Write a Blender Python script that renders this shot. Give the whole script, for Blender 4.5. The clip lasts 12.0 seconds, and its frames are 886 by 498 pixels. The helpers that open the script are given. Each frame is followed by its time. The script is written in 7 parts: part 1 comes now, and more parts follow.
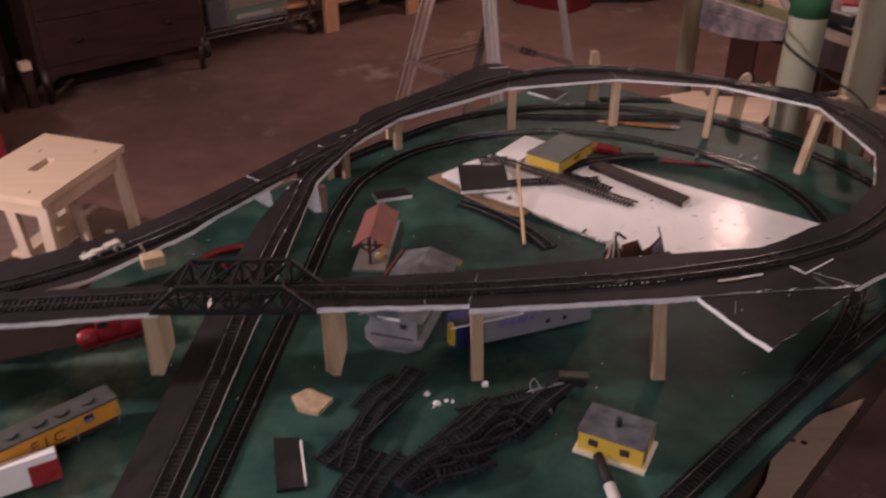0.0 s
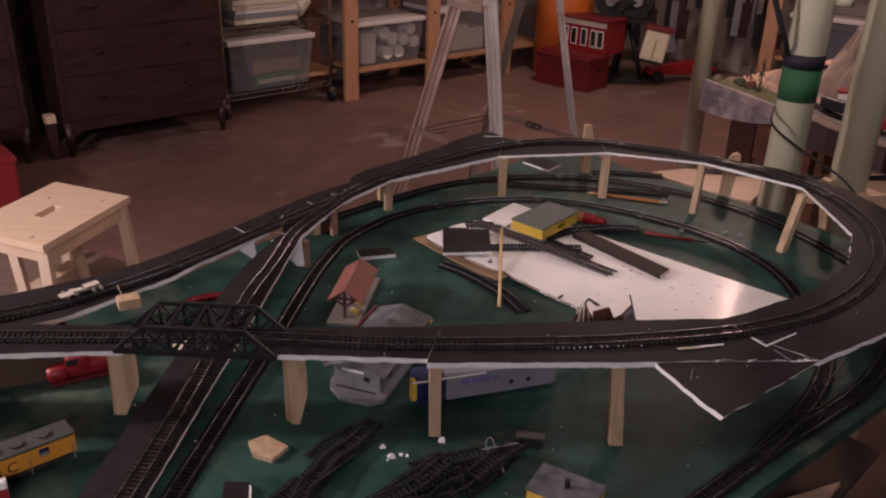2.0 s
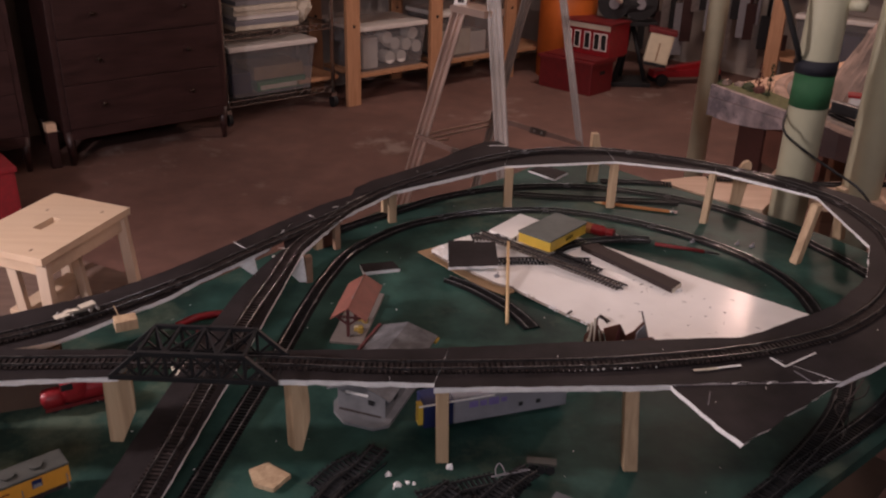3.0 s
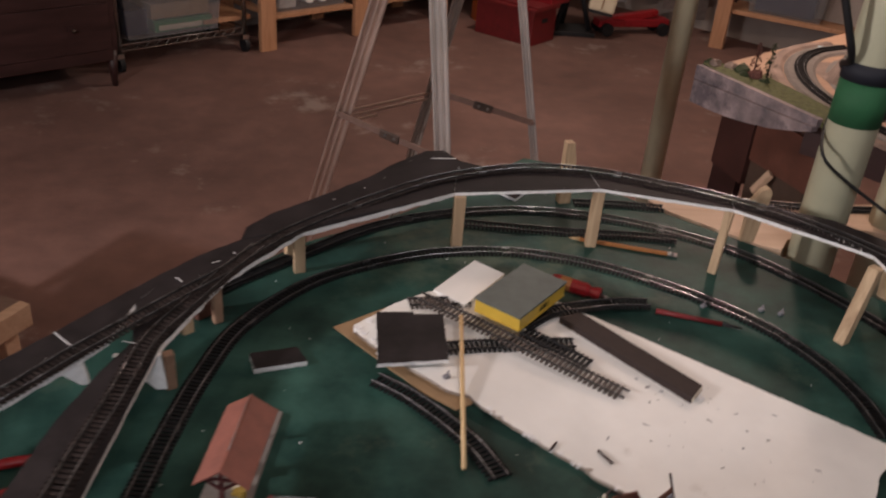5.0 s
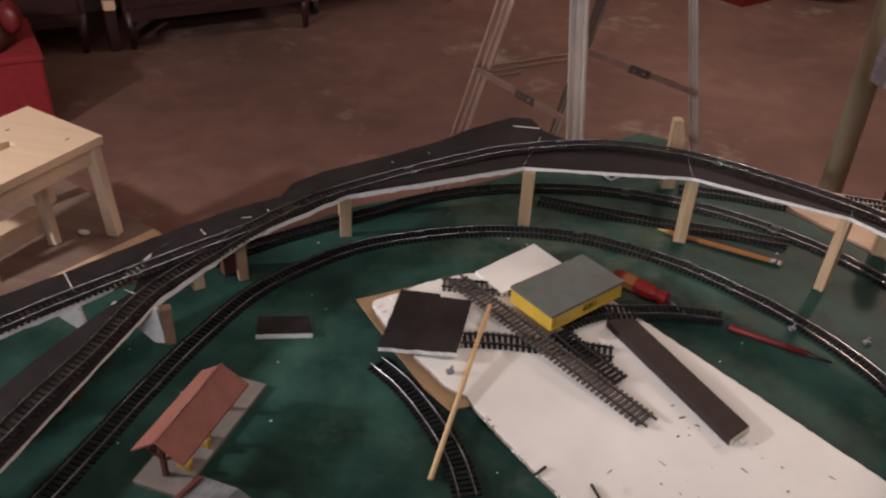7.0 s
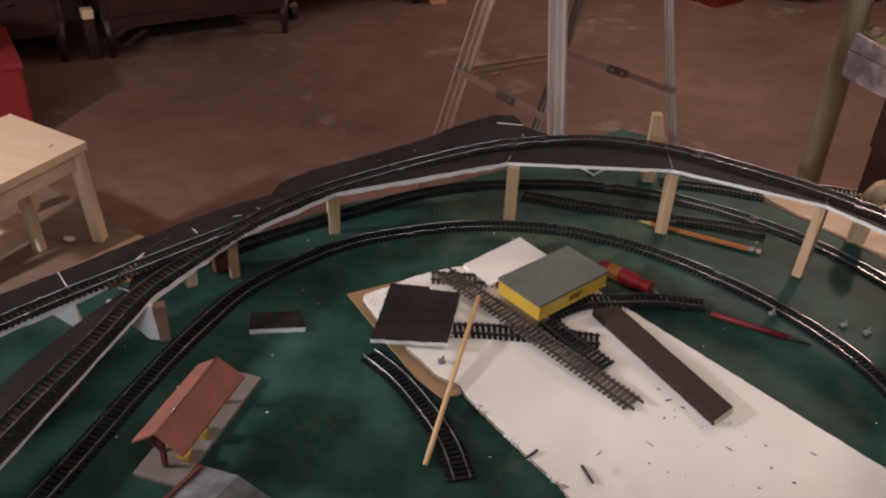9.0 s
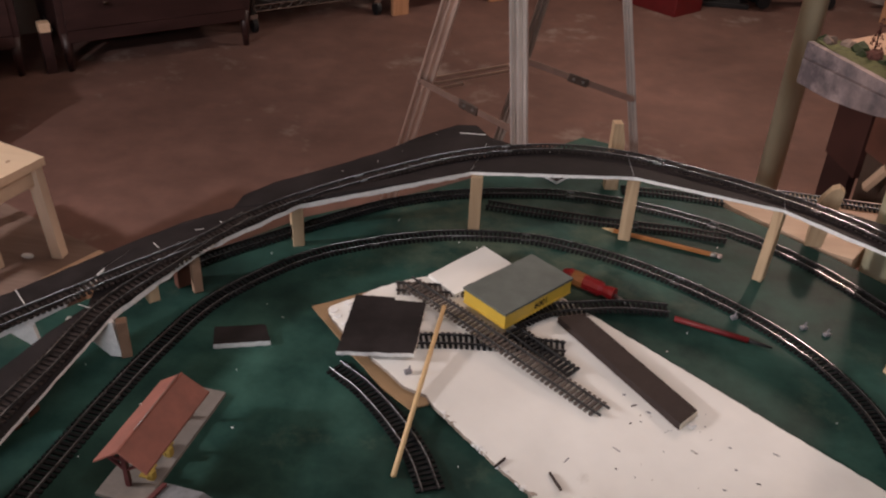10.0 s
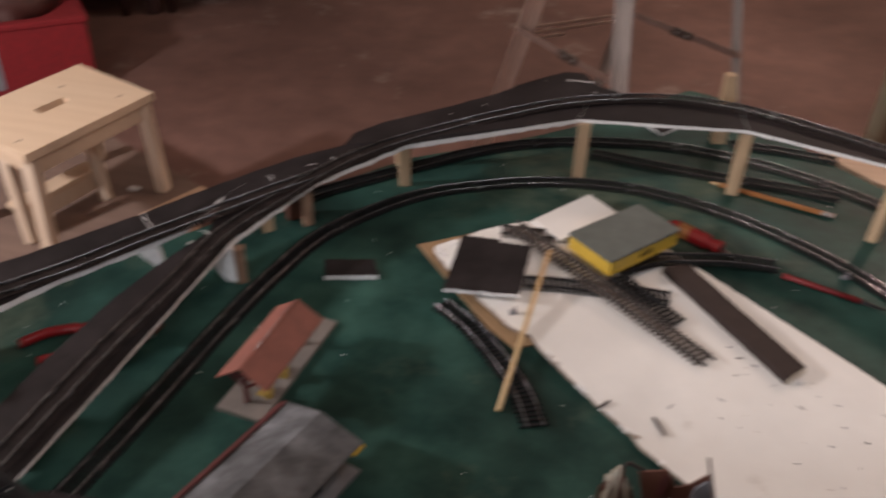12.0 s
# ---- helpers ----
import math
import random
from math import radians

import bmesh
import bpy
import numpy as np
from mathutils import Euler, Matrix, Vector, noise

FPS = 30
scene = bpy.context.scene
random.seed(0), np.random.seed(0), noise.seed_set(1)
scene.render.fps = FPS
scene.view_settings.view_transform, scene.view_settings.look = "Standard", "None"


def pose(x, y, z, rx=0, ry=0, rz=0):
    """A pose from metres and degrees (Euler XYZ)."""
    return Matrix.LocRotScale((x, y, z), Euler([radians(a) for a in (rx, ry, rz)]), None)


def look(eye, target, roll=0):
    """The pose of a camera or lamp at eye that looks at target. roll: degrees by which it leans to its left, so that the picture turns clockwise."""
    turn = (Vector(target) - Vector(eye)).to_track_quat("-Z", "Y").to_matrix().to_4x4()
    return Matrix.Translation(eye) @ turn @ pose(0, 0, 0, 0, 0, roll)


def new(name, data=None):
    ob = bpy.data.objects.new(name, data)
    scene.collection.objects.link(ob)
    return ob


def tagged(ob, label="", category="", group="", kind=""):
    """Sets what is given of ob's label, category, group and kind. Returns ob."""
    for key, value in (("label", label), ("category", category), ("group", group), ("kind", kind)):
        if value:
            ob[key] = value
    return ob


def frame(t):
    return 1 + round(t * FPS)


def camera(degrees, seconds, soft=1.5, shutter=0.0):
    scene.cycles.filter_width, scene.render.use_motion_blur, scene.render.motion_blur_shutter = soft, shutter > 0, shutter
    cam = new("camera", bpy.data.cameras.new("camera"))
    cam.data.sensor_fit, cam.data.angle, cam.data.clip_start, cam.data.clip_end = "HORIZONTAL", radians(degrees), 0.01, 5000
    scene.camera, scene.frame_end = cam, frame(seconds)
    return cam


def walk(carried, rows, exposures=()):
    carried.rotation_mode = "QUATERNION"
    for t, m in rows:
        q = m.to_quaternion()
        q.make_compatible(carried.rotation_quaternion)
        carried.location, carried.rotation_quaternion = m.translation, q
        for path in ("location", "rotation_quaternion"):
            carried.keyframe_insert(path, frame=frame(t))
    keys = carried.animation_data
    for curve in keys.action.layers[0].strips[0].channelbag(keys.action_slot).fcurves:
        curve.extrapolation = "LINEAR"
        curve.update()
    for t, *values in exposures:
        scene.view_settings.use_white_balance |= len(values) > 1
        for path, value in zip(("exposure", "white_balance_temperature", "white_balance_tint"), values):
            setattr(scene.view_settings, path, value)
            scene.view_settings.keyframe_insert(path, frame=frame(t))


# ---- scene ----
cam = camera(54.6, 12.0, 2.2, 0.5)
PATH = [
    (0, (-0.002, 0.012, 1.415), (0.002, 1.751, 0.428), -0.2),
    (0.5, (0.016, 0.016, 1.42), (0.098, 1.796, 0.513), -0.4),
    (1, (0.04, 0.011, 1.419), (0.134, 1.806, 0.54), 0.8),
    (1.5, (0.066, -0.017, 1.411), (0.079, 1.79, 0.554), 1.9),
    (2, (0.067, -0.015, 1.407), (0.023, 1.8, 0.569), 1.9),
    (2.5, (0.065, -0.006, 1.41), (0.012, 1.815, 0.584), 1.7),
    (2.7, (0.066, -0.002, 1.41), (0.01, 1.82, 0.585), 1.5),
    (4.3, (-0.011, 0.372, 1.405), (0.046, 2.145, 0.481), 1.5),
    (4.5, (-0.019, 0.427, 1.402), (0.085, 2.197, 0.478), 2.2),
    (5, (0.038, 0.532, 1.388), (0.169, 2.277, 0.42), 4.8),
    (5.5, (0.171, 0.628, 1.373), (0.16, 2.377, 0.403), 6.8),
    (6, (0.226, 0.662, 1.371), (0.084, 2.382, 0.36), 5.6),
    (6.5, (0.243, 0.665, 1.374), (-0.002, 2.343, 0.314), 4.1),
    (7, (0.249, 0.659, 1.374), (-0.09, 2.303, 0.287), 2.8),
    (7.2, (0.247, 0.656, 1.376), (-0.111, 2.296, 0.288), 2.4),
    (9, (0.246, 0.631, 1.373), (-0.052, 2.291, 0.299), 2.5),
    (9.5, (0.249, 0.633, 1.372), (-0.013, 2.31, 0.313), 2.7),
    (10, (0.248, 0.631, 1.373), (0.024, 2.318, 0.322), 2.9),
    (10.5, (0.25, 0.645, 1.372), (0.051, 2.325, 0.306), 2.7),
    (11, (0.257, 0.643, 1.374), (0.087, 2.321, 0.298), 2.0),
    (11.5, (0.266, 0.637, 1.368), (0.1, 2.306, 0.28), 2.0),
    (12, (0.213, 0.605, 1.363), (-0.165, 2.201, 0.22), 2.5),
]
walk(cam, [(t, look(eye, target, roll)) for t, eye, target, roll in PATH], exposures=[(0.0, -0.41, 6600, 29), (2.7, -0.46, 6650, 25), (4.3, -0.37, 6450, 14), (5.5, -0.21, 6350, 10), (12.0, -0.2, 6350, 10)])


# ---- light: two bare bulbs under a basement ceiling, plus three added fill panels ----
world = bpy.data.worlds.new("world")
world.use_nodes = True
world.node_tree.nodes["Background"].inputs[0].default_value = (0.05, 0.04, 0.035, 1)
world.node_tree.nodes["Background"].inputs[1].default_value = 0.5
scene.world = world


def bulb(name, place, watts, color, size):
    lamp = bpy.data.lights.new(name, "POINT")
    lamp.energy, lamp.color, lamp.shadow_soft_size = watts, color, size
    ob = new(name, lamp)
    ob.location = place
    return ob


def fill_panel(name, watts, color, size, m):
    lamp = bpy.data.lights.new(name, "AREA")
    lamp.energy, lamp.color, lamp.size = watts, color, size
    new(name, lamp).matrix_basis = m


bulb("bulb_left", (-1.8, 0.84, 1.47), 138, (1.0, 0.905, 0.89), 0.06)
bulb("bulb_back", (1.19, 3.15, 1.73), 44, (1.0, 0.7, 0.56), 0.06)
# unseen fill panels, added to brighten the board, front faces and far shelves
fill_panel("fill_table", 6, (1.0, 0.89, 0.88), 0.3, pose(0.85, 1.1, 2.36))
fill_panel("fill_rear", 70, (0.93, 0.94, 1.0), 0.9, pose(0.1, -2.0, 2.36, 25, 0, 0))
fill_panel("fill_far", 24, (1.0, 0.84, 0.72), 0.4, pose(0.9, 5.0, 2.36))



# ---- materials ----
def mat(name, color, rough=0.6, metal=0.0, vary=0.25, scale=20.0, bump=0.1, bump_scale=None, second=None,
        detail=6.0, coat=0.0, spec=0.5, alpha=1.0, per_object=0.0, stretch=(1, 1, 1), big=0.0, big_scale=2.0, depth=0.002, scuff=None):
    """A procedural surface: noise between two tones at a fine and a broad scale, uneven gloss and relief."""
    m = bpy.data.materials.new(name)
    m.use_nodes = True
    t = m.node_tree
    b = t.nodes["Principled BSDF"]
    out = b
    co = t.nodes.new("ShaderNodeTexCoord")
    mp = t.nodes.new("ShaderNodeMapping")
    mp.inputs["Scale"].default_value = stretch
    t.links.new(co.outputs["Object"], mp.inputs[0])
    n = t.nodes.new("ShaderNodeTexNoise")
    n.inputs["Scale"].default_value, n.inputs["Detail"].default_value = scale, detail
    n.inputs["Roughness"].default_value = 0.62
    t.links.new(mp.outputs[0], n.inputs["Vector"])
    r = t.nodes.new("ShaderNodeValToRGB")
    lo = tuple(c * (1 - vary) for c in color)
    hi = second or tuple(min(1, c * (1 + vary)) for c in color)
    r.color_ramp.elements[0].position, r.color_ramp.elements[1].position = 0.3, 0.7
    r.color_ramp.elements[0].color, r.color_ramp.elements[1].color = (*lo, 1), (*hi, 1)
    t.links.new(n.outputs["Fac"], r.inputs[0])
    col = r.outputs[0]
    if big:
        n2 = t.nodes.new("ShaderNodeTexNoise")
        n2.inputs["Scale"].default_value, n2.inputs["Detail"].default_value = big_scale, 4
        t.links.new(co.outputs["Object"], n2.inputs["Vector"])
        mr = t.nodes.new("ShaderNodeMapRange")
        mr.inputs[1].default_value, mr.inputs[2].default_value = 0.3, 0.7
        mr.inputs[3].default_value, mr.inputs[4].default_value = 1 - big, 1 + big
        t.links.new(n2.outputs["Fac"], mr.inputs[0])
        mx = t.nodes.new("ShaderNodeMix")
        mx.data_type, mx.blend_type = "RGBA", "MULTIPLY"
        mx.inputs["Factor"].default_value = 1
        t.links.new(col, mx.inputs["A"])
        t.links.new(mr.outputs[0], mx.inputs["B"])
        col = mx.outputs["Result"]
    if scuff:
        tone, fine_scale, edge = scuff
        n3 = t.nodes.new("ShaderNodeTexNoise")
        n3.inputs["Scale"].default_value, n3.inputs["Detail"].default_value, n3.inputs["Roughness"].default_value = fine_scale, 9, 0.7
        n4 = t.nodes.new("ShaderNodeTexNoise")
        n4.inputs["Scale"].default_value, n4.inputs["Detail"].default_value = fine_scale * 0.22, 2
        ma = t.nodes.new("ShaderNodeMath")
        ma.operation = "MULTIPLY"
        for k, q in enumerate((n3, n4)):
            t.links.new(co.outputs["Object"], q.inputs["Vector"])
            t.links.new(q.outputs["Fac"], ma.inputs[k])
        ms_ = t.nodes.new("ShaderNodeMapRange")
        ms_.inputs[1].default_value, ms_.inputs[2].default_value = edge, edge + 0.09
        ms_.inputs[4].default_value = 0.75
        t.links.new(ma.outputs[0], ms_.inputs[0])
        mx = t.nodes.new("ShaderNodeMix")
        mx.data_type = "RGBA"
        t.links.new(ms_.outputs[0], mx.inputs["Factor"])
        t.links.new(col, mx.inputs["A"])
        mx.inputs["B"].default_value = (*tone, 1)
        col = mx.outputs["Result"]
    if per_object:
        oi = t.nodes.new("ShaderNodeObjectInfo")
        mr = t.nodes.new("ShaderNodeMapRange")
        mr.inputs[3].default_value, mr.inputs[4].default_value = 1 - per_object, 1 + per_object
        t.links.new(oi.outputs["Random"], mr.inputs[0])
        mx = t.nodes.new("ShaderNodeMix")
        mx.data_type, mx.blend_type = "RGBA", "MULTIPLY"
        mx.inputs["Factor"].default_value = 1
        t.links.new(col, mx.inputs["A"])
        t.links.new(mr.outputs[0], mx.inputs["B"])
        col = mx.outputs["Result"]
    t.links.new(col, b.inputs["Base Color"])
    rr = t.nodes.new("ShaderNodeMapRange")
    rr.inputs[3].default_value, rr.inputs[4].default_value = max(0.03, rough - 0.12), min(1, rough + 0.12)
    t.links.new(n.outputs["Fac"], rr.inputs[0])
    t.links.new(rr.outputs[0], b.inputs["Roughness"])
    b.inputs["Metallic"].default_value = metal
    b.inputs["Coat Weight"].default_value = coat
    b.inputs["Coat Roughness"].default_value = 0.12
    b.inputs["Specular IOR Level"].default_value = spec
    b.inputs["Alpha"].default_value = alpha
    if bump:
        nb = t.nodes.new("ShaderNodeTexNoise")
        nb.inputs["Scale"].default_value, nb.inputs["Detail"].default_value = bump_scale or scale * 4, 5
        t.links.new(mp.outputs[0], nb.inputs["Vector"])
        bp = t.nodes.new("ShaderNodeBump")
        bp.inputs["Strength"].default_value, bp.inputs["Distance"].default_value = bump, depth
        t.links.new(nb.outputs["Fac"], bp.inputs["Height"])
        t.links.new(bp.outputs[0], b.inputs["Normal"])
        t.links.new(bp.outputs[0], b.inputs["Coat Normal"])
    return m


def wood(name, light, dark, rough=0.55, rings=9.0, axis=0):
    """Sawn wood: long grain lines warped by noise."""
    m = bpy.data.materials.new(name)
    m.use_nodes = True
    t = m.node_tree
    b = t.nodes["Principled BSDF"]
    co = t.nodes.new("ShaderNodeTexCoord")
    mp = t.nodes.new("ShaderNodeMapping")
    s = [14.0, 14.0, 14.0]
    s[axis] = 1.2
    mp.inputs["Scale"].default_value = s
    t.links.new(co.outputs["Object"], mp.inputs[0])
    n = t.nodes.new("ShaderNodeTexNoise")
    n.inputs["Scale"].default_value, n.inputs["Detail"].default_value, n.inputs["Distortion"].default_value = rings, 8, 0.8
    t.links.new(mp.outputs[0], n.inputs["Vector"])
    r = t.nodes.new("ShaderNodeValToRGB")
    r.color_ramp.elements[0].position, r.color_ramp.elements[1].position = 0.32, 0.66
    r.color_ramp.elements[0].color, r.color_ramp.elements[1].color = (*dark, 1), (*light, 1)
    t.links.new(n.outputs["Fac"], r.inputs[0])
    oi = t.nodes.new("ShaderNodeObjectInfo")
    mr = t.nodes.new("ShaderNodeMapRange")
    mr.inputs[3].default_value, mr.inputs[4].default_value = 0.85, 1.1
    t.links.new(oi.outputs["Random"], mr.inputs[0])
    mx = t.nodes.new("ShaderNodeMix")
    mx.data_type, mx.blend_type = "RGBA", "MULTIPLY"
    mx.inputs["Factor"].default_value = 1
    t.links.new(r.outputs[0], mx.inputs["A"])
    t.links.new(mr.outputs[0], mx.inputs["B"])
    t.links.new(mx.outputs["Result"], b.inputs["Base Color"])
    b.inputs["Roughness"].default_value = rough
    bp = t.nodes.new("ShaderNodeBump")
    bp.inputs["Strength"].default_value, bp.inputs["Distance"].default_value = 0.25, 0.001
    t.links.new(n.outputs["Fac"], bp.inputs["Height"])
    t.links.new(bp.outputs[0], b.inputs["Normal"])
    return m


CONCRETE = mat("concrete_floor", (0.168, 0.093, 0.0765), 0.66, vary=0.18, scale=9, bump=0.25, bump_scale=60, big=0.25, big_scale=1.3, spec=0.35, scuff=((0.3, 0.235, 0.205), 7.0, 0.315))
WALL = mat("basement_wall", (0.34, 0.3, 0.27), 0.8, vary=0.1, scale=6, bump=0.3, bump_scale=50, big=0.1)
CEIL = mat("ceiling_boards", (0.4, 0.34, 0.28), 0.8, vary=0.15, scale=7, bump=0.2)
GREEN = mat("green_table_paint", (0.0125, 0.047, 0.04), 0.56, vary=0.35, scale=16, bump=0.4, bump_scale=30, big=0.55, big_scale=6, spec=0.13, second=(0.031, 0.08, 0.064), scuff=((0.085, 0.11, 0.078), 10.0, 0.25), depth=0.0014)
BLACKTOP = mat("black_foam_board", (0.0235, 0.0195, 0.02), 0.62, vary=0.3, scale=30, bump=0.08, bump_scale=200, big=0.25, big_scale=8, spec=0.09)
FOAM = mat("white_foam_core", (0.82, 0.81, 0.80), 0.7, vary=0.1, scale=120, bump=0.5, bump_scale=300)
WHITEBOARD = mat("white_board_paint", (0.82, 0.805, 0.77), 0.42, vary=0.05, scale=9, bump=0.55, bump_scale=26, big=0.07, big_scale=6, spec=0.09, coat=0.05, scuff=((0.55, 0.51, 0.46), 13.0, 0.4), depth=0.0016)
TIE = mat("black_plastic_ties", (0.015, 0.0147, 0.0157), 0.6, vary=0.2, scale=80, bump=0.1, per_object=0.3, spec=0.1)
TIEBROWN = mat("brown_grey_ties", (0.098, 0.077, 0.066), 0.6, vary=0.25, scale=80, bump=0.15, per_object=0.25)
TIEDECK = mat("brown_black_ties", (0.031, 0.024, 0.0225), 0.6, vary=0.25, scale=80, bump=0.1, per_object=0.35, spec=0.12)
RAIL = mat("nickel_rail", (0.26, 0.27, 0.29), 0.3, 1.0, vary=0.5, scale=60, bump=0.0, big=0.4, big_scale=9)
RAILSIDE = mat("dull_rail_side", (0.025, 0.024, 0.024), 0.7, 0.0, vary=0.4, scale=60, bump=0.0, spec=0.2)
RAILDARK = mat("tarnished_rail", (0.11, 0.105, 0.105), 0.4, 0.7, vary=0.4, scale=60, bump=0.0)
POSTWOOD = wood("sawn_pine_post", (0.55, 0.4, 0.25), (0.36, 0.24, 0.14), 0.7, 6, 2)
PINE = wood("pine_shelf_wood", (0.5, 0.27, 0.15), (0.39, 0.195, 0.1), 0.5, 5, 2)
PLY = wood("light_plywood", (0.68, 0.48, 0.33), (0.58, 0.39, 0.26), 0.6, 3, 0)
PLYDULL = wood("dull_plywood", (0.33, 0.2, 0.13), (0.24, 0.14, 0.09), 0.65, 3, 0)
DUSTYPLY = wood("dusty_plywood", (0.25, 0.17, 0.135), (0.19, 0.125, 0.098), 0.7, 3, 0)
BIRCH = wood("pale_birch", (0.68, 0.515, 0.365), (0.63, 0.465, 0.32), 0.45, 3, 0)
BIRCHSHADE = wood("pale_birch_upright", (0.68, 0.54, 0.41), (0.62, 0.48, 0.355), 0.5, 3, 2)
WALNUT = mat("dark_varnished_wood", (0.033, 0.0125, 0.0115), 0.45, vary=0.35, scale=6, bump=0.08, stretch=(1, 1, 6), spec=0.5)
BROWNBOARD = mat("brown_painted_board", (0.115, 0.042, 0.026), 0.6, vary=0.3, scale=12, bump=0.15)
REDBROWN = mat("dark_red_brown_board", (0.055, 0.019, 0.015), 0.55, vary=0.25, scale=10, bump=0.12, big=0.15, big_scale=7)
CHROME = mat("chrome_wire", (0.55, 0.54, 0.52), 0.22, 1.0, vary=0.15, scale=40, bump=0.0)
# ladder rails: light, shade and the floor's mirrored brown are put into these colours
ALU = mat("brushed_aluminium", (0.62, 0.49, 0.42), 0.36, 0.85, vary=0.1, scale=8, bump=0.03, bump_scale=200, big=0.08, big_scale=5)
ALULIT = mat("lit_aluminium", (0.82, 0.77, 0.73), 0.2, 0.7, vary=0.1, scale=8, bump=0.03, bump_scale=200, big=0.08, big_scale=5)
ALUSHADE = mat("shaded_aluminium", (0.3, 0.25, 0.22), 0.5, 0.5, vary=0.15, scale=12, bump=0.05, bump_scale=150, big=0.15, big_scale=5)
BLACKPLASTIC = mat("black_plastic", (0.0145, 0.0145, 0.016), 0.55, vary=0.2, scale=40, bump=0.05, spec=0.3)
BINPLASTIC = mat("cloudy_clear_plastic", (0.36, 0.36, 0.37), 0.25, vary=0.08, scale=6, bump=0.05, alpha=0.36)
LID = mat("white_plastic_lid", (0.66, 0.62, 0.58), 0.4, vary=0.06, scale=15, bump=0.03)
PAPER = mat("cream_paper", (0.6, 0.54, 0.44), 0.8, vary=0.15, scale=18, bump=0.1)
BOARDEDGE = mat("worn_board_edge", (0.16, 0.09, 0.055), 0.75, vary=0.3, scale=30, bump=0.3, second=(0.5, 0.44, 0.38))
CARD = mat("brown_cardboard", (0.3, 0.19, 0.1), 0.8, vary=0.12, scale=25, bump=0.12, big=0.15, big_scale=4)
COLUMN = mat("pale_green_column_paint", (0.46, 0.445, 0.315), 0.42, vary=0.07, scale=9, bump=0.08, bump_scale=40, big=0.1, big_scale=3)
GREENBAND = mat("green_tape", (0.02, 0.11, 0.042), 0.8, vary=0.15, scale=30, bump=0.05)
BLACKBAND = mat("black_tape", (0.008, 0.009, 0.016), 0.7, vary=0.15, scale=30, bump=0.05)
CABLE = mat("black_rubber_cable", (0.009, 0.009, 0.01), 0.5, vary=0.1, scale=30, bump=0.0)
REDROOF = mat("red_tile_roof", (0.235, 0.083, 0.06), 0.7, vary=0.15, scale=60, bump=0.2, bump_scale=220, big=0.12, big_scale=20)
GREYSTONE = mat("grey_model_base", (0.185, 0.162, 0.145), 0.75, vary=0.15, scale=60, bump=0.3, bump_scale=200)
GREYROOF = mat("grey_felt_roof", (0.115, 0.13, 0.118), 0.75, vary=0.15, scale=50, bump=0.3, bump_scale=260, big=0.12, big_scale=15)
SLATE = mat("weathered_grey_roof", (0.105, 0.108, 0.115), 0.7, vary=0.45, scale=55, bump=0.35, bump_scale=160, big=0.4, big_scale=25)
YELLOW = mat("yellow_plastic", (0.60, 0.40, 0.055), 0.4, vary=0.1, scale=40, bump=0.05)
ORANGEYEL = mat("orange_yellow_paint", (0.62, 0.27, 0.03), 0.4, vary=0.1, scale=40, bump=0.05)
RED = mat("red_plastic", (0.27, 0.012, 0.016), 0.3, vary=0.15, scale=30, bump=0.03)
DARKRED = mat("dark_red_paint", (0.14, 0.01, 0.012), 0.5, vary=0.2, scale=20, bump=0.08)
REDCLOTH = mat("red_cloth", (0.22, 0.01, 0.014), 0.85, vary=0.2, scale=60, bump=0.3, bump_scale=300)
ORANGEWOOD = mat("pencil_orange", (0.37, 0.15, 0.05), 0.4, vary=0.12, scale=40, bump=0.03)
ERASER = mat("pink_eraser", (0.5, 0.37, 0.33), 0.8, vary=0.1, scale=80, bump=0.1)
DOWEL = mat("pale_wood_dowel", (0.62, 0.43, 0.22), 0.6, vary=0.12, scale=40, bump=0.1, stretch=(1, 1, 0.1))
BROWNBAR = mat("dark_brown_strip", (0.042, 0.03, 0.027), 0.75, vary=0.2, scale=50, bump=0.2, bump_scale=300, spec=0.2)
INK = mat("black_ink", (0.008, 0.008, 0.009), 0.6, vary=0.1, scale=40, bump=0.0)
CREAM = mat("cream_plastic", (0.68, 0.6, 0.44), 0.45, vary=0.07, scale=20, bump=0.05)
NAVY = mat("navy_blue_paint", (0.012, 0.02, 0.075), 0.45, vary=0.15, scale=40, bump=0.05)
# darker than CARD; on the small box it stands in for shade
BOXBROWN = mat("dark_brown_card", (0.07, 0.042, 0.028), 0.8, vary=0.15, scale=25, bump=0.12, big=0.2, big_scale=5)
LOCORED = mat("dusty_red_plastic", (0.24, 0.009, 0.014), 0.45, vary=0.25, scale=50, bump=0.05)
HOUSEGREY = mat("dusty_grey_plastic", (0.16, 0.16, 0.165), 0.65, vary=0.2, scale=50, bump=0.1, big=0.15, big_scale=20)
CARROOF = mat("dark_grey_car_roof", (0.05, 0.052, 0.045), 0.6, vary=0.25, scale=60, bump=0.1)
MUSTARD = mat("dull_yellow_plastic", (0.36, 0.24, 0.05), 0.5, vary=0.2, scale=60, bump=0.05)
HINGE = mat("dull_dark_steel", (0.105, 0.077, 0.064), 0.45, 0.6, vary=0.2, scale=60, bump=0.0)
# black ties lifted to blue-grey: murky haze over the heap, put into colour
TIEHEAP = mat("hazed_black_ties", (0.017, 0.018, 0.02), 0.8, vary=0.3, scale=80, bump=0.1, per_object=0.35, spec=0.1)
# PLY toned down for the bench top: shade put into the colour
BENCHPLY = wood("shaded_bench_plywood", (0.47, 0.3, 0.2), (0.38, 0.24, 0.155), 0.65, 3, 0)
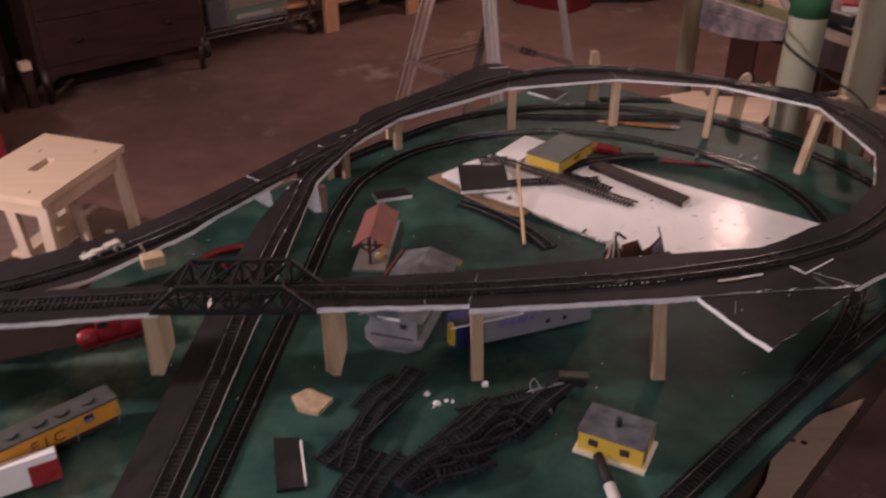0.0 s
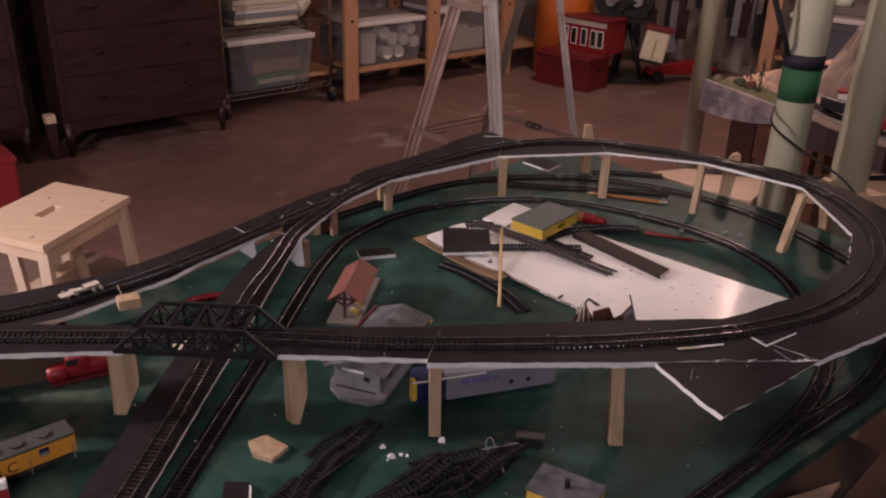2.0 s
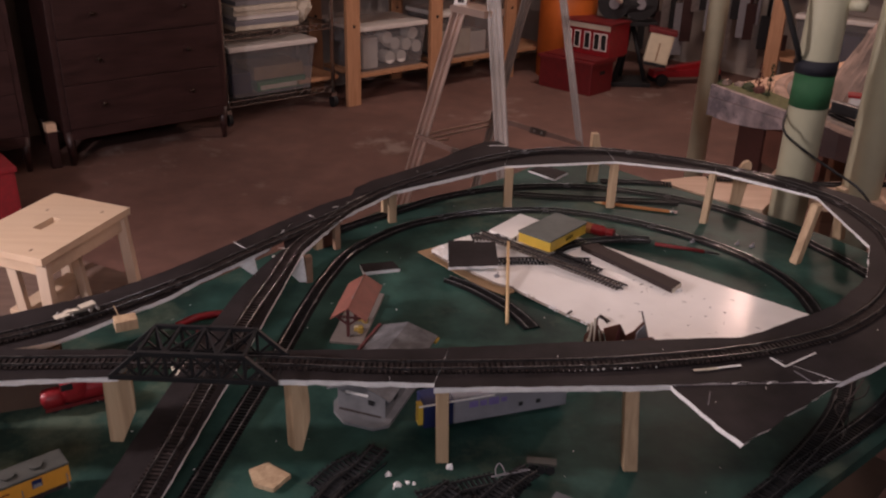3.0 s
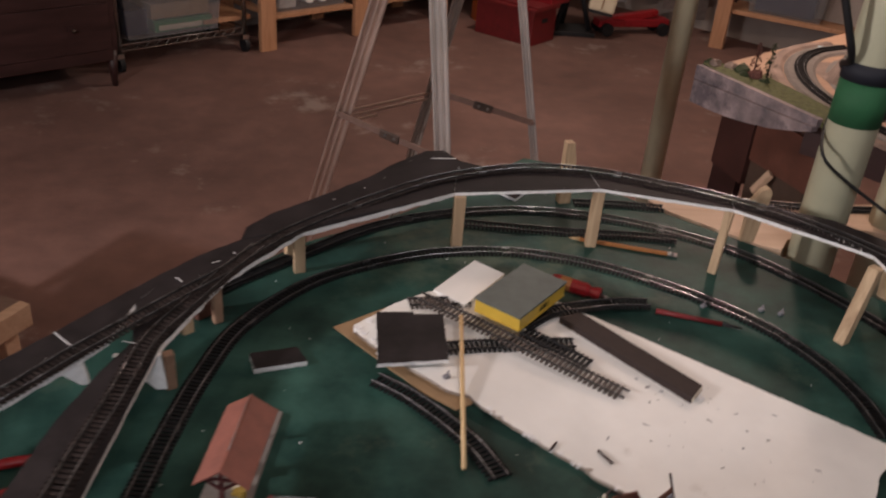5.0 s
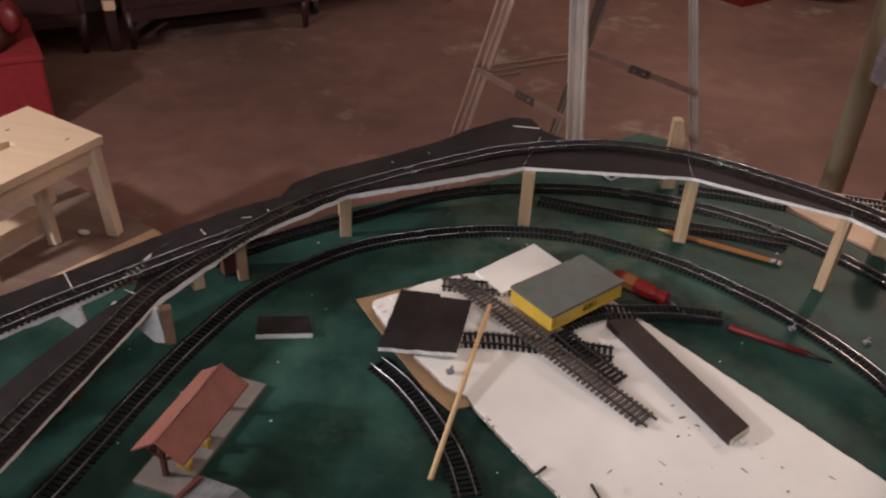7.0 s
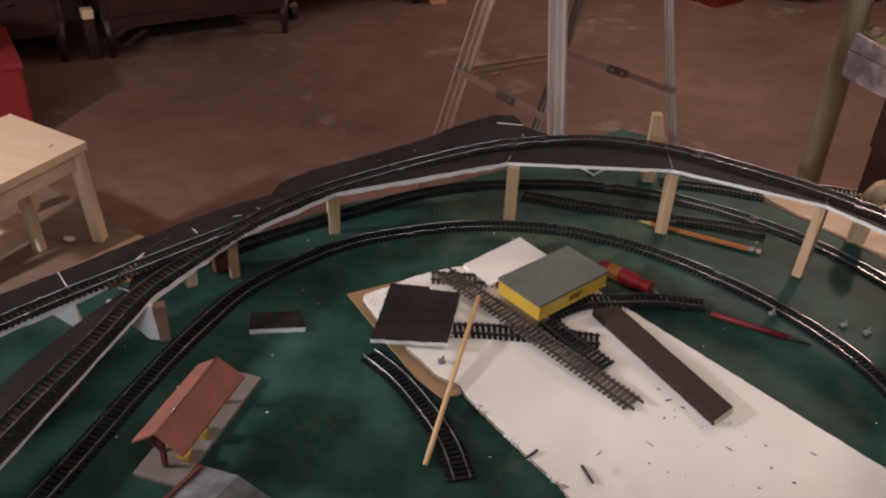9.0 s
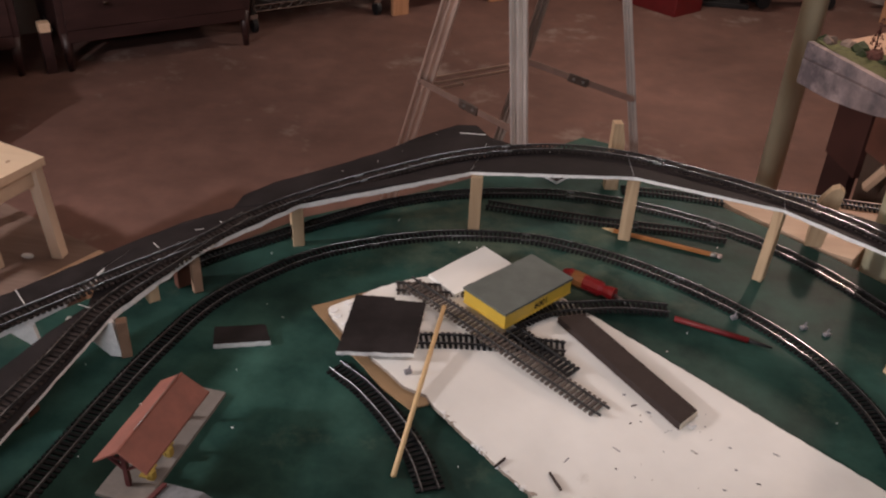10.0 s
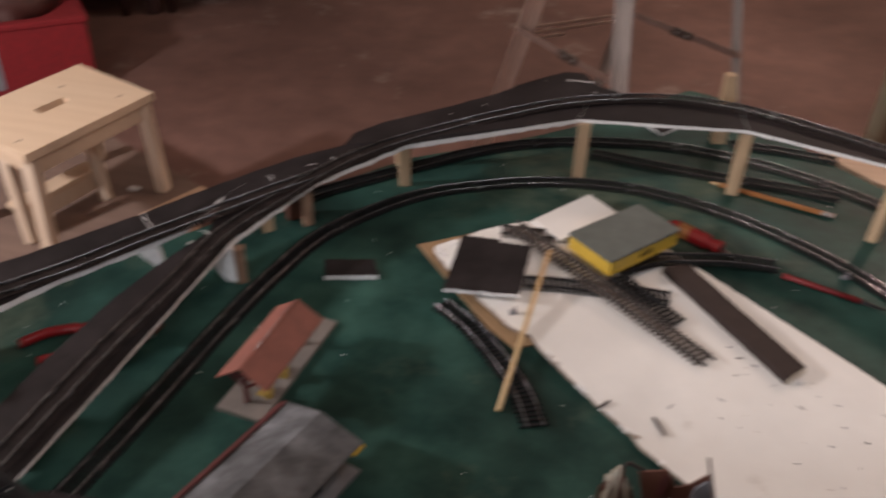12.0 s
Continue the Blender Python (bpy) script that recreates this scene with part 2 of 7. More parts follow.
# brace steel coloured brown, as if the floor were mirrored in it
STEELDULL = mat("dull_brace_steel", (0.19, 0.118, 0.094), 0.6, 0.3, vary=0.15, scale=40, bump=0.03)
RAILHEAP = mat("blackened_rail", (0.03, 0.03, 0.031), 0.6, 0.2, vary=0.4, scale=60, bump=0.0)
THINRED = mat("dull_red_paint", (0.16, 0.01, 0.012), 0.5, vary=0.25, scale=30, bump=0.05)
PALEGREY = mat("pale_grey_paint", (0.21, 0.205, 0.225), 0.55, vary=0.12, scale=40, bump=0.08)
FASCIA = mat("blotchy_lavender_paint", (0.19, 0.16, 0.175), 0.75, vary=0.3, scale=22, bump=0.3, second=(0.37, 0.29, 0.285), big=0.3, big_scale=16, scuff=((0.075, 0.062, 0.075), 24.0, 0.27))
GRASS = mat("model_grass", (0.095, 0.105, 0.038), 0.95, vary=0.4, scale=80, bump=0.8, bump_scale=300)
FOLIAGE = mat("dark_model_foliage", (0.035, 0.05, 0.02), 0.9, vary=0.4, scale=90, bump=0.6)
DRYLEAF = mat("reddish_model_foliage", (0.13, 0.05, 0.04), 0.9, vary=0.4, scale=90, bump=0.6)
ROCK = mat("painted_plaster_rock", (0.27, 0.2, 0.165), 0.85, vary=0.4, scale=14, bump=0.8, bump_scale=40, big=0.3, big_scale=6)
SHEETBLUE = mat("pale_blue_card", (0.42, 0.62, 0.74), 0.6, vary=0.06, scale=20, bump=0.03)
WHITEPAINT = mat("white_paint", (0.75, 0.73, 0.7), 0.5, vary=0.06, scale=30, bump=0.05)
STEEL = mat("grey_steel", (0.35, 0.34, 0.33), 0.35, 0.9, vary=0.2, scale=40, bump=0.05)
PURPLE = mat("faded_purple_print", (0.16, 0.12, 0.3), 0.6, vary=0.15, scale=60, bump=0.0)
MAROON = mat("maroon_trim", (0.1, 0.025, 0.025), 0.6, vary=0.2, scale=40, bump=0.05)
ORANGE = mat("orange_plastic_barrel", (0.55, 0.13, 0.02), 0.5, vary=0.12, scale=8, bump=0.05)
GREENPLASTIC = mat("green_plastic", (0.01, 0.17, 0.06), 0.35, vary=0.1, scale=10, bump=0.03)


# ---- building helpers ----
def part(name, bm, material, parent=None, label="", smooth=False, local=False):
    """Links a bmesh given in world metres as one mesh object, under a thing or a part."""
    me = bpy.data.meshes.new(name)
    if parent is not None and not local:
        bm.transform(place_of(parent).inverted())
    for f in bm.faces:
        f.smooth = smooth
    bm.to_mesh(me)
    bm.free()
    for m in (material if isinstance(material, (list, tuple)) else (material,)):
        me.materials.append(m)
    ob = new(name, me)
    if parent is not None:
        ob.parent = parent
    if label:
        ob["label"] = label
    return ob


def place_of(ob):
    m = ob.matrix_basis.copy()
    while ob.parent is not None:
        ob = ob.parent
        m = ob.matrix_basis @ m
    return m


def thing(name, at, label, category, group="", kind="", turn=0):
    e = new(name)
    e.empty_display_size = 0.02
    e.matrix_basis = pose(*at, 0, 0, turn)
    return tagged(e, label, category, group, kind)


def box(bm, lo, hi, m=None, bevel=0.0, mi=0):
    """A box from corner to corner, in the frame m."""
    lo, hi = Vector(lo), Vector(hi)
    mid, size = (lo + hi) / 2, hi - lo
    f = (m or Matrix()) @ Matrix.Translation(mid) @ Matrix.Diagonal((*size, 1))
    g = bmesh.ops.create_cube(bm, size=1, matrix=f)
    if bevel:
        edges = list({e for v in g["verts"] for e in v.link_edges})
        bmesh.ops.bevel(bm, geom=edges, offset=bevel, segments=2, profile=0.6, affect="EDGES")
    if mi:
        for v in g["verts"]:
            if v.is_valid:
                for fc in v.link_faces:
                    fc.material_index = mi
    return bm


def boxed(lo, hi, m=None, bevel=0.0):
    return box(bmesh.new(), lo, hi, m, bevel)


def rod(bm, a, b, r, r2=None, n=10, caps=True):
    a, b = Vector(a), Vector(b)
    d = b - a
    m = Matrix.Translation((a + b) / 2) @ d.to_track_quat("Z", "Y").to_matrix().to_4x4()
    bmesh.ops.create_cone(bm, cap_ends=caps, segments=n, radius1=r, radius2=r if r2 is None else r2, depth=d.length, matrix=m)
    return bm


def beam(bm, a, b, w, h, up=(0, 0, 1), bevel=0.0):
    """A bar of section w x h from a to b."""
    a, b = Vector(a), Vector(b)
    d = (b - a).normalized()
    s = d.cross(Vector(up)).normalized()
    u = s.cross(d)
    m = Matrix((( d.x, s.x, u.x, 0), (d.y, s.y, u.y, 0), (d.z, s.z, u.z, 0), (0, 0, 0, 1)))
    m.translation = a
    return box(bm, (0, -w / 2, -h / 2), ((b - a).length, w / 2, h / 2), m, bevel)


def prism(bm, pts, z0, z1, side=0, top=0):
    """An upright prism over a polygon; pts may hold a height of their own, to which z0 and z1 are added."""
    lower = [bm.verts.new((p[0], p[1], (p[2] if len(p) > 2 else 0) + z0)) for p in pts]
    upper = [bm.verts.new((p[0], p[1], (p[2] if len(p) > 2 else 0) + z1)) for p in pts]
    area = sum(pts[i - 1][0] * pts[i][1] - pts[i][0] * pts[i - 1][1] for i in range(len(pts)))
    if area < 0:
        lower.reverse()
        upper.reverse()
    bm.faces.new(upper).material_index = top
    bm.faces.new(list(reversed(lower))).material_index = side
    k = len(pts)
    for i in range(k):
        bm.faces.new((lower[i], lower[(i + 1) % k], upper[(i + 1) % k], upper[i])).material_index = side
    return bm


def ragged(pts, step=0.012, amount=0.0006, seed=1):
    """A polygon with slightly uneven, knife-cut edges."""
    rnd = random.Random(seed)
    out = []
    for i in range(len(pts)):
        a, b = (Vector((*q, 0)[:3]) for q in (pts[i], pts[(i + 1) % len(pts)]))
        k = max(1, int((b - a).length / step))
        for j in range(k):
            p = a.lerp(b, j / k)
            if j:
                p = p + Vector((rnd.uniform(-amount, amount), rnd.uniform(-amount, amount), 0))
            out.append(tuple(p))
    return out


def smooth_path(pts, step):
    """Points at even steps along a smooth curve through pts."""
    p = [Vector(q) for q in pts]
    p = [p[0] * 2 - p[1], *p, p[-1] * 2 - p[-2]]
    fine = []
    for i in range(1, len(p) - 2):
        for j in range(24):
            u = j / 24
            a, b, c, d = p[i - 1], p[i], p[i + 1], p[i + 2]
            fine.append(0.5 * ((2 * b) + (c - a) * u + (2 * a - 5 * b + 4 * c - d) * u * u + (3 * b - a - 3 * c + d) * u ** 3))
    fine.append(p[-2])
    out, left = [fine[0]], step
    for a, b in zip(fine, fine[1:]):
        seg = (b - a).length
        done = 0.0
        while seg - done >= left:
            done += left
            out.append(a.lerp(b, done / seg))
            left = step
        left -= seg - done
    return out


def tube(bm, pts, r, n=6):
    """A round cord along points."""
    pts = [Vector(p) for p in pts]
    rings = []
    for i, p in enumerate(pts):
        d = (pts[min(i + 1, len(pts) - 1)] - pts[max(i - 1, 0)]).normalized()
        s = d.cross(Vector((0, 0, 1)))
        s = s.normalized() if s.length > 1e-4 else Vector((1, 0, 0))
        u = s.cross(d)
        rings.append([bm.verts.new(p + r * (math.cos(2 * math.pi * k / n) * s + math.sin(2 * math.pi * k / n) * u)) for k in range(n)])
    for a, b in zip(rings, rings[1:]):
        for k in range(n):
            bm.faces.new((a[k], a[(k + 1) % n], b[(k + 1) % n], b[k]))
    bm.faces.new(list(reversed(rings[0])))
    bm.faces.new(rings[-1])
    return bm


def writing(text, size, m, material, parent, label=""):
    """Letters in the built-in font, as a thin mesh."""
    cu = bpy.data.curves.new("lettering", "FONT")
    cu.body, cu.size, cu.extrude = text, size, 0.0002
    tmp = bpy.data.objects.new("lettering", cu)
    me = bpy.data.meshes.new_from_object(tmp)
    bpy.data.objects.remove(tmp)
    me.materials.append(material)
    ob = new("lettering", me)
    ob.parent = parent
    ob.matrix_basis = place_of(parent).inverted() @ m
    if label:
        ob["label"] = label
    return ob


# ---- track: rails and ties, laid in sections ----
GAUGE, TIE_L, TIE_W, TIE_H = 0.0165, 0.0288, 0.0037, 0.0022
tie_meshes = {}


def tie_mesh(material):
    if material.name not in tie_meshes:
        bm = boxed((-TIE_W / 2, -TIE_L / 2, 0), (TIE_W / 2, TIE_L / 2, TIE_H))
        for s in (-1, 1):
            for o in (-1, 1):
                y = s * GAUGE / 2 + o * 0.0017
                box(bm, (-TIE_W * 0.3, y - 0.0005, TIE_H), (TIE_W * 0.3, y + 0.0005, TIE_H + 0.0007))
        me = bpy.data.meshes.new("tie")
        bm.to_mesh(me)
        bm.free()
        me.materials.append(material)
        tie_meshes[material.name] = me
    return tie_meshes[material.name]


def sweep_rail(bm, pts, side, off):
    prof = ((-0.0011, 0), (0.0011, 0), (0.0011, 0.0005), (0.0004, 0.0009), (0.0004, 0.0019), (0.0006, 0.0021), (0.0006, 0.0027), (0.0004, 0.0029),
            (-0.0004, 0.0029), (-0.0006, 0.0027), (-0.0006, 0.0021), (-0.0004, 0.0019), (-0.0004, 0.0009), (-0.0011, 0.0005))
    rings = []
    for i, p in enumerate(pts):
        d = (pts[min(i + 1, len(pts) - 1)] - pts[max(i - 1, 0)]).normalized()
        s = Vector((-d.y, d.x, 0)).normalized()
        u = d.cross(s)
        rings.append([bm.verts.new(p + s * (side + a) + u * (off + b)) for a, b in prof])
    k = len(prof)
    for a, b in zip(rings, rings[1:]):
        for j in range(k):
            bm.faces.new((a[j], b[j], b[(j + 1) % k], a[(j + 1) % k])).material_index = 0 if j in (6, 7, 8) else 1
    bm.faces.new(rings[0])
    bm.faces.new(list(reversed(rings[-1])))
    return bm


def lay_track(pts, label, group, section=0.23, tie=TIE, rail=RAIL, pitch=0.0068, joiners=True, bare=0):
    fine = smooth_path(pts, pitch)
    per = max(6, int(section / pitch))
    for i in range(0, len(fine) - 3, per):
        run = fine[i:i + per + 1] if len(fine) - i - per > 3 else fine[i:]
        if len(run) < 4:
            break
        mid = run[len(run) // 2]
        e = thing("track_section", mid, label, "model track", group)
        for s in (-1, 1):
            part("rail", sweep_rail(bmesh.new(), run, s * GAUGE / 2, TIE_H), (rail, RAILSIDE), e)
        for a, b in list(zip(run, run[1:]))[bare:len(run) - 1 - bare]:
            t = new("tie", tie_mesh(tie))
            t.parent = e
            d = (b - a).normalized()
            s = Vector((-d.y, d.x, 0)).normalized()
            u = d.cross(s)
            m = Matrix(((d.x, s.x, u.x, 0), (d.y, s.y, u.y, 0), (d.z, s.z, u.z, 0), (0, 0, 0, 1)))
            m.translation = (a + b) / 2
            t.matrix_basis = place_of(e).inverted() @ m
        if joiners and i:
            bm = bmesh.new()
            d = (run[1] - run[0]).normalized()
            s = Vector((-d.y, d.x, 0)).normalized()
            for k in (-1, 1):
                p = run[0] + s * k * GAUGE / 2 + Vector((0, 0, TIE_H + 0.0009))
                beam(bm, p - d * 0.006, p + d * 0.006, 0.0030, 0.0017)
            part("rail_joiner", bm, RAIL, e, "shiny metal rail joiners")


# ---- the basement room, its walls turned against the table ----
ROOM = Matrix(((0.741, -0.671, 0, 0), (0.671, 0.741, 0, 0), (0, 0, 1, 0), (0, 0, 0, 1)))  # columns: along and across the back wall
R0, R1, S0, S1, CEILING = -3.6, 5.76, -4.0, 4.75, 2.42


def structure(name, bm, material, label, category):
    return tagged(part(name, bm, material), label, category, kind="structure")


structure("floor", boxed((R0 - 0.2, S0 - 0.2, -0.12), (R1 + 0.2, S1 + 0.2, 0), ROOM), CONCRETE, "brown-grey stained bare concrete basement floor", "floor")
structure("ceiling", boxed((R0 - 0.2, S0 - 0.2, CEILING), (R1 + 0.2, S1 + 0.2, CEILING + 0.12), ROOM), CEIL, "plain dim basement ceiling of brown boards", "ceiling")
structure("wall_back", boxed((R0, S1, 0), (R1, S1 + 0.2, CEILING), ROOM), WALL, "plain dim plastered basement wall behind shelves", "wall")
structure("wall_right", boxed((R1, S0, 0), (R1 + 0.2, S1 + 0.2, CEILING), ROOM), WALL, "plain dim plastered basement wall behind tools", "wall")
structure("wall_left", boxed((R0 - 0.2, S0, 0), (R0, S1, CEILING), ROOM), WALL, "plain dim plastered basement side wall", "wall")
structure("wall_front", boxed((R0, S0 - 0.2, 0), (R1, S0, CEILING), ROOM), WALL, "plain dim plastered basement end wall", "wall")


def column(x, y, r, band):
    c = thing("steel_column", (x, y, 0), "pale green painted round steel support column" + (" with green and black bands" if band else " on the concrete floor"),
              "column", "basement columns")
    bm = rod(bmesh.new(), (x, y, 0.012), (x, y, CEILING - 0.012), r, n=40)
    part("shaft", bm, COLUMN, c, smooth=True)
    part("base_plate", boxed((x - r * 1.5, y - r * 1.5, 0), (x + r * 1.5, y + r * 1.5, 0.012)), COLUMN, c)
    part("top_plate", boxed((x - r * 1.5, y - r * 1.5, CEILING - 0.012), (x + r * 1.5, y + r * 1.5, CEILING)), COLUMN, c)
    if band:
        part("green_band", rod(bmesh.new(), (x, y, 0.965), (x, y, 1.032), r + 0.0012, n=40), GREENBAND, c, "dark green tape band", smooth=True)
        part("black_band", rod(bmesh.new(), (x, y, 1.032), (x, y, 1.06), r + 0.0024, n=40), BLACKBAND, c, "black tape band", smooth=True)
        bm = bmesh.new()
        rod(bm, (x + 0.03, y - 0.03, 1.17), (x + 0.05, y - 0.05, 1.17), 0.011, n=12)
        part("bolt", bm, COLUMN, c, smooth=True)
    return c


column(0.7475, 1.762, 0.0376, True)
column(0.948, 1.88, 0.0412, False)
column(0.943, 3.24, 0.0355, False)
column(2.25, 4.35, 0.0445, False)


# ---- the layout table ----
TABLE = 0.735
outline = [(-1.15, 0.25), (-0.1, 0.25), (0.2, 0.58), (0.43, 0.80), (0.63, 0.972), (0.757, 1.088), (0.845, 1.235), (0.865, 1.40), (0.83, 1.565),
           (0.735, 1.69), (0.66, 1.765), (0.53, 1.875), (0.43, 1.98), (0.36, 2.075), (0.30, 2.095), (0.235, 2.02), (0.15, 1.91),
           (0.06, 1.825), (-0.1, 1.70), (-0.26, 1.50), (-0.40, 1.30), (-0.56, 1.14), (-1.15, 0.95)]
table = thing("layout_table", (-0.15, 1.1, 0), "low model railway table with glossy dark green painted top", "table")
bm = prism(bmesh.new(), outline, TABLE - 0.018, TABLE)
part("tabletop", bm, GREEN, table, "glossy dark green painted plywood top, scuffed and patchy")
inner = [(-1.0, 0.4), (-0.2, 0.4), (0.5, 1.05), (0.62, 1.45), (0.35, 1.8), (0.05, 1.6), (-0.35, 1.15), (-1.0, 0.85)]
for a, b in zip(inner, inner[1:] + inner[:1]):
    part("frame_rail", beam(bmesh.new(), (*a, TABLE - 0.064), (*b, TABLE - 0.064), 0.038, 0.088), PLYDULL, table, "sawn timber frame rail")
for x, y in ((-0.95, 0.45), (0.44, 1.1), (0.33, 1.72), (-0.9, 0.85)):
    part("leg", boxed((x - 0.035, y - 0.035, 0), (x + 0.035, y + 0.035, TABLE - 0.02), None, 0.004), PLYDULL, table)

# small flecks of paint and paper scattered over the green top
rnd = random.Random(7)
bm = bmesh.new()
for i in range(64):
    x, y = rnd.uniform(-0.5, 0.65), rnd.uniform(0.75, 1.8)
    inside = False
    for (xa, ya), (xb, yb) in zip(outline, outline[1:] + outline[:1]):
        if (ya > y) != (yb > y) and x < xa + (xb - xa) * (y - ya) / (yb - ya):
            inside = not inside
    if not inside:
        continue
    s = rnd.choice((0.0006, 0.0007, 0.0009, 0.0012))
    box(bm, (-s, -s * 0.6, 0), (s, s * 0.6, 0.0006), pose(x, y, TABLE, 0, 0, rnd.uniform(0, 180)))
tagged(part("paper_fleck", bm, FOAM), "tiny white paper and foam flecks scattered on the green table", "debris", kind="stuff")


# ---- the raised trackbed: foam board, black above and white at the cut edges ----
DECK = 0.0065
bed = thing("elevated_trackbed", (0.2, 1.3, TABLE), "raised black foam-board trackbed with white cut edges on wooden posts", "trackbed")


def panel(pts, seed, label="", thick=DECK, undercut=None, rough=0.0011):
    bm = prism(bmesh.new(), ragged(pts, seed=seed, amount=0.0004 if thick < 0.005 else rough), -thick, 0, 0, 1)
    jag = random.Random(seed + 40)
    for v in bm.verts:
        if min(f.material_index for f in v.link_faces) == 0 and max(f.material_index for f in v.link_faces) == 0:
            v.co.z += jag.uniform(-0.0008, 0.0008) if thick < 0.005 else jag.uniform(-0.0016, 0.001)
            if undercut:
                (xa, ya), (xb, yb) = undercut
                n = Vector((ya - yb, xb - xa, 0)).normalized()
                if abs((v.co - Vector((xa, ya, v.co.z))).dot(n)) < 0.003:
                    v.co += n * thick * 0.6
    part("deck_panel", bm, (FOAM, BLACKTOP), bed, label)


panel([(-0.165, 1.483, 0.802), (-0.081, 1.612, 0.805), (0.137, 1.72, 0.828), (0.152, 1.836, 0.832), (0.126, 1.876, 0.832), (0.096, 1.871, 0.832), (0.055, 1.83, 0.829), (0.031, 1.807, 0.826),
       (0.008, 1.777, 0.823), (-0.046, 1.729, 0.817), (-0.107, 1.676, 0.812), (-0.132, 1.656, 0.81), (-0.161, 1.613, 0.808), (-0.163, 1.581, 0.806), (-0.209, 1.54, 0.803), (-0.256, 1.478, 0.801), (-0.262, 1.42, 0.799), (-0.248, 1.352, 0.793),
       (-0.215, 1.345, 0.791)], 1)
panel([(0.137, 1.72, 0.828), (0.365, 1.732, 0.842), (0.356, 1.812, 0.842), (0.19, 1.815, 0.833), (0.152, 1.836, 0.832)], 2, thick=0.0045)
panel([(0.365, 1.732, 0.842), (0.556, 1.67, 0.848), (0.563, 1.716, 0.848), (0.48, 1.762, 0.846), (0.356, 1.812, 0.842)], 3, thick=0.0045)
panel([(0.556, 1.67, 0.848), (0.709, 1.541, 0.85), (0.716, 1.32, 0.85), (0.81, 1.3, 0.85), (0.832, 1.42, 0.85), (0.79, 1.545, 0.85), (0.70, 1.645, 0.85), (0.563, 1.716, 0.848)], 4, thick=0.0048)
panel([(0.716, 1.32, 0.85), (0.665, 1.205, 0.85), (0.581, 1.107, 0.85), (0.446, 1.02, 0.85), (0.411, 0.985, 0.85), (0.516, 0.911, 0.849), (0.64, 0.995, 0.85),
       (0.74, 1.075, 0.85), (0.80, 1.18, 0.85), (0.81, 1.3, 0.85)], 5)
panel([(0.446, 1.02, 0.85), (0.424, 1.008, 0.85), (0.232, 0.985, 0.849), (0.045, 0.957, 0.848), (0.031, 0.866, 0.848), (0.31, 0.89, 0.849), (0.41, 0.905, 0.849), (0.516, 0.911, 0.849),
       (0.411, 0.985, 0.85)], 6)
panel([(0.31, 0.89, 0.848), (0.341, 0.828, 0.847), (0.366, 0.786, 0.846), (0.516, 0.911, 0.849), (0.41, 0.905, 0.849)], 7, "black foam-board triangle with rough white edges", 0.0054, rough=0.0016, undercut=((0.366, 0.786), (0.516, 0.911)))
panel([(0.045, 0.957, 0.847), (-0.162, 0.936, 0.847), (-0.162, 0.868, 0.847), (-0.147, 0.871, 0.847), (0.031, 0.877, 0.847)], 8)
panel([(-0.340, 0.925, 0.847), (-0.62, 0.905, 0.847), (-0.95, 0.875, 0.847), (-0.95, 0.80, 0.847), (-0.49, 0.842, 0.847), (-0.340, 0.864, 0.847)], 9)
# left branch
panel([(-0.272, 1.348, 0.797), (-0.301, 1.296, 0.797), (-0.345, 1.226, 0.798), (-0.382, 1.150, 0.799), (-0.43, 1.085, 0.80), (-0.489, 1.013, 0.80), (-0.75, 0.87, 0.80), (-0.9, 0.82, 0.80),
       (-0.9, 0.90, 0.80), (-0.59, 1.078, 0.80), (-0.477, 1.158, 0.80), (-0.414, 1.235, 0.80), (-0.36, 1.315, 0.80), (-0.316, 1.385, 0.80), (-0.284, 1.437, 0.80), (-0.256, 1.478, 0.801), (-0.25, 1.456, 0.8), (-0.262, 1.42, 0.799)], 10)
# ramp down under the bridge
panel([(-0.215, 1.345, 0.791), (-0.219, 1.30, 0.787), (-0.233, 1.12, 0.777), (-0.25, 0.96, 0.764), (-0.268, 0.75, 0.752), (-0.285, 0.55, 0.745), (-0.30, 0.3, 0.743),
       (-0.373, 0.3, 0.743), (-0.358, 0.55, 0.745), (-0.341, 0.75, 0.752), (-0.323, 0.96, 0.764), (-0.306, 1.12, 0.777), (-0.290, 1.22, 0.784), (-0.268, 1.30, 0.789), (-0.248, 1.352, 0.793)], 11, thick=0.0042)

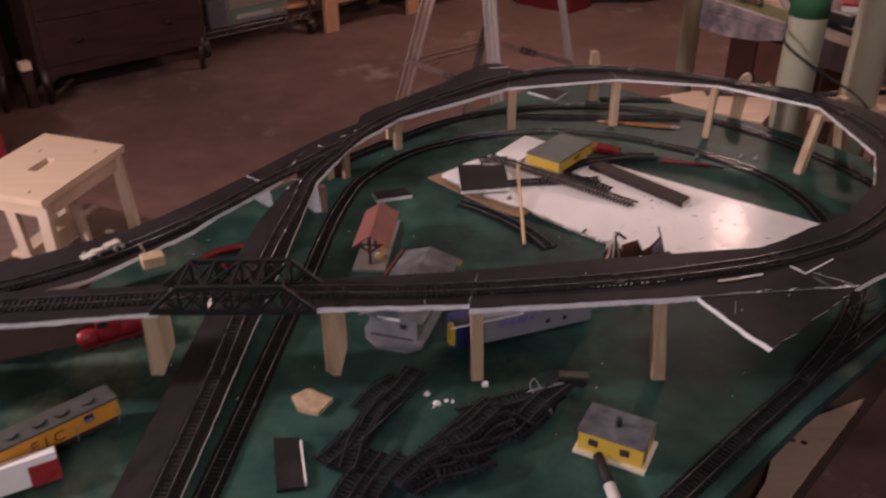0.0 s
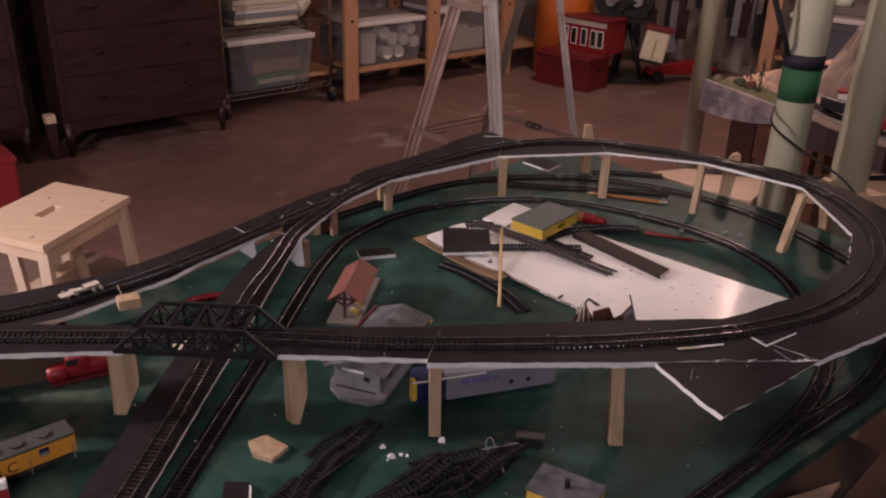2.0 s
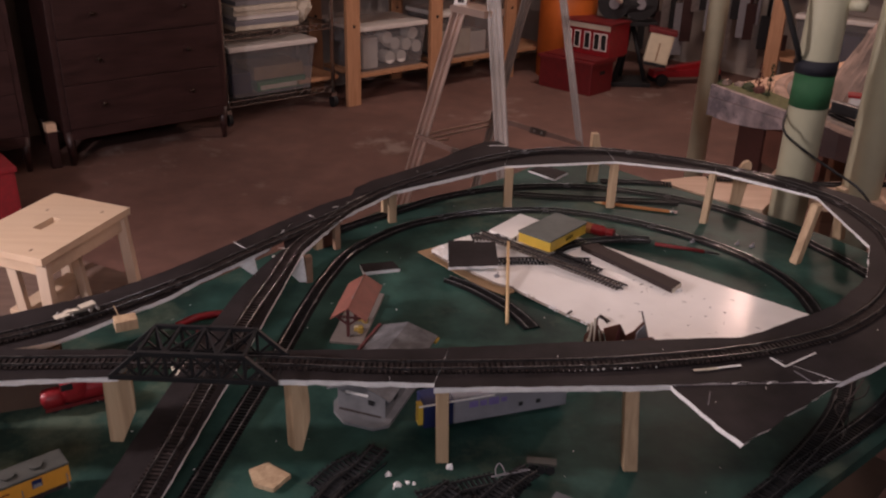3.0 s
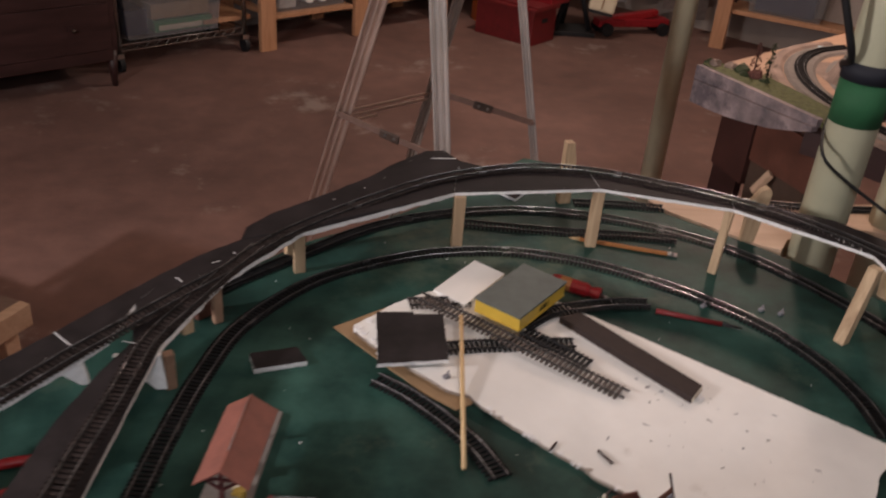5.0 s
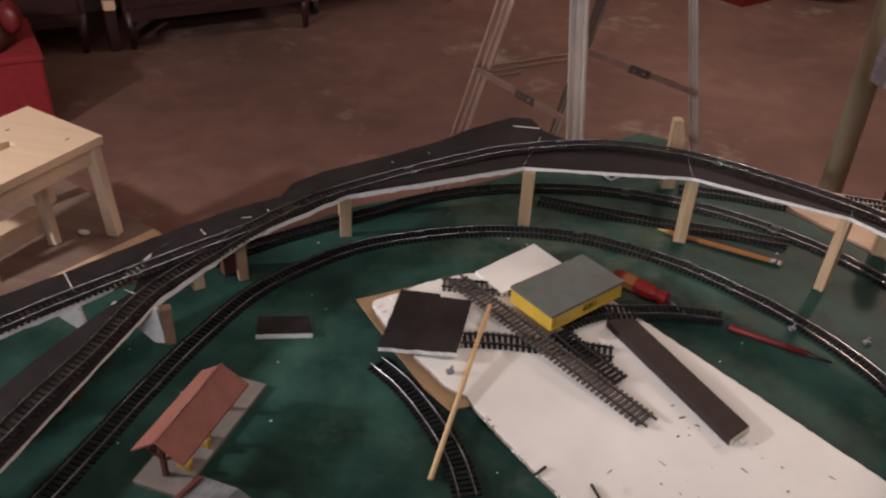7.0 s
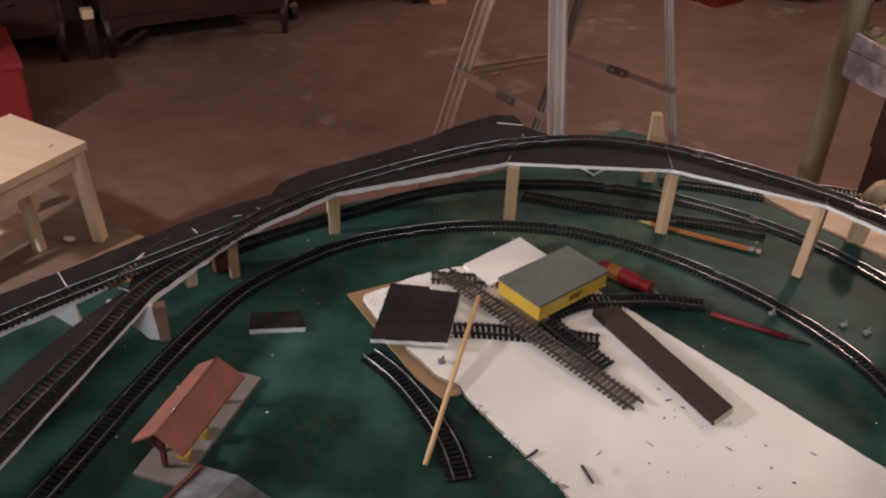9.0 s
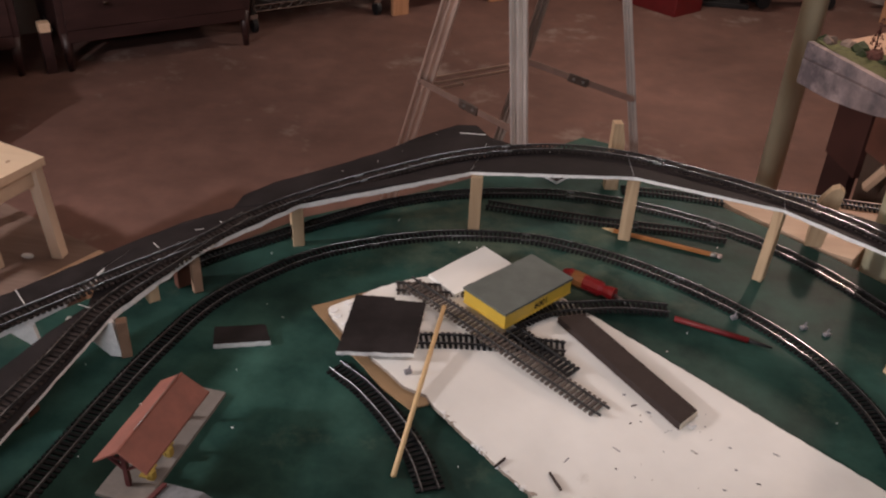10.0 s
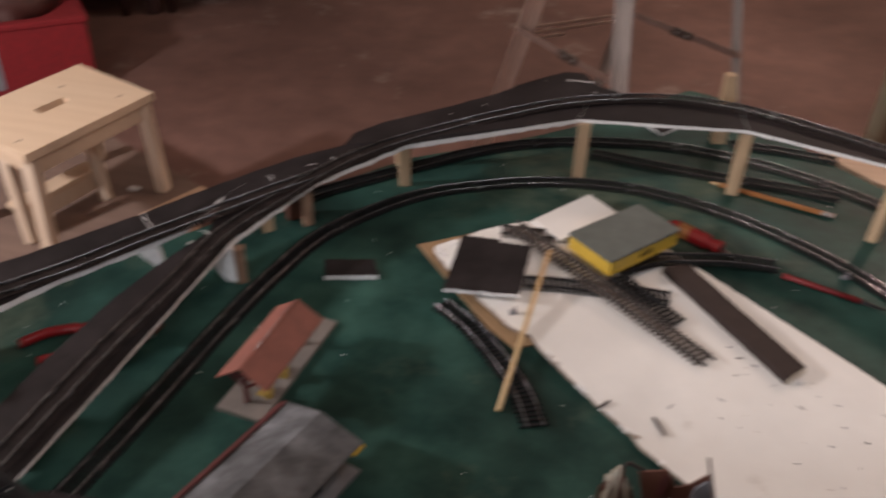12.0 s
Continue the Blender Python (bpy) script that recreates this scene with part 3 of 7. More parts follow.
# thin white cut lines and ragged scraps of foam left on the black board
for (xa, ya), (xb, yb), z, w, tone in (((0.446, 0.958), (0.459, 0.938), 0.8504, 0.0022, FOAM), ((0.457, 0.938), (0.508, 0.975), 0.8504, 0.0018, FOAM), ((0.343, 0.922), (0.374, 0.929), 0.8504, 0.0036, PAPER), ((0.374, 0.93), (0.404, 0.938), 0.8504, 0.003, FOAM),
                                     ((0.466, 0.93), (0.479, 0.907), 0.8503, 0.0007, PALEGREY), ((0.314, 0.8895), (0.40, 0.8985), 0.8491, 0.0007, PALEGREY), ((0.402, 0.899), (0.505, 0.909), 0.8494, 0.0006, PALEGREY), ((0.479, 0.905), (0.515, 0.911), 0.8495, 0.0012, FOAM),
                                     ((0.353, 0.88), (0.344, 0.853), 0.8482, 0.0008, PALEGREY), ((0.105, 1.837), (0.145, 1.84), 0.8335, 0.0014, FOAM), ((0.3645, 1.735), (0.3565, 1.808), 0.8421, 0.0009, PALEGREY), ((0.5562, 1.6715), (0.5625, 1.712), 0.8481, 0.0009, PALEGREY), ((-0.28, 1.37), (-0.245, 1.375), 0.7995, 0.0007, FOAM), ((-0.258, 1.349), (-0.236, 1.344), 0.7945, 0.0007, FOAM),
                                     ((-0.334, 1.352), (-0.302, 1.323), 0.8005, 0.0008, FOAM), ((-0.19, 1.517), (-0.18, 1.523), 0.8042, 0.0006, FOAM), ((-0.228, 1.479), (-0.217, 1.47), 0.8025, 0.0006, FOAM), ((-0.167, 1.543), (-0.157, 1.537), 0.806, 0.0006, FOAM)):
    part("cut_edge", beam(bmesh.new(), (xa, ya, z + 0.0003), (xb, yb, z + 0.0003), w, 0.0007), tone, bed, "bare strip of cut foam")
for x, y, z in ((0.386, 0.898, 0.8492), (0.428, 0.902, 0.8494), (0.49, 0.908, 0.8496), (0.5, 0.9105, 0.8497), (0.653, 1.62, 0.8502), (0.660, 1.612, 0.8502), (0.666, 1.604, 0.8502), (0.672, 1.594, 0.8502), (0.676, 1.584, 0.8502), (0.683, 1.577, 0.8502), (0.689, 1.569, 0.8502), (0.697, 1.556, 0.8502)):
    k = 1 + 0.9 * abs(math.sin(x * 731))
    part("foam_chip", boxed((-0.002 * k, -0.0009, 0), (0.002 * k, 0.0009, 0.0012), pose(x, y, z, 0, 0, (-52 if y > 1.5 else 0) + 30 * math.sin(x * 900)), 0.0004), FOAM, bed)


def post(x, y, top, w=0.02, d=0.013, turn=0, lean=(0, 0), taper=1.0, material=POSTWOOD, label=""):
    """A sawn wooden support under the trackbed; lean: shift of the top."""
    bm = bmesh.new()
    pts = []
    for k, (cx, cy) in enumerate(((-1, -1), (1, -1), (1, 1), (-1, 1))):
        pts.append((cx * w / 2, cy * d / 2))
    c, s = math.cos(radians(turn)), math.sin(radians(turn))
    lo = [bm.verts.new((x + (a * c - b * s) * taper, y + (a * s + b * c) * taper, TABLE)) for a, b in pts]
    hi = [bm.verts.new((x + lean[0] + a * c - b * s, y + lean[1] + a * s + b * c, top)) for a, b in pts]
    bm.faces.new(hi)
    bm.faces.new(list(reversed(lo)))
    for i in range(4):
        bm.faces.new((lo[i], lo[(i + 1) % 4], hi[(i + 1) % 4], hi[i]))
    bmesh.ops.bevel(bm, geom=list(bm.edges), offset=0.0008, segments=1, affect="EDGES")
    part("post", bm, material, bed, label)


def cut_board(profile, y, back):
    """An upright board sawn to an outline (x, z) at y, with its thickness along back."""
    bm = bmesh.new()
    near = [bm.verts.new((x, y, z)) for x, z in profile]
    far = [bm.verts.new((x + back[0], y + back[1], z)) for x, z in profile]
    bm.faces.new(near)
    bm.faces.new(list(reversed(far)))
    for i in range(len(profile)):
        bm.faces.new((near[i], far[i], far[(i + 1) % len(profile)], near[(i + 1) % len(profile)]))
    bmesh.ops.recalc_face_normals(bm, faces=list(bm.faces))
    bmesh.ops.bevel(bm, geom=list(bm.edges), offset=0.0007, segments=1, affect="EDGES")
    return bm


part("post", cut_board([(-0.3695, 0.8405), (-0.336, 0.8405), (-0.3335, 0.81), (-0.3345, 0.782), (-0.356, TABLE), (-0.3725, TABLE), (-0.371, 0.79)], 0.886, (-0.006, 0.016)), POSTWOOD, bed, "wedge-shaped sawn pine post")
part("post", cut_board([(-0.1405, 0.8405), (-0.1205, 0.8405), (-0.1185, 0.81), (-0.1188, 0.782), (-0.1305, TABLE), (-0.14, TABLE)], 0.8835, (-0.0115, 0.011)), POSTWOOD, bed, "wedge-shaped sawn pine post")
post(0.0425, 0.879, 0.8415, 0.0155, 0.015, 3, (-0.002, 0.0))
post(0.271, 0.878, 0.8425, 0.0175, 0.015, 3, (-0.006, 0.02))
post(-0.088, 1.621, 0.798, 0.016, 0.012, 20)
post(0.147, 1.722, 0.8232, 0.017, 0.015, 5)
post(0.367, 1.745, 0.8373, 0.0175, 0.015, -5)
post(0.549, 1.677, 0.8432, 0.013, 0.016, -30, (0.006, 0.004))
post(0.676, 1.496, 0.8452, 0.016, 0.014, -60, (0.026, 0.02))
post(0.803, 1.621, 0.8452, 0.02, 0.014, -60, (-0.02, -0.012))
post(-0.179, 1.483, 0.7955, 0.012, 0.01, 40, material=PLYDULL)
post(-0.199, 1.497, 0.7955, 0.03, 0.012, 50, material=BROWNBOARD, label="dark brown wooden block")
post(-0.108, 1.668, 0.804, 0.012, 0.012, 30)
part("stub", boxed((-0.007, -0.006, 0.768), (0.007, 0.006, 0.7885), pose(-0.201, 1.41, 0, 0, 0, 45), 0.001), POSTWOOD, bed, "short stub glued under the deck")
post(-0.262, 1.225, 0.775, 0.035, 0.014, 80, material=BROWNBOARD)
post(0.70, 1.25, 0.8435, 0.018, 0.016, -60)
post(-0.62, 0.99, 0.7935, 0.02, 0.016, 20)
post(-0.75, 0.86, 0.8405, 0.03, 0.018, 10)


def gusset(x, y, top, w, turn, h):
    """A triangular foam bracket glued under an edge."""
    bm = bmesh.new()
    m = pose(x, y, top, 0, 0, turn)
    pts = ((-w, 0), (0, 0), (w * 0.1, -h), (-w * 0.15, -h))
    a = [bm.verts.new(m @ Vector((px, 0, pz))) for px, pz in pts]
    b = [bm.verts.new(m @ Vector((px, 0.0065, pz))) for px, pz in pts]
    bm.faces.new(a)
    bm.faces.new(list(reversed(b)))
    for i in range(4):
        bm.faces.new((a[i], b[i], b[(i + 1) % 4], a[(i + 1) % 4]))
    part("bracket", bm, FOAM, bed, "white foam-board bracket")


gusset(-0.213, 1.336, 0.7858, 0.052, 6, 0.048)
post(-0.2065, 1.344, 0.7845, 0.012, 0.012, 30, material=PLYDULL)
gusset(-0.288, 1.306, 0.7905, 0.036, 12, 0.026)

# loose wooden uprights standing behind the trackbed
for (x, y, z0, z1, w, d, t, lx, ly) in ((0.3475, 1.905, TABLE, 0.85, 0.021, 0.016, 12, 0.0, 0.0),):
    e = thing("wooden_upright", (x, y, z0), "short pale sawn wood offcut standing behind the trackbed", "wood offcut", "offcut uprights", turn=t)
    bm = bmesh.new()
    h = z1 - z0
    a = [bm.verts.new(v) for v in ((-w / 2, -d / 2, 0), (w / 2, -d / 2, 0), (w / 2, d / 2, 0), (-w / 2, d / 2, 0))]
    b = [bm.verts.new(v) for v in ((-w / 2 + lx, -d / 2 + ly, h), (w / 6 + lx, -d / 2 + ly, h), (w / 6 + lx, d / 2 + ly, h), (-w / 2 + lx, d / 2 + ly, h))]
    c = [bm.verts.new(v) for v in ((w / 2 + lx * 0.6, -d / 2 + ly * 0.6, h * 0.72), (w / 2 + lx * 0.6, d / 2 + ly * 0.6, h * 0.72))]
    bm.faces.new(list(reversed(a)))
    bm.faces.new(b)
    bm.faces.new((a[0], a[1], c[0], b[1], b[0]))
    bm.faces.new((a[1], a[2], c[1], c[0]))
    bm.faces.new((c[0], c[1], b[2], b[1]))
    bm.faces.new((a[2], a[3], b[3], b[2], c[1]))
    bm.faces.new((a[3], a[0], b[0], b[3]))
    part("block", bm, POSTWOOD, e, local=True)
e = thing("wedge_upright", (0.645, 1.79, TABLE), "pale sawn offcut with a slanted top behind the trackbed", "wood offcut", "offcut uprights")
part("block", cut_board([(0.631, TABLE), (0.655, TABLE), (0.662, 0.80), (0.664, 0.827), (0.655, 0.834), (0.645, 0.829), (0.632, 0.807)], 1.784, (0.003, 0.016)), POSTWOOD, e)


# ---- track ----
T = 0.0004
lay_track([(-0.9, 0.845, 0.847 + T), (-0.50, 0.880, 0.847 + T), (-0.366, 0.892, 0.847 + T), (-0.174, 0.906, 0.847 + T), (-0.017, 0.906, 0.848 + T), (0.194, 0.924, 0.849 + T), (0.305, 0.9415, 0.85 + T), (0.417, 0.969, 0.85 + T), (0.495, 1.0, 0.85 + T),
           (0.565, 1.04, 0.85 + T), (0.648, 1.117, 0.85 + T), (0.712, 1.212, 0.85 + T), (0.752, 1.32, 0.85 + T), (0.758, 1.42, 0.85 + T), (0.728, 1.532, 0.85 + T), (0.652, 1.627, 0.85 + T),
           (0.573, 1.69, 0.849 + T), (0.473, 1.745, 0.847 + T), (0.354, 1.793, 0.8435 + T), (0.24, 1.803, 0.8375 + T), (0.12, 1.765, 0.83 + T), (0.033, 1.713, 0.821 + T), (-0.045, 1.655, 0.812 + T), (-0.11, 1.59, 0.807 + T), (-0.158, 1.514, 0.804 + T),
           (-0.195, 1.43, 0.7995 + T), (-0.2285, 1.35, 0.793 + T), (-0.2405, 1.25, 0.7865 + T), (-0.255, 1.15, 0.7805 + T), (-0.271, 1.0, 0.7685 + T), (-0.28, 0.85, 0.7595 + T), (-0.292, 0.70, 0.7515 + T), (-0.308, 0.5, 0.746 + T)],
          "black-tied model track section with nickel rails on black foam board", "elevated track", tie=TIEDECK)
lay_track([(-0.135, 1.56, 0.8068 + T), (-0.165, 1.50, 0.8044 + T), (-0.213, 1.437, 0.8018 + T), (-0.258, 1.375, 0.8 + T), (-0.305, 1.305, 0.8 + T), (-0.348, 1.235, 0.8 + T), (-0.41, 1.15, 0.8015 + T), (-0.485, 1.07, 0.8015 + T), (-0.58, 1.0, 0.8015 + T), (-0.8, 0.88, 0.8015 + T)],
          "black-tied model track section on the branch trackbed", "branch track", tie=TIEDECK)
Z = TABLE + 0.0006
lay_track([(-0.262, 0.60, Z), (-0.24, 0.80, Z), (-0.222, 0.966, Z), (-0.205, 1.11, Z), (-0.191, 1.26, Z), (-0.175, 1.37, Z), (-0.146, 1.475, Z), (-0.07, 1.586, Z), (0.02, 1.651, Z), (0.11, 1.691, Z), (0.2, 1.707, Z), (0.275, 1.703, Z), (0.377, 1.672, Z), (0.486, 1.608, Z), (0.57, 1.53, Z),
           (0.62, 1.45, Z), (0.643, 1.37, Z), (0.645, 1.29, Z)],
          "black-tied model track section lying on the green table", "inner track")
lay_track([(-0.25, 1.49, Z), (-0.19, 1.565, Z), (-0.125, 1.634, Z), (-0.067, 1.693, Z), (0.0, 1.757, Z), (0.08, 1.807, Z), (0.17, 1.84, Z), (0.26, 1.857, Z), (0.34, 1.856, Z), (0.43, 1.838, Z), (0.52, 1.802, Z), (0.6, 1.75, Z), (0.68, 1.665, Z), (0.75, 1.55, Z), (0.797, 1.43, Z), (0.802, 1.33, Z), (0.772, 1.222, Z), (0.713, 1.117, Z),
           (0.642, 1.027, Z), (0.565, 0.957, Z), (0.474, 0.883, Z), (0.392, 0.808, Z), (0.345, 0.765, Z), (0.251, 0.675, Z), (0.18, 0.605, Z)],
          "black-tied model track section along the table edge", "outer track", rail=RAIL)
lay_track([(0.158, 1.797, Z), (0.25, 1.789, Z), (0.36, 1.783, Z), (0.44, 1.782, Z), (0.52, 1.772, Z + 0.0027)], "black-tied model track spur behind the trackbed", "back spur", rail=RAILDARK)
lay_track([(0.365, 1.898, Z), (0.45, 1.9, Z), (0.53, 1.893, Z)], "loose dark track section at the table's back edge", "back spur", section=0.4, rail=RAILDARK, joiners=False)
lay_track([(0.45, 0.864, Z + 0.0028), (0.51, 0.931, Z + 0.0028), (0.563, 1.0, Z), (0.604, 1.07, Z), (0.634, 1.15, Z), (0.648, 1.23, Z)], "black-tied model track branch running in under the trackbed", "front branch", rail=RAILDARK)
lay_track([(0.032, 1.372, Z), (0.072, 1.343, Z), (0.113, 1.301, Z), (0.149, 1.254, Z), (0.174, 1.204, Z)], "loose curved model track section on the green table", "loose track", section=0.4, joiners=False)


def board_top(x):
    """Height of the white board's face: flat on the table, lifted towards one corner."""
    u = min(1.0, max(0.0, (0.27 - x) / 0.24))
    return TABLE + 0.0045 + 0.0105 * u * u * (3 - 2 * u)


# loose sections on the white board
lay_track([(0.084, 1.532, 0.7565), (0.212, 1.44, 0.7495), (0.338, 1.35, 0.7405)], "loose straight model track with brown-grey ties across a white board", "loose track", section=0.5, tie=TIEBROWN, rail=RAILDARK, joiners=False, bare=1)
lay_track([(x, y, board_top(x) + 0.0006) for x, y in ((0.112, 1.423), (0.158, 1.4365), (0.195, 1.4435), (0.241, 1.453), (0.293, 1.456))], "loose black-tied curved model track on a white board", "loose track", section=0.4, joiners=False)
lay_track([(0.224, 1.485, 0.7445), (0.266, 1.526, 0.743), (0.315, 1.545, 0.742), (0.366, 1.559, 0.7415), (0.425, 1.565, 0.7395)], "loose black-tied curved model track on a white board", "loose track", section=0.4, joiners=False)
lay_track([(0.225, 1.473, 0.7455), (0.263, 1.437, 0.7455), (0.306, 1.403, 0.742)], "loose black plastic track ties without rails", "loose track", section=0.4, rail=TIE, joiners=False)
lay_track([(0.071, 1.524, 0.7492), (0.115, 1.533, 0.7468), (0.158, 1.543, 0.745)], "short loose brown-grey model track under another", "loose track", section=0.4, tie=TIEBROWN, rail=RAILDARK, joiners=False)

# white tie-end chips stand for glints on the front straight, foam atop the ramp
rnd = random.Random(77)
for a, b in (((0.118, 0.9035, 0.8492), (0.208, 0.9125, 0.8496)), ((0.208, 0.9125, 0.8496), (0.302, 0.9265, 0.8502)), ((-0.1425, 1.509, 0.8047), (-0.178, 1.438, 0.8008))):
    a, b = Vector(a), Vector(b)
    n = int((b - a).length / 0.0068)
    turn = math.degrees(math.atan2(b.y - a.y, b.x - a.x))
    for k in range(n):
        if rnd.random() < 0.85:
            p = a.lerp(b, (k + 0.5) / n)
            w = rnd.uniform(0.0011, 0.0017)
            part("glint_foam_chip", boxed((-w, -0.0007, 0), (w, 0.0007, rnd.uniform(0.0014, 0.002)), pose(p.x, p.y, p.z, 0, 0, turn), 0.0003), FOAM, bed)


# ---- truss bridge over the ramp ----
bridge = thing("truss_bridge", (-0.25, 0.895, 0.847), "black plastic model truss bridge over the lower track", "model bridge")
XB0, XB1, YA, YB, ZB, ZT = -0.349, -0.15, 0.862, 0.924, 0.8485, 0.882
for i in range(15):
    x = XB0 + 0.004 + (XB1 - XB0 - 0.008) * i / 14
    part("floor_beam", boxed((x - 0.0016, YA, ZB - 0.004), (x + 0.0016, YB, ZB - 0.001)), BLACKPLASTIC, bridge)
t0, t1 = XB0 + 0.038, XB1 - 0.038
us = [t0 + (t1 - t0) * i / 4 for i in range(5)]
for y in (YA, YB):
    for a, b, w, h in (((XB0, y, ZB), (XB1, y, ZB), 0.0055, 0.0065), ((t0 - 0.001, y, ZT), (t1 + 0.001, y, ZT), 0.0052, 0.0052), ((XB0 + 0.002, y, ZB), (t0, y, ZT), 0.005, 0.0048), ((XB1 - 0.002, y, ZB), (t1, y, ZT), 0.005, 0.0048)):
        part("chord", beam(bmesh.new(), a, b, w, h, bevel=0.0004), BLACKPLASTIC, bridge)
    for i in range(5):
        part("vertical", beam(bmesh.new(), (us[i], y, ZB), (us[i], y, ZT), 0.0034, 0.003, (0, 1, 0)), BLACKPLASTIC, bridge)
    for i in range(4):
        for up in (0, 1):
            part("diagonal", beam(bmesh.new(), (us[i], y, ZT if up else ZB), (us[i + 1], y, ZB if up else ZT), 0.0026 - 0.0004 * up, 0.0028, (0, 1, 0)), BLACKPLASTIC, bridge)
    for xa, xb in ((XB0 + 0.02, t0), (XB1 - 0.02, t1)):
        part("diagonal", beam(bmesh.new(), (xb, y, ZB), (xa, y, (ZB + ZT) / 2), 0.0026, 0.0028, (0, 1, 0)), BLACKPLASTIC, bridge)
for i in range(5):
    part("top_brace", beam(bmesh.new(), (us[i], YA, ZT), (us[i], YB, ZT), 0.0034, 0.0034), BLACKPLASTIC, bridge)
for i in range(4):
    part("top_brace", beam(bmesh.new(), (us[i], YA if i % 2 else YB, ZT), (us[i + 1], YB if i % 2 else YA, ZT), 0.0024, 0.0022), BLACKPLASTIC, bridge)

# ---- white board with loose things, inside the loop ----
sheet = thing("cardboard_sheet", (0.1, 1.45, TABLE), "flat brown cardboard sheet under a white board", "cardboard")
part("sheet", prism(bmesh.new(), ragged([(-0.027, 1.479), (0.093, 1.345), (0.129, 1.319), (0.147, 1.33), (0.2, 1.42), (0.06, 1.545)], 0.02, 0.0008), TABLE + 0.0005, TABLE + 0.0025), CARD, sheet)
board = thing("white_board", (0.3, 1.4, TABLE), "scuffed white painted board with rough edges and a broken corner", "board")
outb = [(0.002, 1.452), (0.0, 1.466), (0.028, 1.495), (0.052, 1.523), (0.1, 1.56), (0.2, 1.615), (0.228, 1.61), (0.645, 1.272), (0.597, 1.225), (0.54, 1.135), (0.46, 1.075), (0.335, 1.165), (0.294, 1.196), (0.274, 1.211), (0.267, 1.222), (0.228, 1.255), (0.188, 1.291),
        (0.152, 1.324), (0.144, 1.336), (0.118, 1.343), (0.034, 1.415)]


def laid(bm):
    """Bends a flat piece to lie with the white board."""
    for x in (0.04, 0.08, 0.12, 0.16, 0.2, 0.24, 0.27):
        bmesh.ops.bisect_plane(bm, geom=list(bm.verts) + list(bm.edges) + list(bm.faces), plane_co=(x, 0, 0), plane_no=(1, 0, 0))
    for v in bm.verts:
        v.co.z += board_top(v.co.x)
    return bm


part("panel", laid(prism(bmesh.new(), ragged(outb, 0.006, 0.0007, 5), -0.0044, 0, 0, 1)), (BOARDEDGE, WHITEBOARD), board)


def speck(x, y, l, w, turn, depth=0.0003):
    """A small uneven mark lying on the board."""
    c, q = math.cos(radians(turn)), math.sin(radians(turn))
    pts = []
    for k in range(7):
        a, g = k * 0.9, rnd.uniform(0.55, 1.0)
        px, py = math.cos(a) * l / 2 * g, math.sin(a) * w / 2 * g
        pts.append((x + px * c - py * q, y + px * q + py * c))
    return prism(bmesh.new(), pts, board_top(x) - 0.0002, board_top(x) + depth)


rnd = random.Random(11)
for i, (x, y, l, w, a) in enumerate(((0.37, 1.372, 0.012, 0.003, 30), (0.385, 1.364, 0.008, 0.004, -20), (0.36, 1.388, 0.006, 0.003, 10), (0.43, 1.312, 0.014, 0.002, -35), (0.47, 1.295, 0.004, 0.004, 0), (0.515, 1.325, 0.01, 0.002, -30), (0.49, 1.28, 0.006, 0.003, 0),
                                     (0.455, 1.265, 0.005, 0.003, 0), (0.35, 1.30, 0.016, 0.0015, -35), (0.42, 1.232, 0.008, 0.002, 20), (0.53, 1.232, 0.012, 0.003, -40), (0.30, 1.275, 0.012, 0.002, 60))):
    part("dent", speck(x, y, l, w, a), PALEGREY if i % 3 else BROWNBAR, board, "scuff mark")
for i in range(34):
    # specks and small knocks in the paint, thicker by the end of the dark strip
    x, y = (rnd.gauss(0.395, 0.02), rnd.gauss(1.345, 0.014)) if i % 3 == 0 else (rnd.uniform(0.32, 0.56), rnd.uniform(1.16, 1.38))
    if abs((x - 0.44) * 0.75 + (y - 1.285)) > 0.1 or y - 1.255 + (x - 0.228) * 0.88 < 0.012:
        continue
    r = rnd.choice((0.0007, 0.001, 0.0014, 0.002))
    part("dent", speck(x, y, r * 2.6, r * 1.3, rnd.uniform(0, 180)), rnd.choice((PALEGREY, BOARDEDGE, BROWNBAR)), board, "scuff mark")
for i in range(30):
    # paint and foam torn along the long worn edge
    u = rnd.random()
    x, y = 0.152 + 0.142 * u, 1.324 - 0.128 * u
    r = rnd.uniform(0.0012, 0.0034)
    z = board_top(x)
    part("edge_chip", prism(bmesh.new(), [(x + r * math.cos(k) * rnd.uniform(0.6, 1.8) + 0.0015, y + r * math.sin(k) * rnd.uniform(0.5, 1) + 0.0015) for k in (0, 1.2, 2.4, 3.6, 4.8)], z - 0.004, z + rnd.uniform(-0.0015, 0.0012)), FOAM if i % 3 else BOARDEDGE, board)
# the rounded, torn foam corner left bare beside the black square
for x, y, r in ((0.006, 1.459, 0.006), (0.014, 1.449, 0.005), (0.02, 1.478, 0.005), (0.027, 1.436, 0.004)):
    part("torn_corner", prism(bmesh.new(), [(x + r * math.cos(k), y + r * math.sin(k) * rnd.uniform(0.8, 1.1)) for k in (0, 1, 2, 3, 4, 5)], board_top(x) - 0.005, board_top(x) + 0.0016), FOAM, board)
WB = TABLE + 0.0045

scrap = thing("white_foam_sheet", (0.16, 1.59, 0.744), "clean white foam-board offcut lying over the far end of the board", "foam board")
part("sheet", prism(bmesh.new(), ragged([(0.107, 1.562, -0.0006), (0.171, 1.648, 0.0006), (0.2125, 1.611, 0.0004), (0.148, 1.524, -0.0006)], 0.008, 0.0004, 15), 0.7455, 0.7518), WHITEBOARD, scrap)

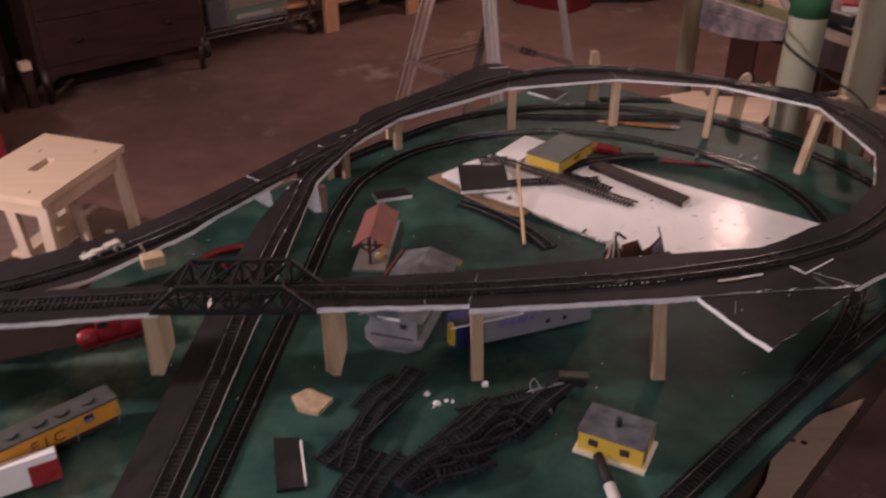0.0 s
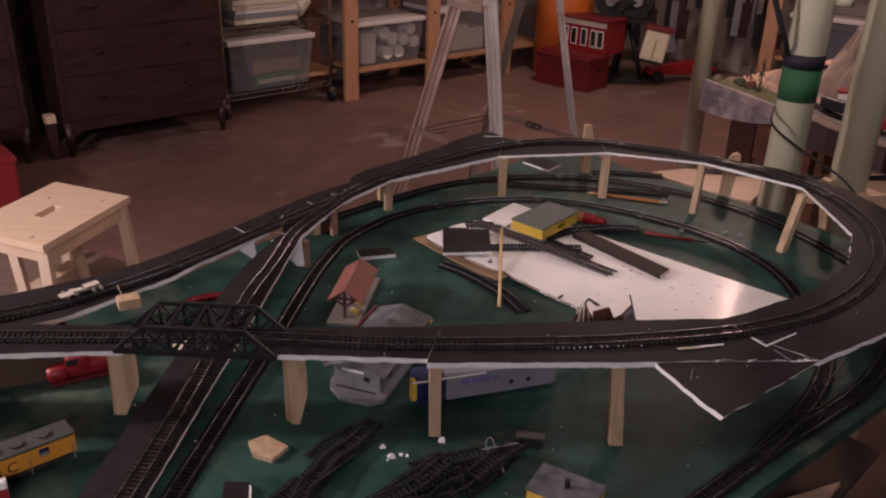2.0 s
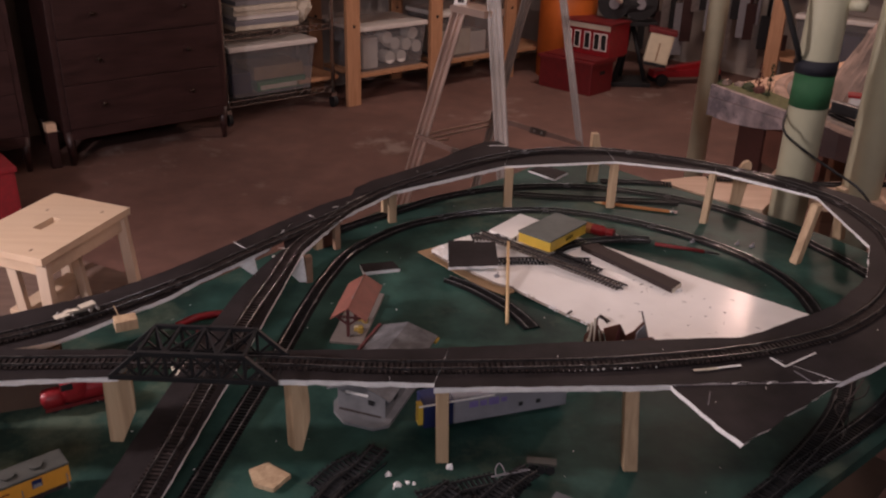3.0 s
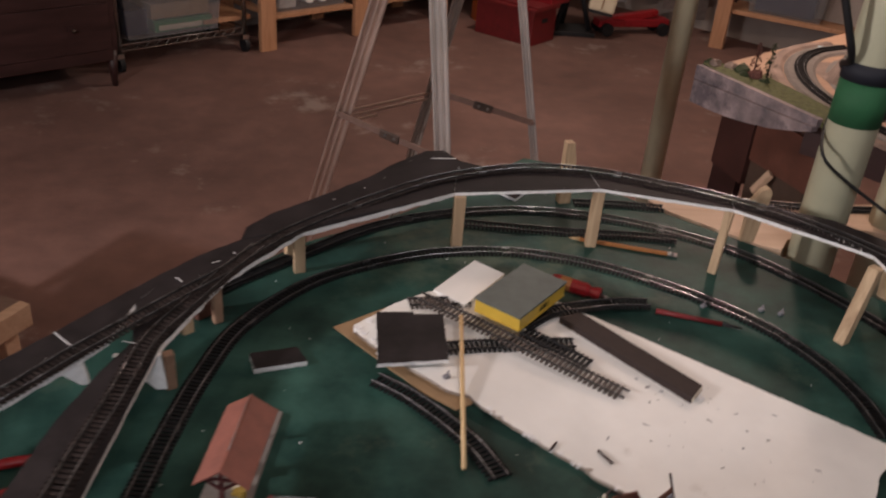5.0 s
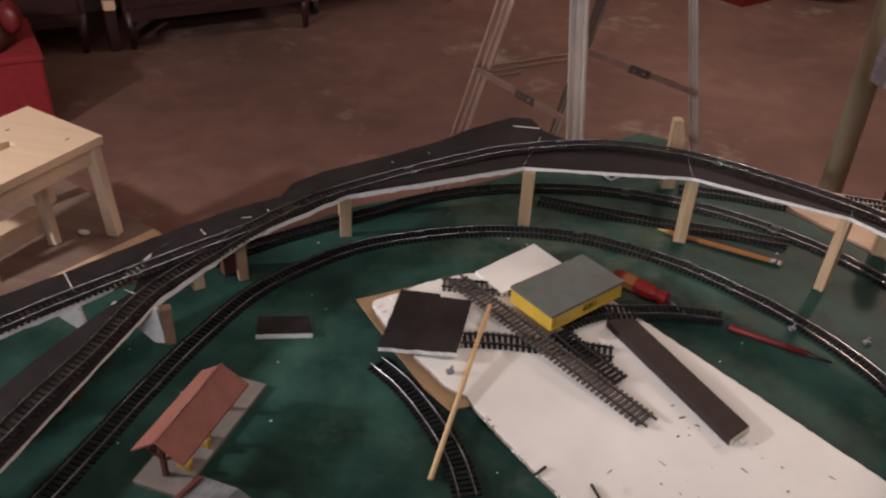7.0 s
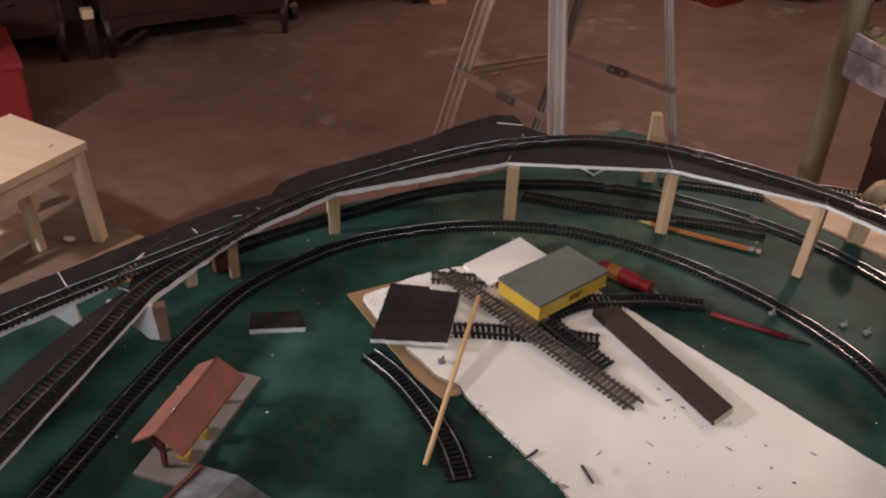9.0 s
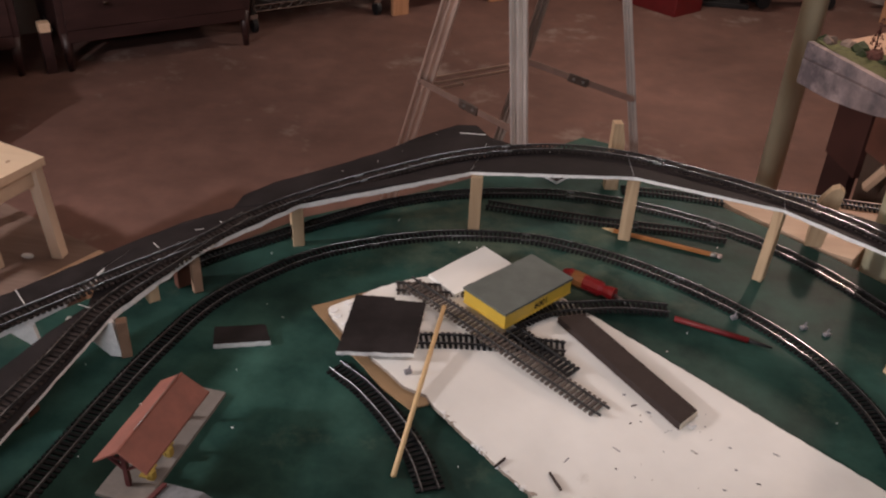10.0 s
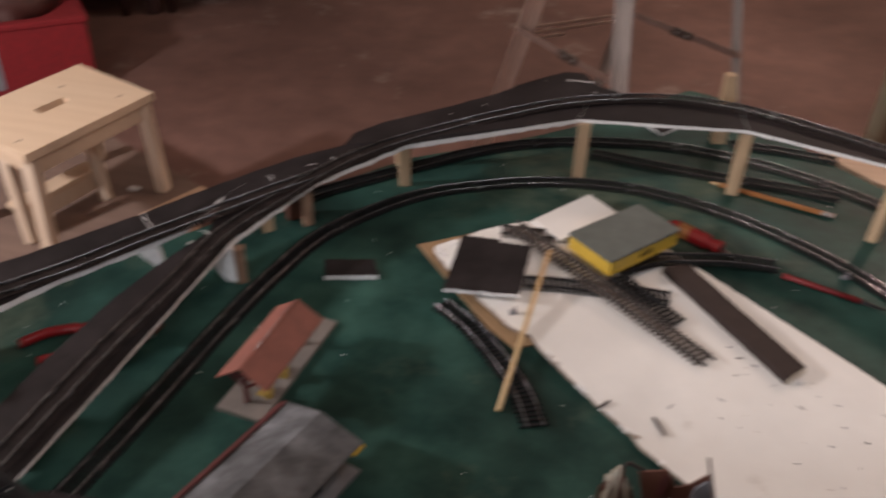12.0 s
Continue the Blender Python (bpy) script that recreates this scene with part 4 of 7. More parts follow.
slab = thing("foam_slab", (0.075, 1.43, WB), "square of black-topped white foam board lying on the board", "foam board")
part("slab", prism(bmesh.new(), ragged([(0.0285, 1.486, 0), (0.0765, 1.4905, 0), (0.079, 1.4845, 0), (0.117, 1.4885, 0), (0.1205, 1.386, 0), (0.0335, 1.372, 0)], 0.005, 0.0007, 3), 0.7538, 0.759, 0, 1), (FOAM, BLACKTOP), slab)
slab = thing("foam_slab", (-0.085, 1.39, TABLE), "small piece of black-topped white foam board on the table", "foam board")
part("slab", prism(bmesh.new(), ragged([(-0.126, 1.408), (-0.069, 1.425), (-0.053, 1.396), (-0.115, 1.375)], 0.006, 0.0006, 4), TABLE, TABLE + 0.0065, 0, 1), (FOAM, BLACKTOP), slab)
slab = thing("foam_slab", (-0.17, 0.73, TABLE), "narrow piece of black-topped white foam board on the table", "foam board")
part("slab", prism(bmesh.new(), ragged([(-0.196, 0.764), (-0.1655, 0.764), (-0.149, 0.688), (-0.179, 0.682)], 0.006, 0.0006, 6), TABLE, TABLE + 0.005), BLACKTOP, slab)
part("foam_edge", beam(bmesh.new(), (-0.164, 0.758, TABLE + 0.0035), (-0.149, 0.692, TABLE + 0.0035), 0.0022, 0.0055), FOAM, slab, "white torn foam edge")

bar = thing("foam_bar", (0.355, 1.42, WB), "long dark brown strip with pale cut end on the white board", "strip")
part("bar", prism(bmesh.new(), ragged([(0.2795, 1.508), (0.3105, 1.5225), (0.436, 1.368), (0.416, 1.3425)], 0.012, 0.0003, 8), WB, WB + 0.0095), BROWNBAR, bar)
part("cut_end", beam(bmesh.new(), Vector((0.417, 1.3423, WB + 0.0045)), Vector((0.4365, 1.3672, WB + 0.0045)), 0.0012, 0.0075), PAPER, bar, "pale cut end")
part("torn_end", boxed((-0.004, -0.003, 0), (0.004, 0.003, 0.0045), pose(0.4305, 1.3505, WB, 0, 0, 40)), FOAM, bar)

# yellow walled shed with a flat grey roof, perched on the loose track
shed = thing("flat_roofed_shed", (0.227, 1.53, WB), "yellow model building with a flat grey roof", "model building")
base = [(0.161, 1.509), (0.2375, 1.604), (0.292, 1.559), (0.2165, 1.4635)]
S0, S1 = 0.7522, 0.7715
part("body", prism(bmesh.new(), base, S0, S1), YELLOW, shed)
c = Vector((0.2268, 1.5333))
big = [tuple(c + (Vector(p) - c) * 1.025) for p in base]
part("roof", prism(bmesh.new(), ragged([(*p, 0) for p in big], 0.01, 0.0004), S1, S1 + 0.0035), GREYROOF, shed, "rough flat grey roof")
for a, b in ((base[0], base[3]), (base[3], base[2])):
    a, b = Vector((*a, 0)), Vector((*b, 0))
    d = (b - a).normalized()
    nrm = Vector((d.y, -d.x, 0))
    part("plinth", beam(bmesh.new(), a + nrm * 0.0004 + Vector((0, 0, S0 + 0.0011)), b + nrm * 0.0004 + Vector((0, 0, S0 + 0.0011)), 0.0012, 0.0018), YELLOW, shed)
d = (Vector(base[2]) - Vector(base[3])).normalized()
nrm = Vector((d.y, -d.x))
mlet = Matrix(((d.x, 0, nrm.x, 0), (d.y, 0, nrm.y, 0), (0, 1, 0, 0), (0, 0, 0, 1)))
pl = Vector(base[3]) + d * 0.052 + nrm * 0.0006
mlet.translation = (pl.x, pl.y, S0 + 0.006)
writing("6001", 0.0125, mlet, INK, shed, "black numerals")

# wooden dowel leaning over the board
stick = thing("wooden_dowel", (0.132, 1.221, TABLE), "thin pale wooden dowel leaning from the table over tracks", "dowel")
part("dowel", rod(bmesh.new(), (0.132, 1.22, TABLE + 0.0035), (0.1405, 1.478, 0.7635), 0.0028, n=12), DOWEL, stick, smooth=True)

# red-handled screwdriver
drv = thing("screwdriver", (0.32, 1.58, TABLE), "screwdriver with a translucent red plastic handle", "screwdriver")
a, b = Vector((0.283, 1.613, TABLE + 0.0115)), Vector((0.35, 1.577, TABLE + 0.0105))
d = (b - a).normalized()
bm = bmesh.new()
for u0, u1, r0, r1 in ((0, 0.12, 0.007, 0.0105), (0.12, 0.72, 0.0105, 0.0105), (0.72, 0.8, 0.0105, 0.007), (0.8, 0.9, 0.007, 0.009), (0.9, 1.0, 0.009, 0.0095)):
    rod(bm, a.lerp(b, u0), a.lerp(b, u1), r0, r1, n=10)
part("handle", bm, RED, drv, smooth=False)
part("print_band", rod(bmesh.new(), a.lerp(b, 0.2), a.lerp(b, 0.42), 0.0107, n=10), ORANGEWOOD, drv, "worn orange printed band")
part("blade", rod(bmesh.new(), b, b + d * 0.03 - Vector((0, 0, 0.008)), 0.0022, n=8), STEEL, drv, smooth=True)
pen = thing("red_stick", (0.46, 1.52, TABLE), "thin red stick with a black tip on the table", "stick")
part("barrel", rod(bmesh.new(), (0.426, 1.549, TABLE + 0.0045), (0.514, 1.5225, TABLE + 0.004), 0.0036, n=10), THINRED, pen, smooth=True)
part("tip", rod(bmesh.new(), (0.514, 1.5225, TABLE + 0.004), (0.541, 1.515, TABLE + 0.003), 0.0032, 0.0012, n=10), BLACKPLASTIC, pen, "black tip", smooth=True)

# pencil
pc = thing("pencil", (0.42, 1.74, TABLE), "orange wooden pencil with a pink eraser on the green table", "pencil")
a, b = Vector((0.335, 1.762, TABLE + 0.0037)), Vector((0.504, 1.718, TABLE + 0.0037))
part("barrel", rod(bmesh.new(), a.lerp(b, 0.1), a.lerp(b, 0.91), 0.0037, n=6), ORANGEWOOD, pc)
part("point", rod(bmesh.new(), a.lerp(b, 0.1), a, 0.0036, 0.0004, n=8), DOWEL, pc, "sharpened wood point", smooth=True)
part("ferrule", rod(bmesh.new(), a.lerp(b, 0.91), a.lerp(b, 0.965), 0.0038, n=12), STEEL, pc, "metal ferrule", smooth=True)
part("eraser", rod(bmesh.new(), a.lerp(b, 0.965), b, 0.0034, n=12), ERASER, pc, "pink eraser", smooth=True)


# ---- model station: red gabled roof on posts over a grey platform ----
stn = thing("model_station", (-0.103, 1.21, TABLE), "model station shelter with dull red gabled roof on a grey platform", "model building")
ax = Vector((0.1, 0.995, 0)).normalized()
sd = Vector((ax.y, -ax.x, 0))
o = Vector((-0.107, 1.206, TABLE))


def stn_at(u, v, z):
    return o + ax * u + sd * v + Vector((0, 0, z))


def slab_of(quad, thick):
    """A thin slab over four corners."""
    bm = bmesh.new()
    lo = [bm.verts.new(q) for q in quad]
    hi = [bm.verts.new(q + Vector((0, 0, thick))) for q in quad]
    bm.faces.new(hi)
    bm.faces.new(list(reversed(lo)))
    for i in range(4):
        bm.faces.new((lo[i], lo[(i + 1) % 4], hi[(i + 1) % 4], hi[i]))
    bmesh.ops.recalc_face_normals(bm, faces=list(bm.faces))
    return bm


def stn_box(u0, u1, v0, v1, z0, z1, bevel=0):
    m = Matrix(((ax.x, sd.x, 0, o.x), (ax.y, sd.y, 0, o.y), (0, 0, 1, o.z), (0, 0, 0, 1)))
    bm = boxed((u0, v0, z0), (u1, v1, z1), m, bevel)
    bmesh.ops.recalc_face_normals(bm, faces=list(bm.faces))
    return bm


part("platform", stn_box(-0.066, 0.099, -0.025, 0.026, 0, 0.0045, 0.0006), GREYSTONE, stn, "grey stone-like platform")
for s in (-1, 1):
    quad = [stn_at(u, v, z) for u, v, z in ((-0.0585, 0.003, 0.0565), (0.0575, 0.003, 0.0565), (0.0595, 0.003 + s * 0.0275, 0.0375), (-0.0595, 0.003 + s * 0.0275, 0.0375))]
    part("roof_slope", slab_of(quad, 0.0022), REDROOF, stn, "dull red tiled roof slope")
part("ridge_cap", beam(bmesh.new(), stn_at(-0.0585, 0.003, 0.0587), stn_at(0.0575, 0.003, 0.0587), 0.0022, 0.0014), REDROOF, stn)
part("ridge_wire", rod(bmesh.new(), stn_at(-0.03, 0.003, 0.0596), stn_at(0.0555, 0.002, 0.0598), 0.0004, n=8), STEEL, stn, "thin bright wire along the ridge", smooth=True)
for u in (-0.048, 0.0, 0.048):
    pst = part("roof_post", beam(bmesh.new(), stn_at(u, 0, 0.004), stn_at(u, 0, 0.055), 0.0045, 0.0045, (0, 1, 0)), MAROON, stn, "dark braced roof post")
    for s in (-1, 1):
        part("brace", beam(bmesh.new(), stn_at(u, 0, 0.024), stn_at(u, s * 0.022, 0.0405), 0.0024, 0.0024), MAROON, pst)
    part("tie_beam", beam(bmesh.new(), stn_at(u, -0.026, 0.0375), stn_at(u, 0.026, 0.0375), 0.0024, 0.0026), MAROON, pst)
for u in (-0.04, -0.008):
    part("bench", stn_box(u, u + 0.018, 0.006, 0.015, 0.009, 0.0105), MUSTARD, stn, "tiny yellow platform bench")
    part("luggage", stn_box(u + 0.002, u + 0.009, 0.012, 0.02, 0.004, 0.015, 0.0015), MUSTARD, stn, "yellow luggage")
    part("luggage", stn_box(u + 0.01, u + 0.016, 0.004, 0.012, 0.004, 0.011, 0.0015), CREAM, stn)

# grey house beyond the front trackbed
gh = thing("grey_model_house", (-0.05, 1.04, TABLE), "pale grey model house with a mottled grey roof", "model building")
gax = Vector((0.30, 0.954, 0)).normalized()
gsd = Vector((gax.y, -gax.x, 0))
go = Vector((-0.045, 1.04, TABLE))


def gbox(u0, u1, v0, v1, z0, z1, bevel=0):
    m = Matrix(((gax.x, gsd.x, 0, go.x), (gax.y, gsd.y, 0, go.y), (0, 0, 1, go.z), (0, 0, 0, 1)))
    bm = boxed((u0, v0, z0), (u1, v1, z1), m, bevel)
    bmesh.ops.recalc_face_normals(bm, faces=list(bm.faces))
    return bm


def gat(u, v, z):
    return go + gax * u + gsd * v + Vector((0, 0, z))


front = [gat(u, v, 0) for u, v in ((-0.088, -0.035), (-0.106, -0.012), (-0.106, 0.03), (-0.092, 0.046), (0.085, 0.046), (0.085, -0.044), (-0.07, -0.044))]
part("base", prism(bmesh.new(), [(p.x, p.y) for p in front], TABLE, TABLE + 0.004), HOUSEGREY, gh, "pale grey rounded base slab")
part("body", gbox(-0.08, 0.066, -0.032, 0.036, 0.004, 0.038), HOUSEGREY, gh, "pale grey walls")
for s in (-1, 1):
    quad = [gat(*p) for p in ((-0.088, 0.002, 0.052), (0.086, 0.002, 0.052), (0.089, 0.002 + s * 0.045, 0.037), (-0.09, 0.002 + s * 0.045, 0.037))]
    part("roof_slope", slab_of(quad, 0.002), SLATE, gh, "mottled grey roof slope")
for u in (-0.08, 0.065):
    bm = bmesh.new()
    vs = [bm.verts.new(gat(u + k, v, z)) for k in (0, 0.001) for v, z in ((-0.032, 0.038), (0.036, 0.038), (0.002, 0.052))]
    bm.faces.new(vs[:3])
    bm.faces.new(list(reversed(vs[3:])))
    for i in range(3):
        bm.faces.new((vs[i], vs[i + 3], vs[(i + 1) % 3 + 3], vs[(i + 1) % 3]))
    bmesh.ops.recalc_face_normals(bm, faces=list(bm.faces))
    part("gable", bm, HOUSEGREY, gh)
for u in (-0.05, -0.01, 0.03):
    part("window", gbox(u, u + 0.012, 0.036, 0.0366, 0.012, 0.026), INK, gh, "small dark window")
part("doorstep", gbox(-0.0825, -0.0802, -0.03, 0.03, 0.004, 0.0055), BROWNBAR, gh, "dark edging along the wall's foot")
part("wall_clock", gbox(-0.0812, -0.0801, 0.012, 0.02, 0.02, 0.027), INK, gh, "small dark mark on the wall")
part("sign", gbox(-0.0812, -0.0801, -0.02, 0.012, 0.031, 0.0345), WHITEPAINT, gh, "white sign strip on the wall")
part("gutter", gbox(-0.088, 0.086, -0.045, -0.041, 0.0385, 0.0425), MAROON, gh, "dark red gutter strip")
part("eave_trim", gbox(0.074, 0.0885, 0.034, 0.0495, 0.034, 0.0365), YELLOW, gh, "dull yellow eave trim")

# pale rail car with purple lettering, resting on the table
car = thing("passenger_car", (0.1, 0.98, TABLE), "pale grey model rail car with a dark blue end", "model railway car")
d = Vector((0.94, 0.34, 0)).normalized()
s = Vector((d.y, -d.x, 0))
mc = Matrix(((d.x, s.x, 0, 0.006), (d.y, s.y, 0, 0.945), (0, 0, 1, TABLE), (0, 0, 0, 1)))


def cbox(lo, hi, bevel=0.0):
    bm = boxed(lo, hi, mc, bevel)
    bmesh.ops.recalc_face_normals(bm, faces=list(bm.faces))
    return bm


part("body", cbox((0.045, -0.018, 0.006), (0.205, 0.018, 0.044), 0.003), PALEGREY, car)
part("end_section", cbox((0.005, -0.018, 0.006), (0.045, 0.018, 0.043), 0.003), NAVY, car, "dark blue painted end")
part("yellow_nose", cbox((-0.002, 0.004, 0.012), (0.0049, 0.0165, 0.042), 0.001), YELLOW, car, "yellow nose panel")
part("roof_strip", cbox((-0.002, 0.0172, 0.041), (0.1, 0.0192, 0.0425)), WHITEPAINT, car, "white roof-edge strip")
for u0, u1, z0, z1 in ((0.066, 0.078, 0.028, 0.037), (0.081, 0.09, 0.028, 0.036), (0.093, 0.107, 0.027, 0.038), (0.11, 0.118, 0.029, 0.036)):
    part("marking", cbox((u0, 0.018, z0), (u1, 0.0184, z1)), PURPLE, car, "faded purple marking")
for u in (0.135, 0.16):
    part("vent", cbox((u, 0.018, 0.018), (u + 0.006, 0.0186, 0.024)), INK, car)
for u in (0.02, 0.18):
    for k in (0, 0.012):
        for v in (-0.009, 0.009):
            part("wheel", rod(bmesh.new(), mc @ Vector((u + k, v - 0.0015, 0.0055)), mc @ Vector((u + k, v + 0.0015, 0.0055)), 0.0052, n=12), BLACKPLASTIC, car)

# pale crumbs of foam left on the black deck and along the tracks
rnd = random.Random(17)
bm = bmesh.new()
lanes = (((-0.15, 0.885, 0.8475), (0.03, 0.89, 0.8485)), ((0.03, 0.935, 0.8485), (0.4, 0.965, 0.8505)), ((0.34, 0.86, 0.848), (0.5, 0.93, 0.8495)), ((0.45, 0.96, 0.8505), (0.74, 1.12, 0.8505)),
         ((0.16, 1.79, 0.835), (0.34, 1.79, 0.8425)), ((-0.06, 1.69, 0.8165), (0.08, 1.82, 0.8305)), ((-0.22, 1.45, 0.8015), (-0.16, 1.53, 0.806)), ((-0.42, 1.13, 0.8005), (-0.3, 1.33, 0.8005)))
for a, b in lanes:
    for k in range(4):
        p = Vector(a).lerp(Vector(b), rnd.random()) + Vector((rnd.uniform(-0.012, 0.012), rnd.uniform(-0.012, 0.012), 0.0002))
        s = rnd.choice((0.0004, 0.0005, 0.0006, 0.0008))
        box(bm, (-s, -s * 0.6, 0), (s, s * 0.6, 0.0006), pose(*p, 0, 0, rnd.uniform(0, 180)))
tagged(part("foam_fleck", bm, FOAM), "tiny pale foam flecks on the black trackbed", "debris", kind="stuff")


# ---- front of the table: rolling stock, shed, spare track ----
def flat_frame(at, d):
    d = Vector((*d, 0)).normalized()
    s = Vector((-d.y, d.x, 0))
    m = Matrix(((d.x, s.x, 0, at[0]), (d.y, s.y, 0, at[1]), (0, 0, 1, at[2]), (0, 0, 0, 1)))
    return m


# yellow diesel / box car with grey roof details
mf = flat_frame((-0.389, 0.8045, TABLE), (-0.105, -0.097))
ecar = thing("yellow_railway_car", (-0.44, 0.74, TABLE), "yellow model railway car with red lettering and grey roof", "model railway car")
part("body", boxed((0, -0.016, 0.016), (0.24, 0.016, 0.0388), mf, 0.001), ORANGEYEL, ecar)
part("roof", boxed((-0.001, -0.0165, 0.0388), (0.241, 0.0165, 0.0422), mf, 0.0015), CARROOF, ecar, "grey roof")
part("underframe", boxed((0.004, -0.014, 0.0095), (0.236, 0.014, 0.0158), mf), BROWNBAR, ecar, "dark underframe")
for u in (0.03, 0.06, 0.085, 0.115, 0.15):
    part("roof_fan", rod(bmesh.new(), mf @ Vector((u, 0, 0.0422)), mf @ Vector((u, 0, 0.0447)), 0.0075, n=16), CARROOF, ecar, "round grey roof fan", smooth=False)
side = flat_frame((-0.389, 0.8045, TABLE), (-0.105, -0.097)) @ Matrix(((-1, 0, 0, 0), (0, 0, 1, 0.0163), (0, 1, 0, 0), (0, 0, 0, 1)))
for text, u in (("E I C", 0.102),):
    writing(text, 0.019, side @ Matrix.Translation((-u, 0.0195, 0)), DARKRED, ecar, "dark red letters")
part("emblem", boxed((0.03, 0.016, 0.026), (0.041, 0.0164, 0.036), mf), NAVY, ecar, "small blue emblem")
part("emblem_stripes", boxed((0.031, 0.0164, 0.026), (0.04, 0.0168, 0.0305), mf), PALEGREY, ecar)
for u in (0.004, 0.052, 0.1):
    part("handrail", rod(bmesh.new(), mf @ Vector((u, 0.0175, 0.008)), mf @ Vector((u, 0.0175, 0.03)), 0.0006, n=6), PALEGREY, ecar)
for u in (0.05, 0.19):
    bm = bmesh.new()
    for k in (-0.014, 0.014):
        for v in (-0.0085, 0.0085):
            rod(bm, mf @ Vector((u + k, v - 0.0015, 0.0058)), mf @ Vector((u + k, v + 0.0015, 0.0058)), 0.0057, n=12)
    part("bogie", bm, BLACKPLASTIC, ecar)

# red and white box lying in front of the yellow car
rw = thing("red_white_pack", (-0.44, 0.69, TABLE), "small white and red carton leaning by the yellow car", "carton")
mr_ = flat_frame((-0.424, 0.719, TABLE), (-0.105, -0.06)) @ pose(0, 0, 0, 18, 0, 0)
part("carton", boxed((0.0, 0.0, 0), (0.16, 0.02, 0.03), mr_, 0.001), WHITEPAINT, rw)
part("red_panel", boxed((-0.001, 0.0195, -0.001), (0.03, 0.0215, 0.022), mr_), RED, rw, "red printed panel")

# red locomotive and brown box beyond the trackbed
loco = thing("red_locomotive", (-0.43, 0.955, TABLE), "small red plastic model locomotive on the table", "model locomotive")
ml = flat_frame((-0.41, 0.985, TABLE), (-0.075, -0.045)) @ Matrix.Diagonal((0.92, 0.95, 0.92, 1))
part("hood", boxed((0, -0.014, 0.01), (0.06, 0.014, 0.036), ml, 0.009), LOCORED, loco, smooth=True)
part("cab", boxed((0.03, -0.016, 0.01), (0.066, 0.016, 0.052), ml, 0.011), LOCORED, loco, smooth=True)
part("nose", boxed((0.06, -0.013, 0.008), (0.094, 0.013, 0.032), ml, 0.009), LOCORED, loco, smooth=True)
part("window", boxed((0.05, 0.016, 0.036), (0.066, 0.0164, 0.046), ml), INK, loco)
part("underframe", boxed((0.0, -0.011, 0.004), (0.09, 0.011, 0.0098), ml), DARKRED, loco)
for u in (0.012, 0.03, 0.06, 0.078):
    for v in (-0.0085, 0.0085):
        part("wheel", rod(bmesh.new(), ml @ Vector((u, v - 0.0015, 0.0055)), ml @ Vector((u, v + 0.0015, 0.0055)), 0.0055, n=12), BLACKPLASTIC, loco)
cb = thing("cardboard_box", (-0.58, 0.97, TABLE), "small closed brown cardboard box on the table", "box")
mb = flat_frame((-0.468, 0.965, TABLE), (-0.14, -0.055))
# sides darker than the lid: the trackbed's shadow is put into their colour
for lo, hi in (((0, 0, 0), (0.15, 0.002, 0.05)), ((0, -0.09, 0), (0.15, -0.088, 0.05)), ((0, -0.088, 0), (0.002, 0, 0.05)), ((0.148, -0.088, 0), (0.15, 0, 0.05))):
    part("side", boxed(lo, hi, mb), BOXBROWN, cb)
part("bottom", boxed((0.002, -0.088, 0), (0.148, 0, 0.002), mb), BOXBROWN, cb)
part("lid", boxed((-0.002, -0.092, 0.05), (0.152, 0.004, 0.0525), mb, 0.0008), CARD, cb, "tan cardboard lid")

# pliers with red handles behind the bridge
pl_ = thing("pliers", (-0.34, 1.17, TABLE), "pliers with curved red rubber handles", "pliers")
for k, pts in enumerate(([(-0.378, 1.165), (-0.36, 1.19), (-0.335, 1.205), (-0.31, 1.21), (-0.29, 1.205)], [(-0.343, 1.147), (-0.325, 1.16), (-0.309, 1.172), (-0.30, 1.188), (-0.288, 1.198)])):
    path = smooth_path([(x, y, TABLE + 0.0065) for x, y in pts], 0.006)
    part("handle", tube(bmesh.new(), path, 0.0058, 10), RED, pl_, "red rubber handle", smooth=True)
bm = bmesh.new()
rod(bm, (-0.287, 1.2, TABLE), (-0.287, 1.2, TABLE + 0.011), 0.009, n=16)
beam(bm, (-0.287, 1.2, TABLE + 0.0055), (-0.255, 1.225, TABLE + 0.0055), 0.013, 0.009, bevel=0.002)
part("jaw_head", bm, STEEL, pl_, "grey steel jaws")

# crumpled paper and a wood block by the branch
tagged(part("crumpled_paper", rod(bmesh.new(), (-0.33, 1.02, TABLE + 0.004), (-0.28, 1.05, TABLE + 0.022), 0.022, 0.012, n=9), PAPER), "crumpled pale paper on the table under the bridge", "paper")
blk = thing("wood_block", (-0.41, 1.045, 0.80), "small pale wooden block wedged on the branch trackbed", "wood block")
part("block", boxed((-0.015, -0.011, 0), (0.015, 0.011, 0.015), pose(-0.408, 1.056, 0.8005, 0, 0, 30), 0.0006), POSTWOOD, blk)
part("splinter", rod(bmesh.new(), (-0.418, 1.06, 0.815), (-0.43, 1.074, 0.824), 0.0008, n=6), POSTWOOD, blk)
wc = thing("white_wagon_frame", (-0.475, 1.085, 0.805), "white and silver wagon underframe standing on track", "model wagon")
mw = flat_frame((-0.505, 1.055, 0.8066), (0.075, 0.072))
part("frame", boxed((0, -0.006, 0.005), (0.05, 0.006, 0.007), mw), STEEL, wc)
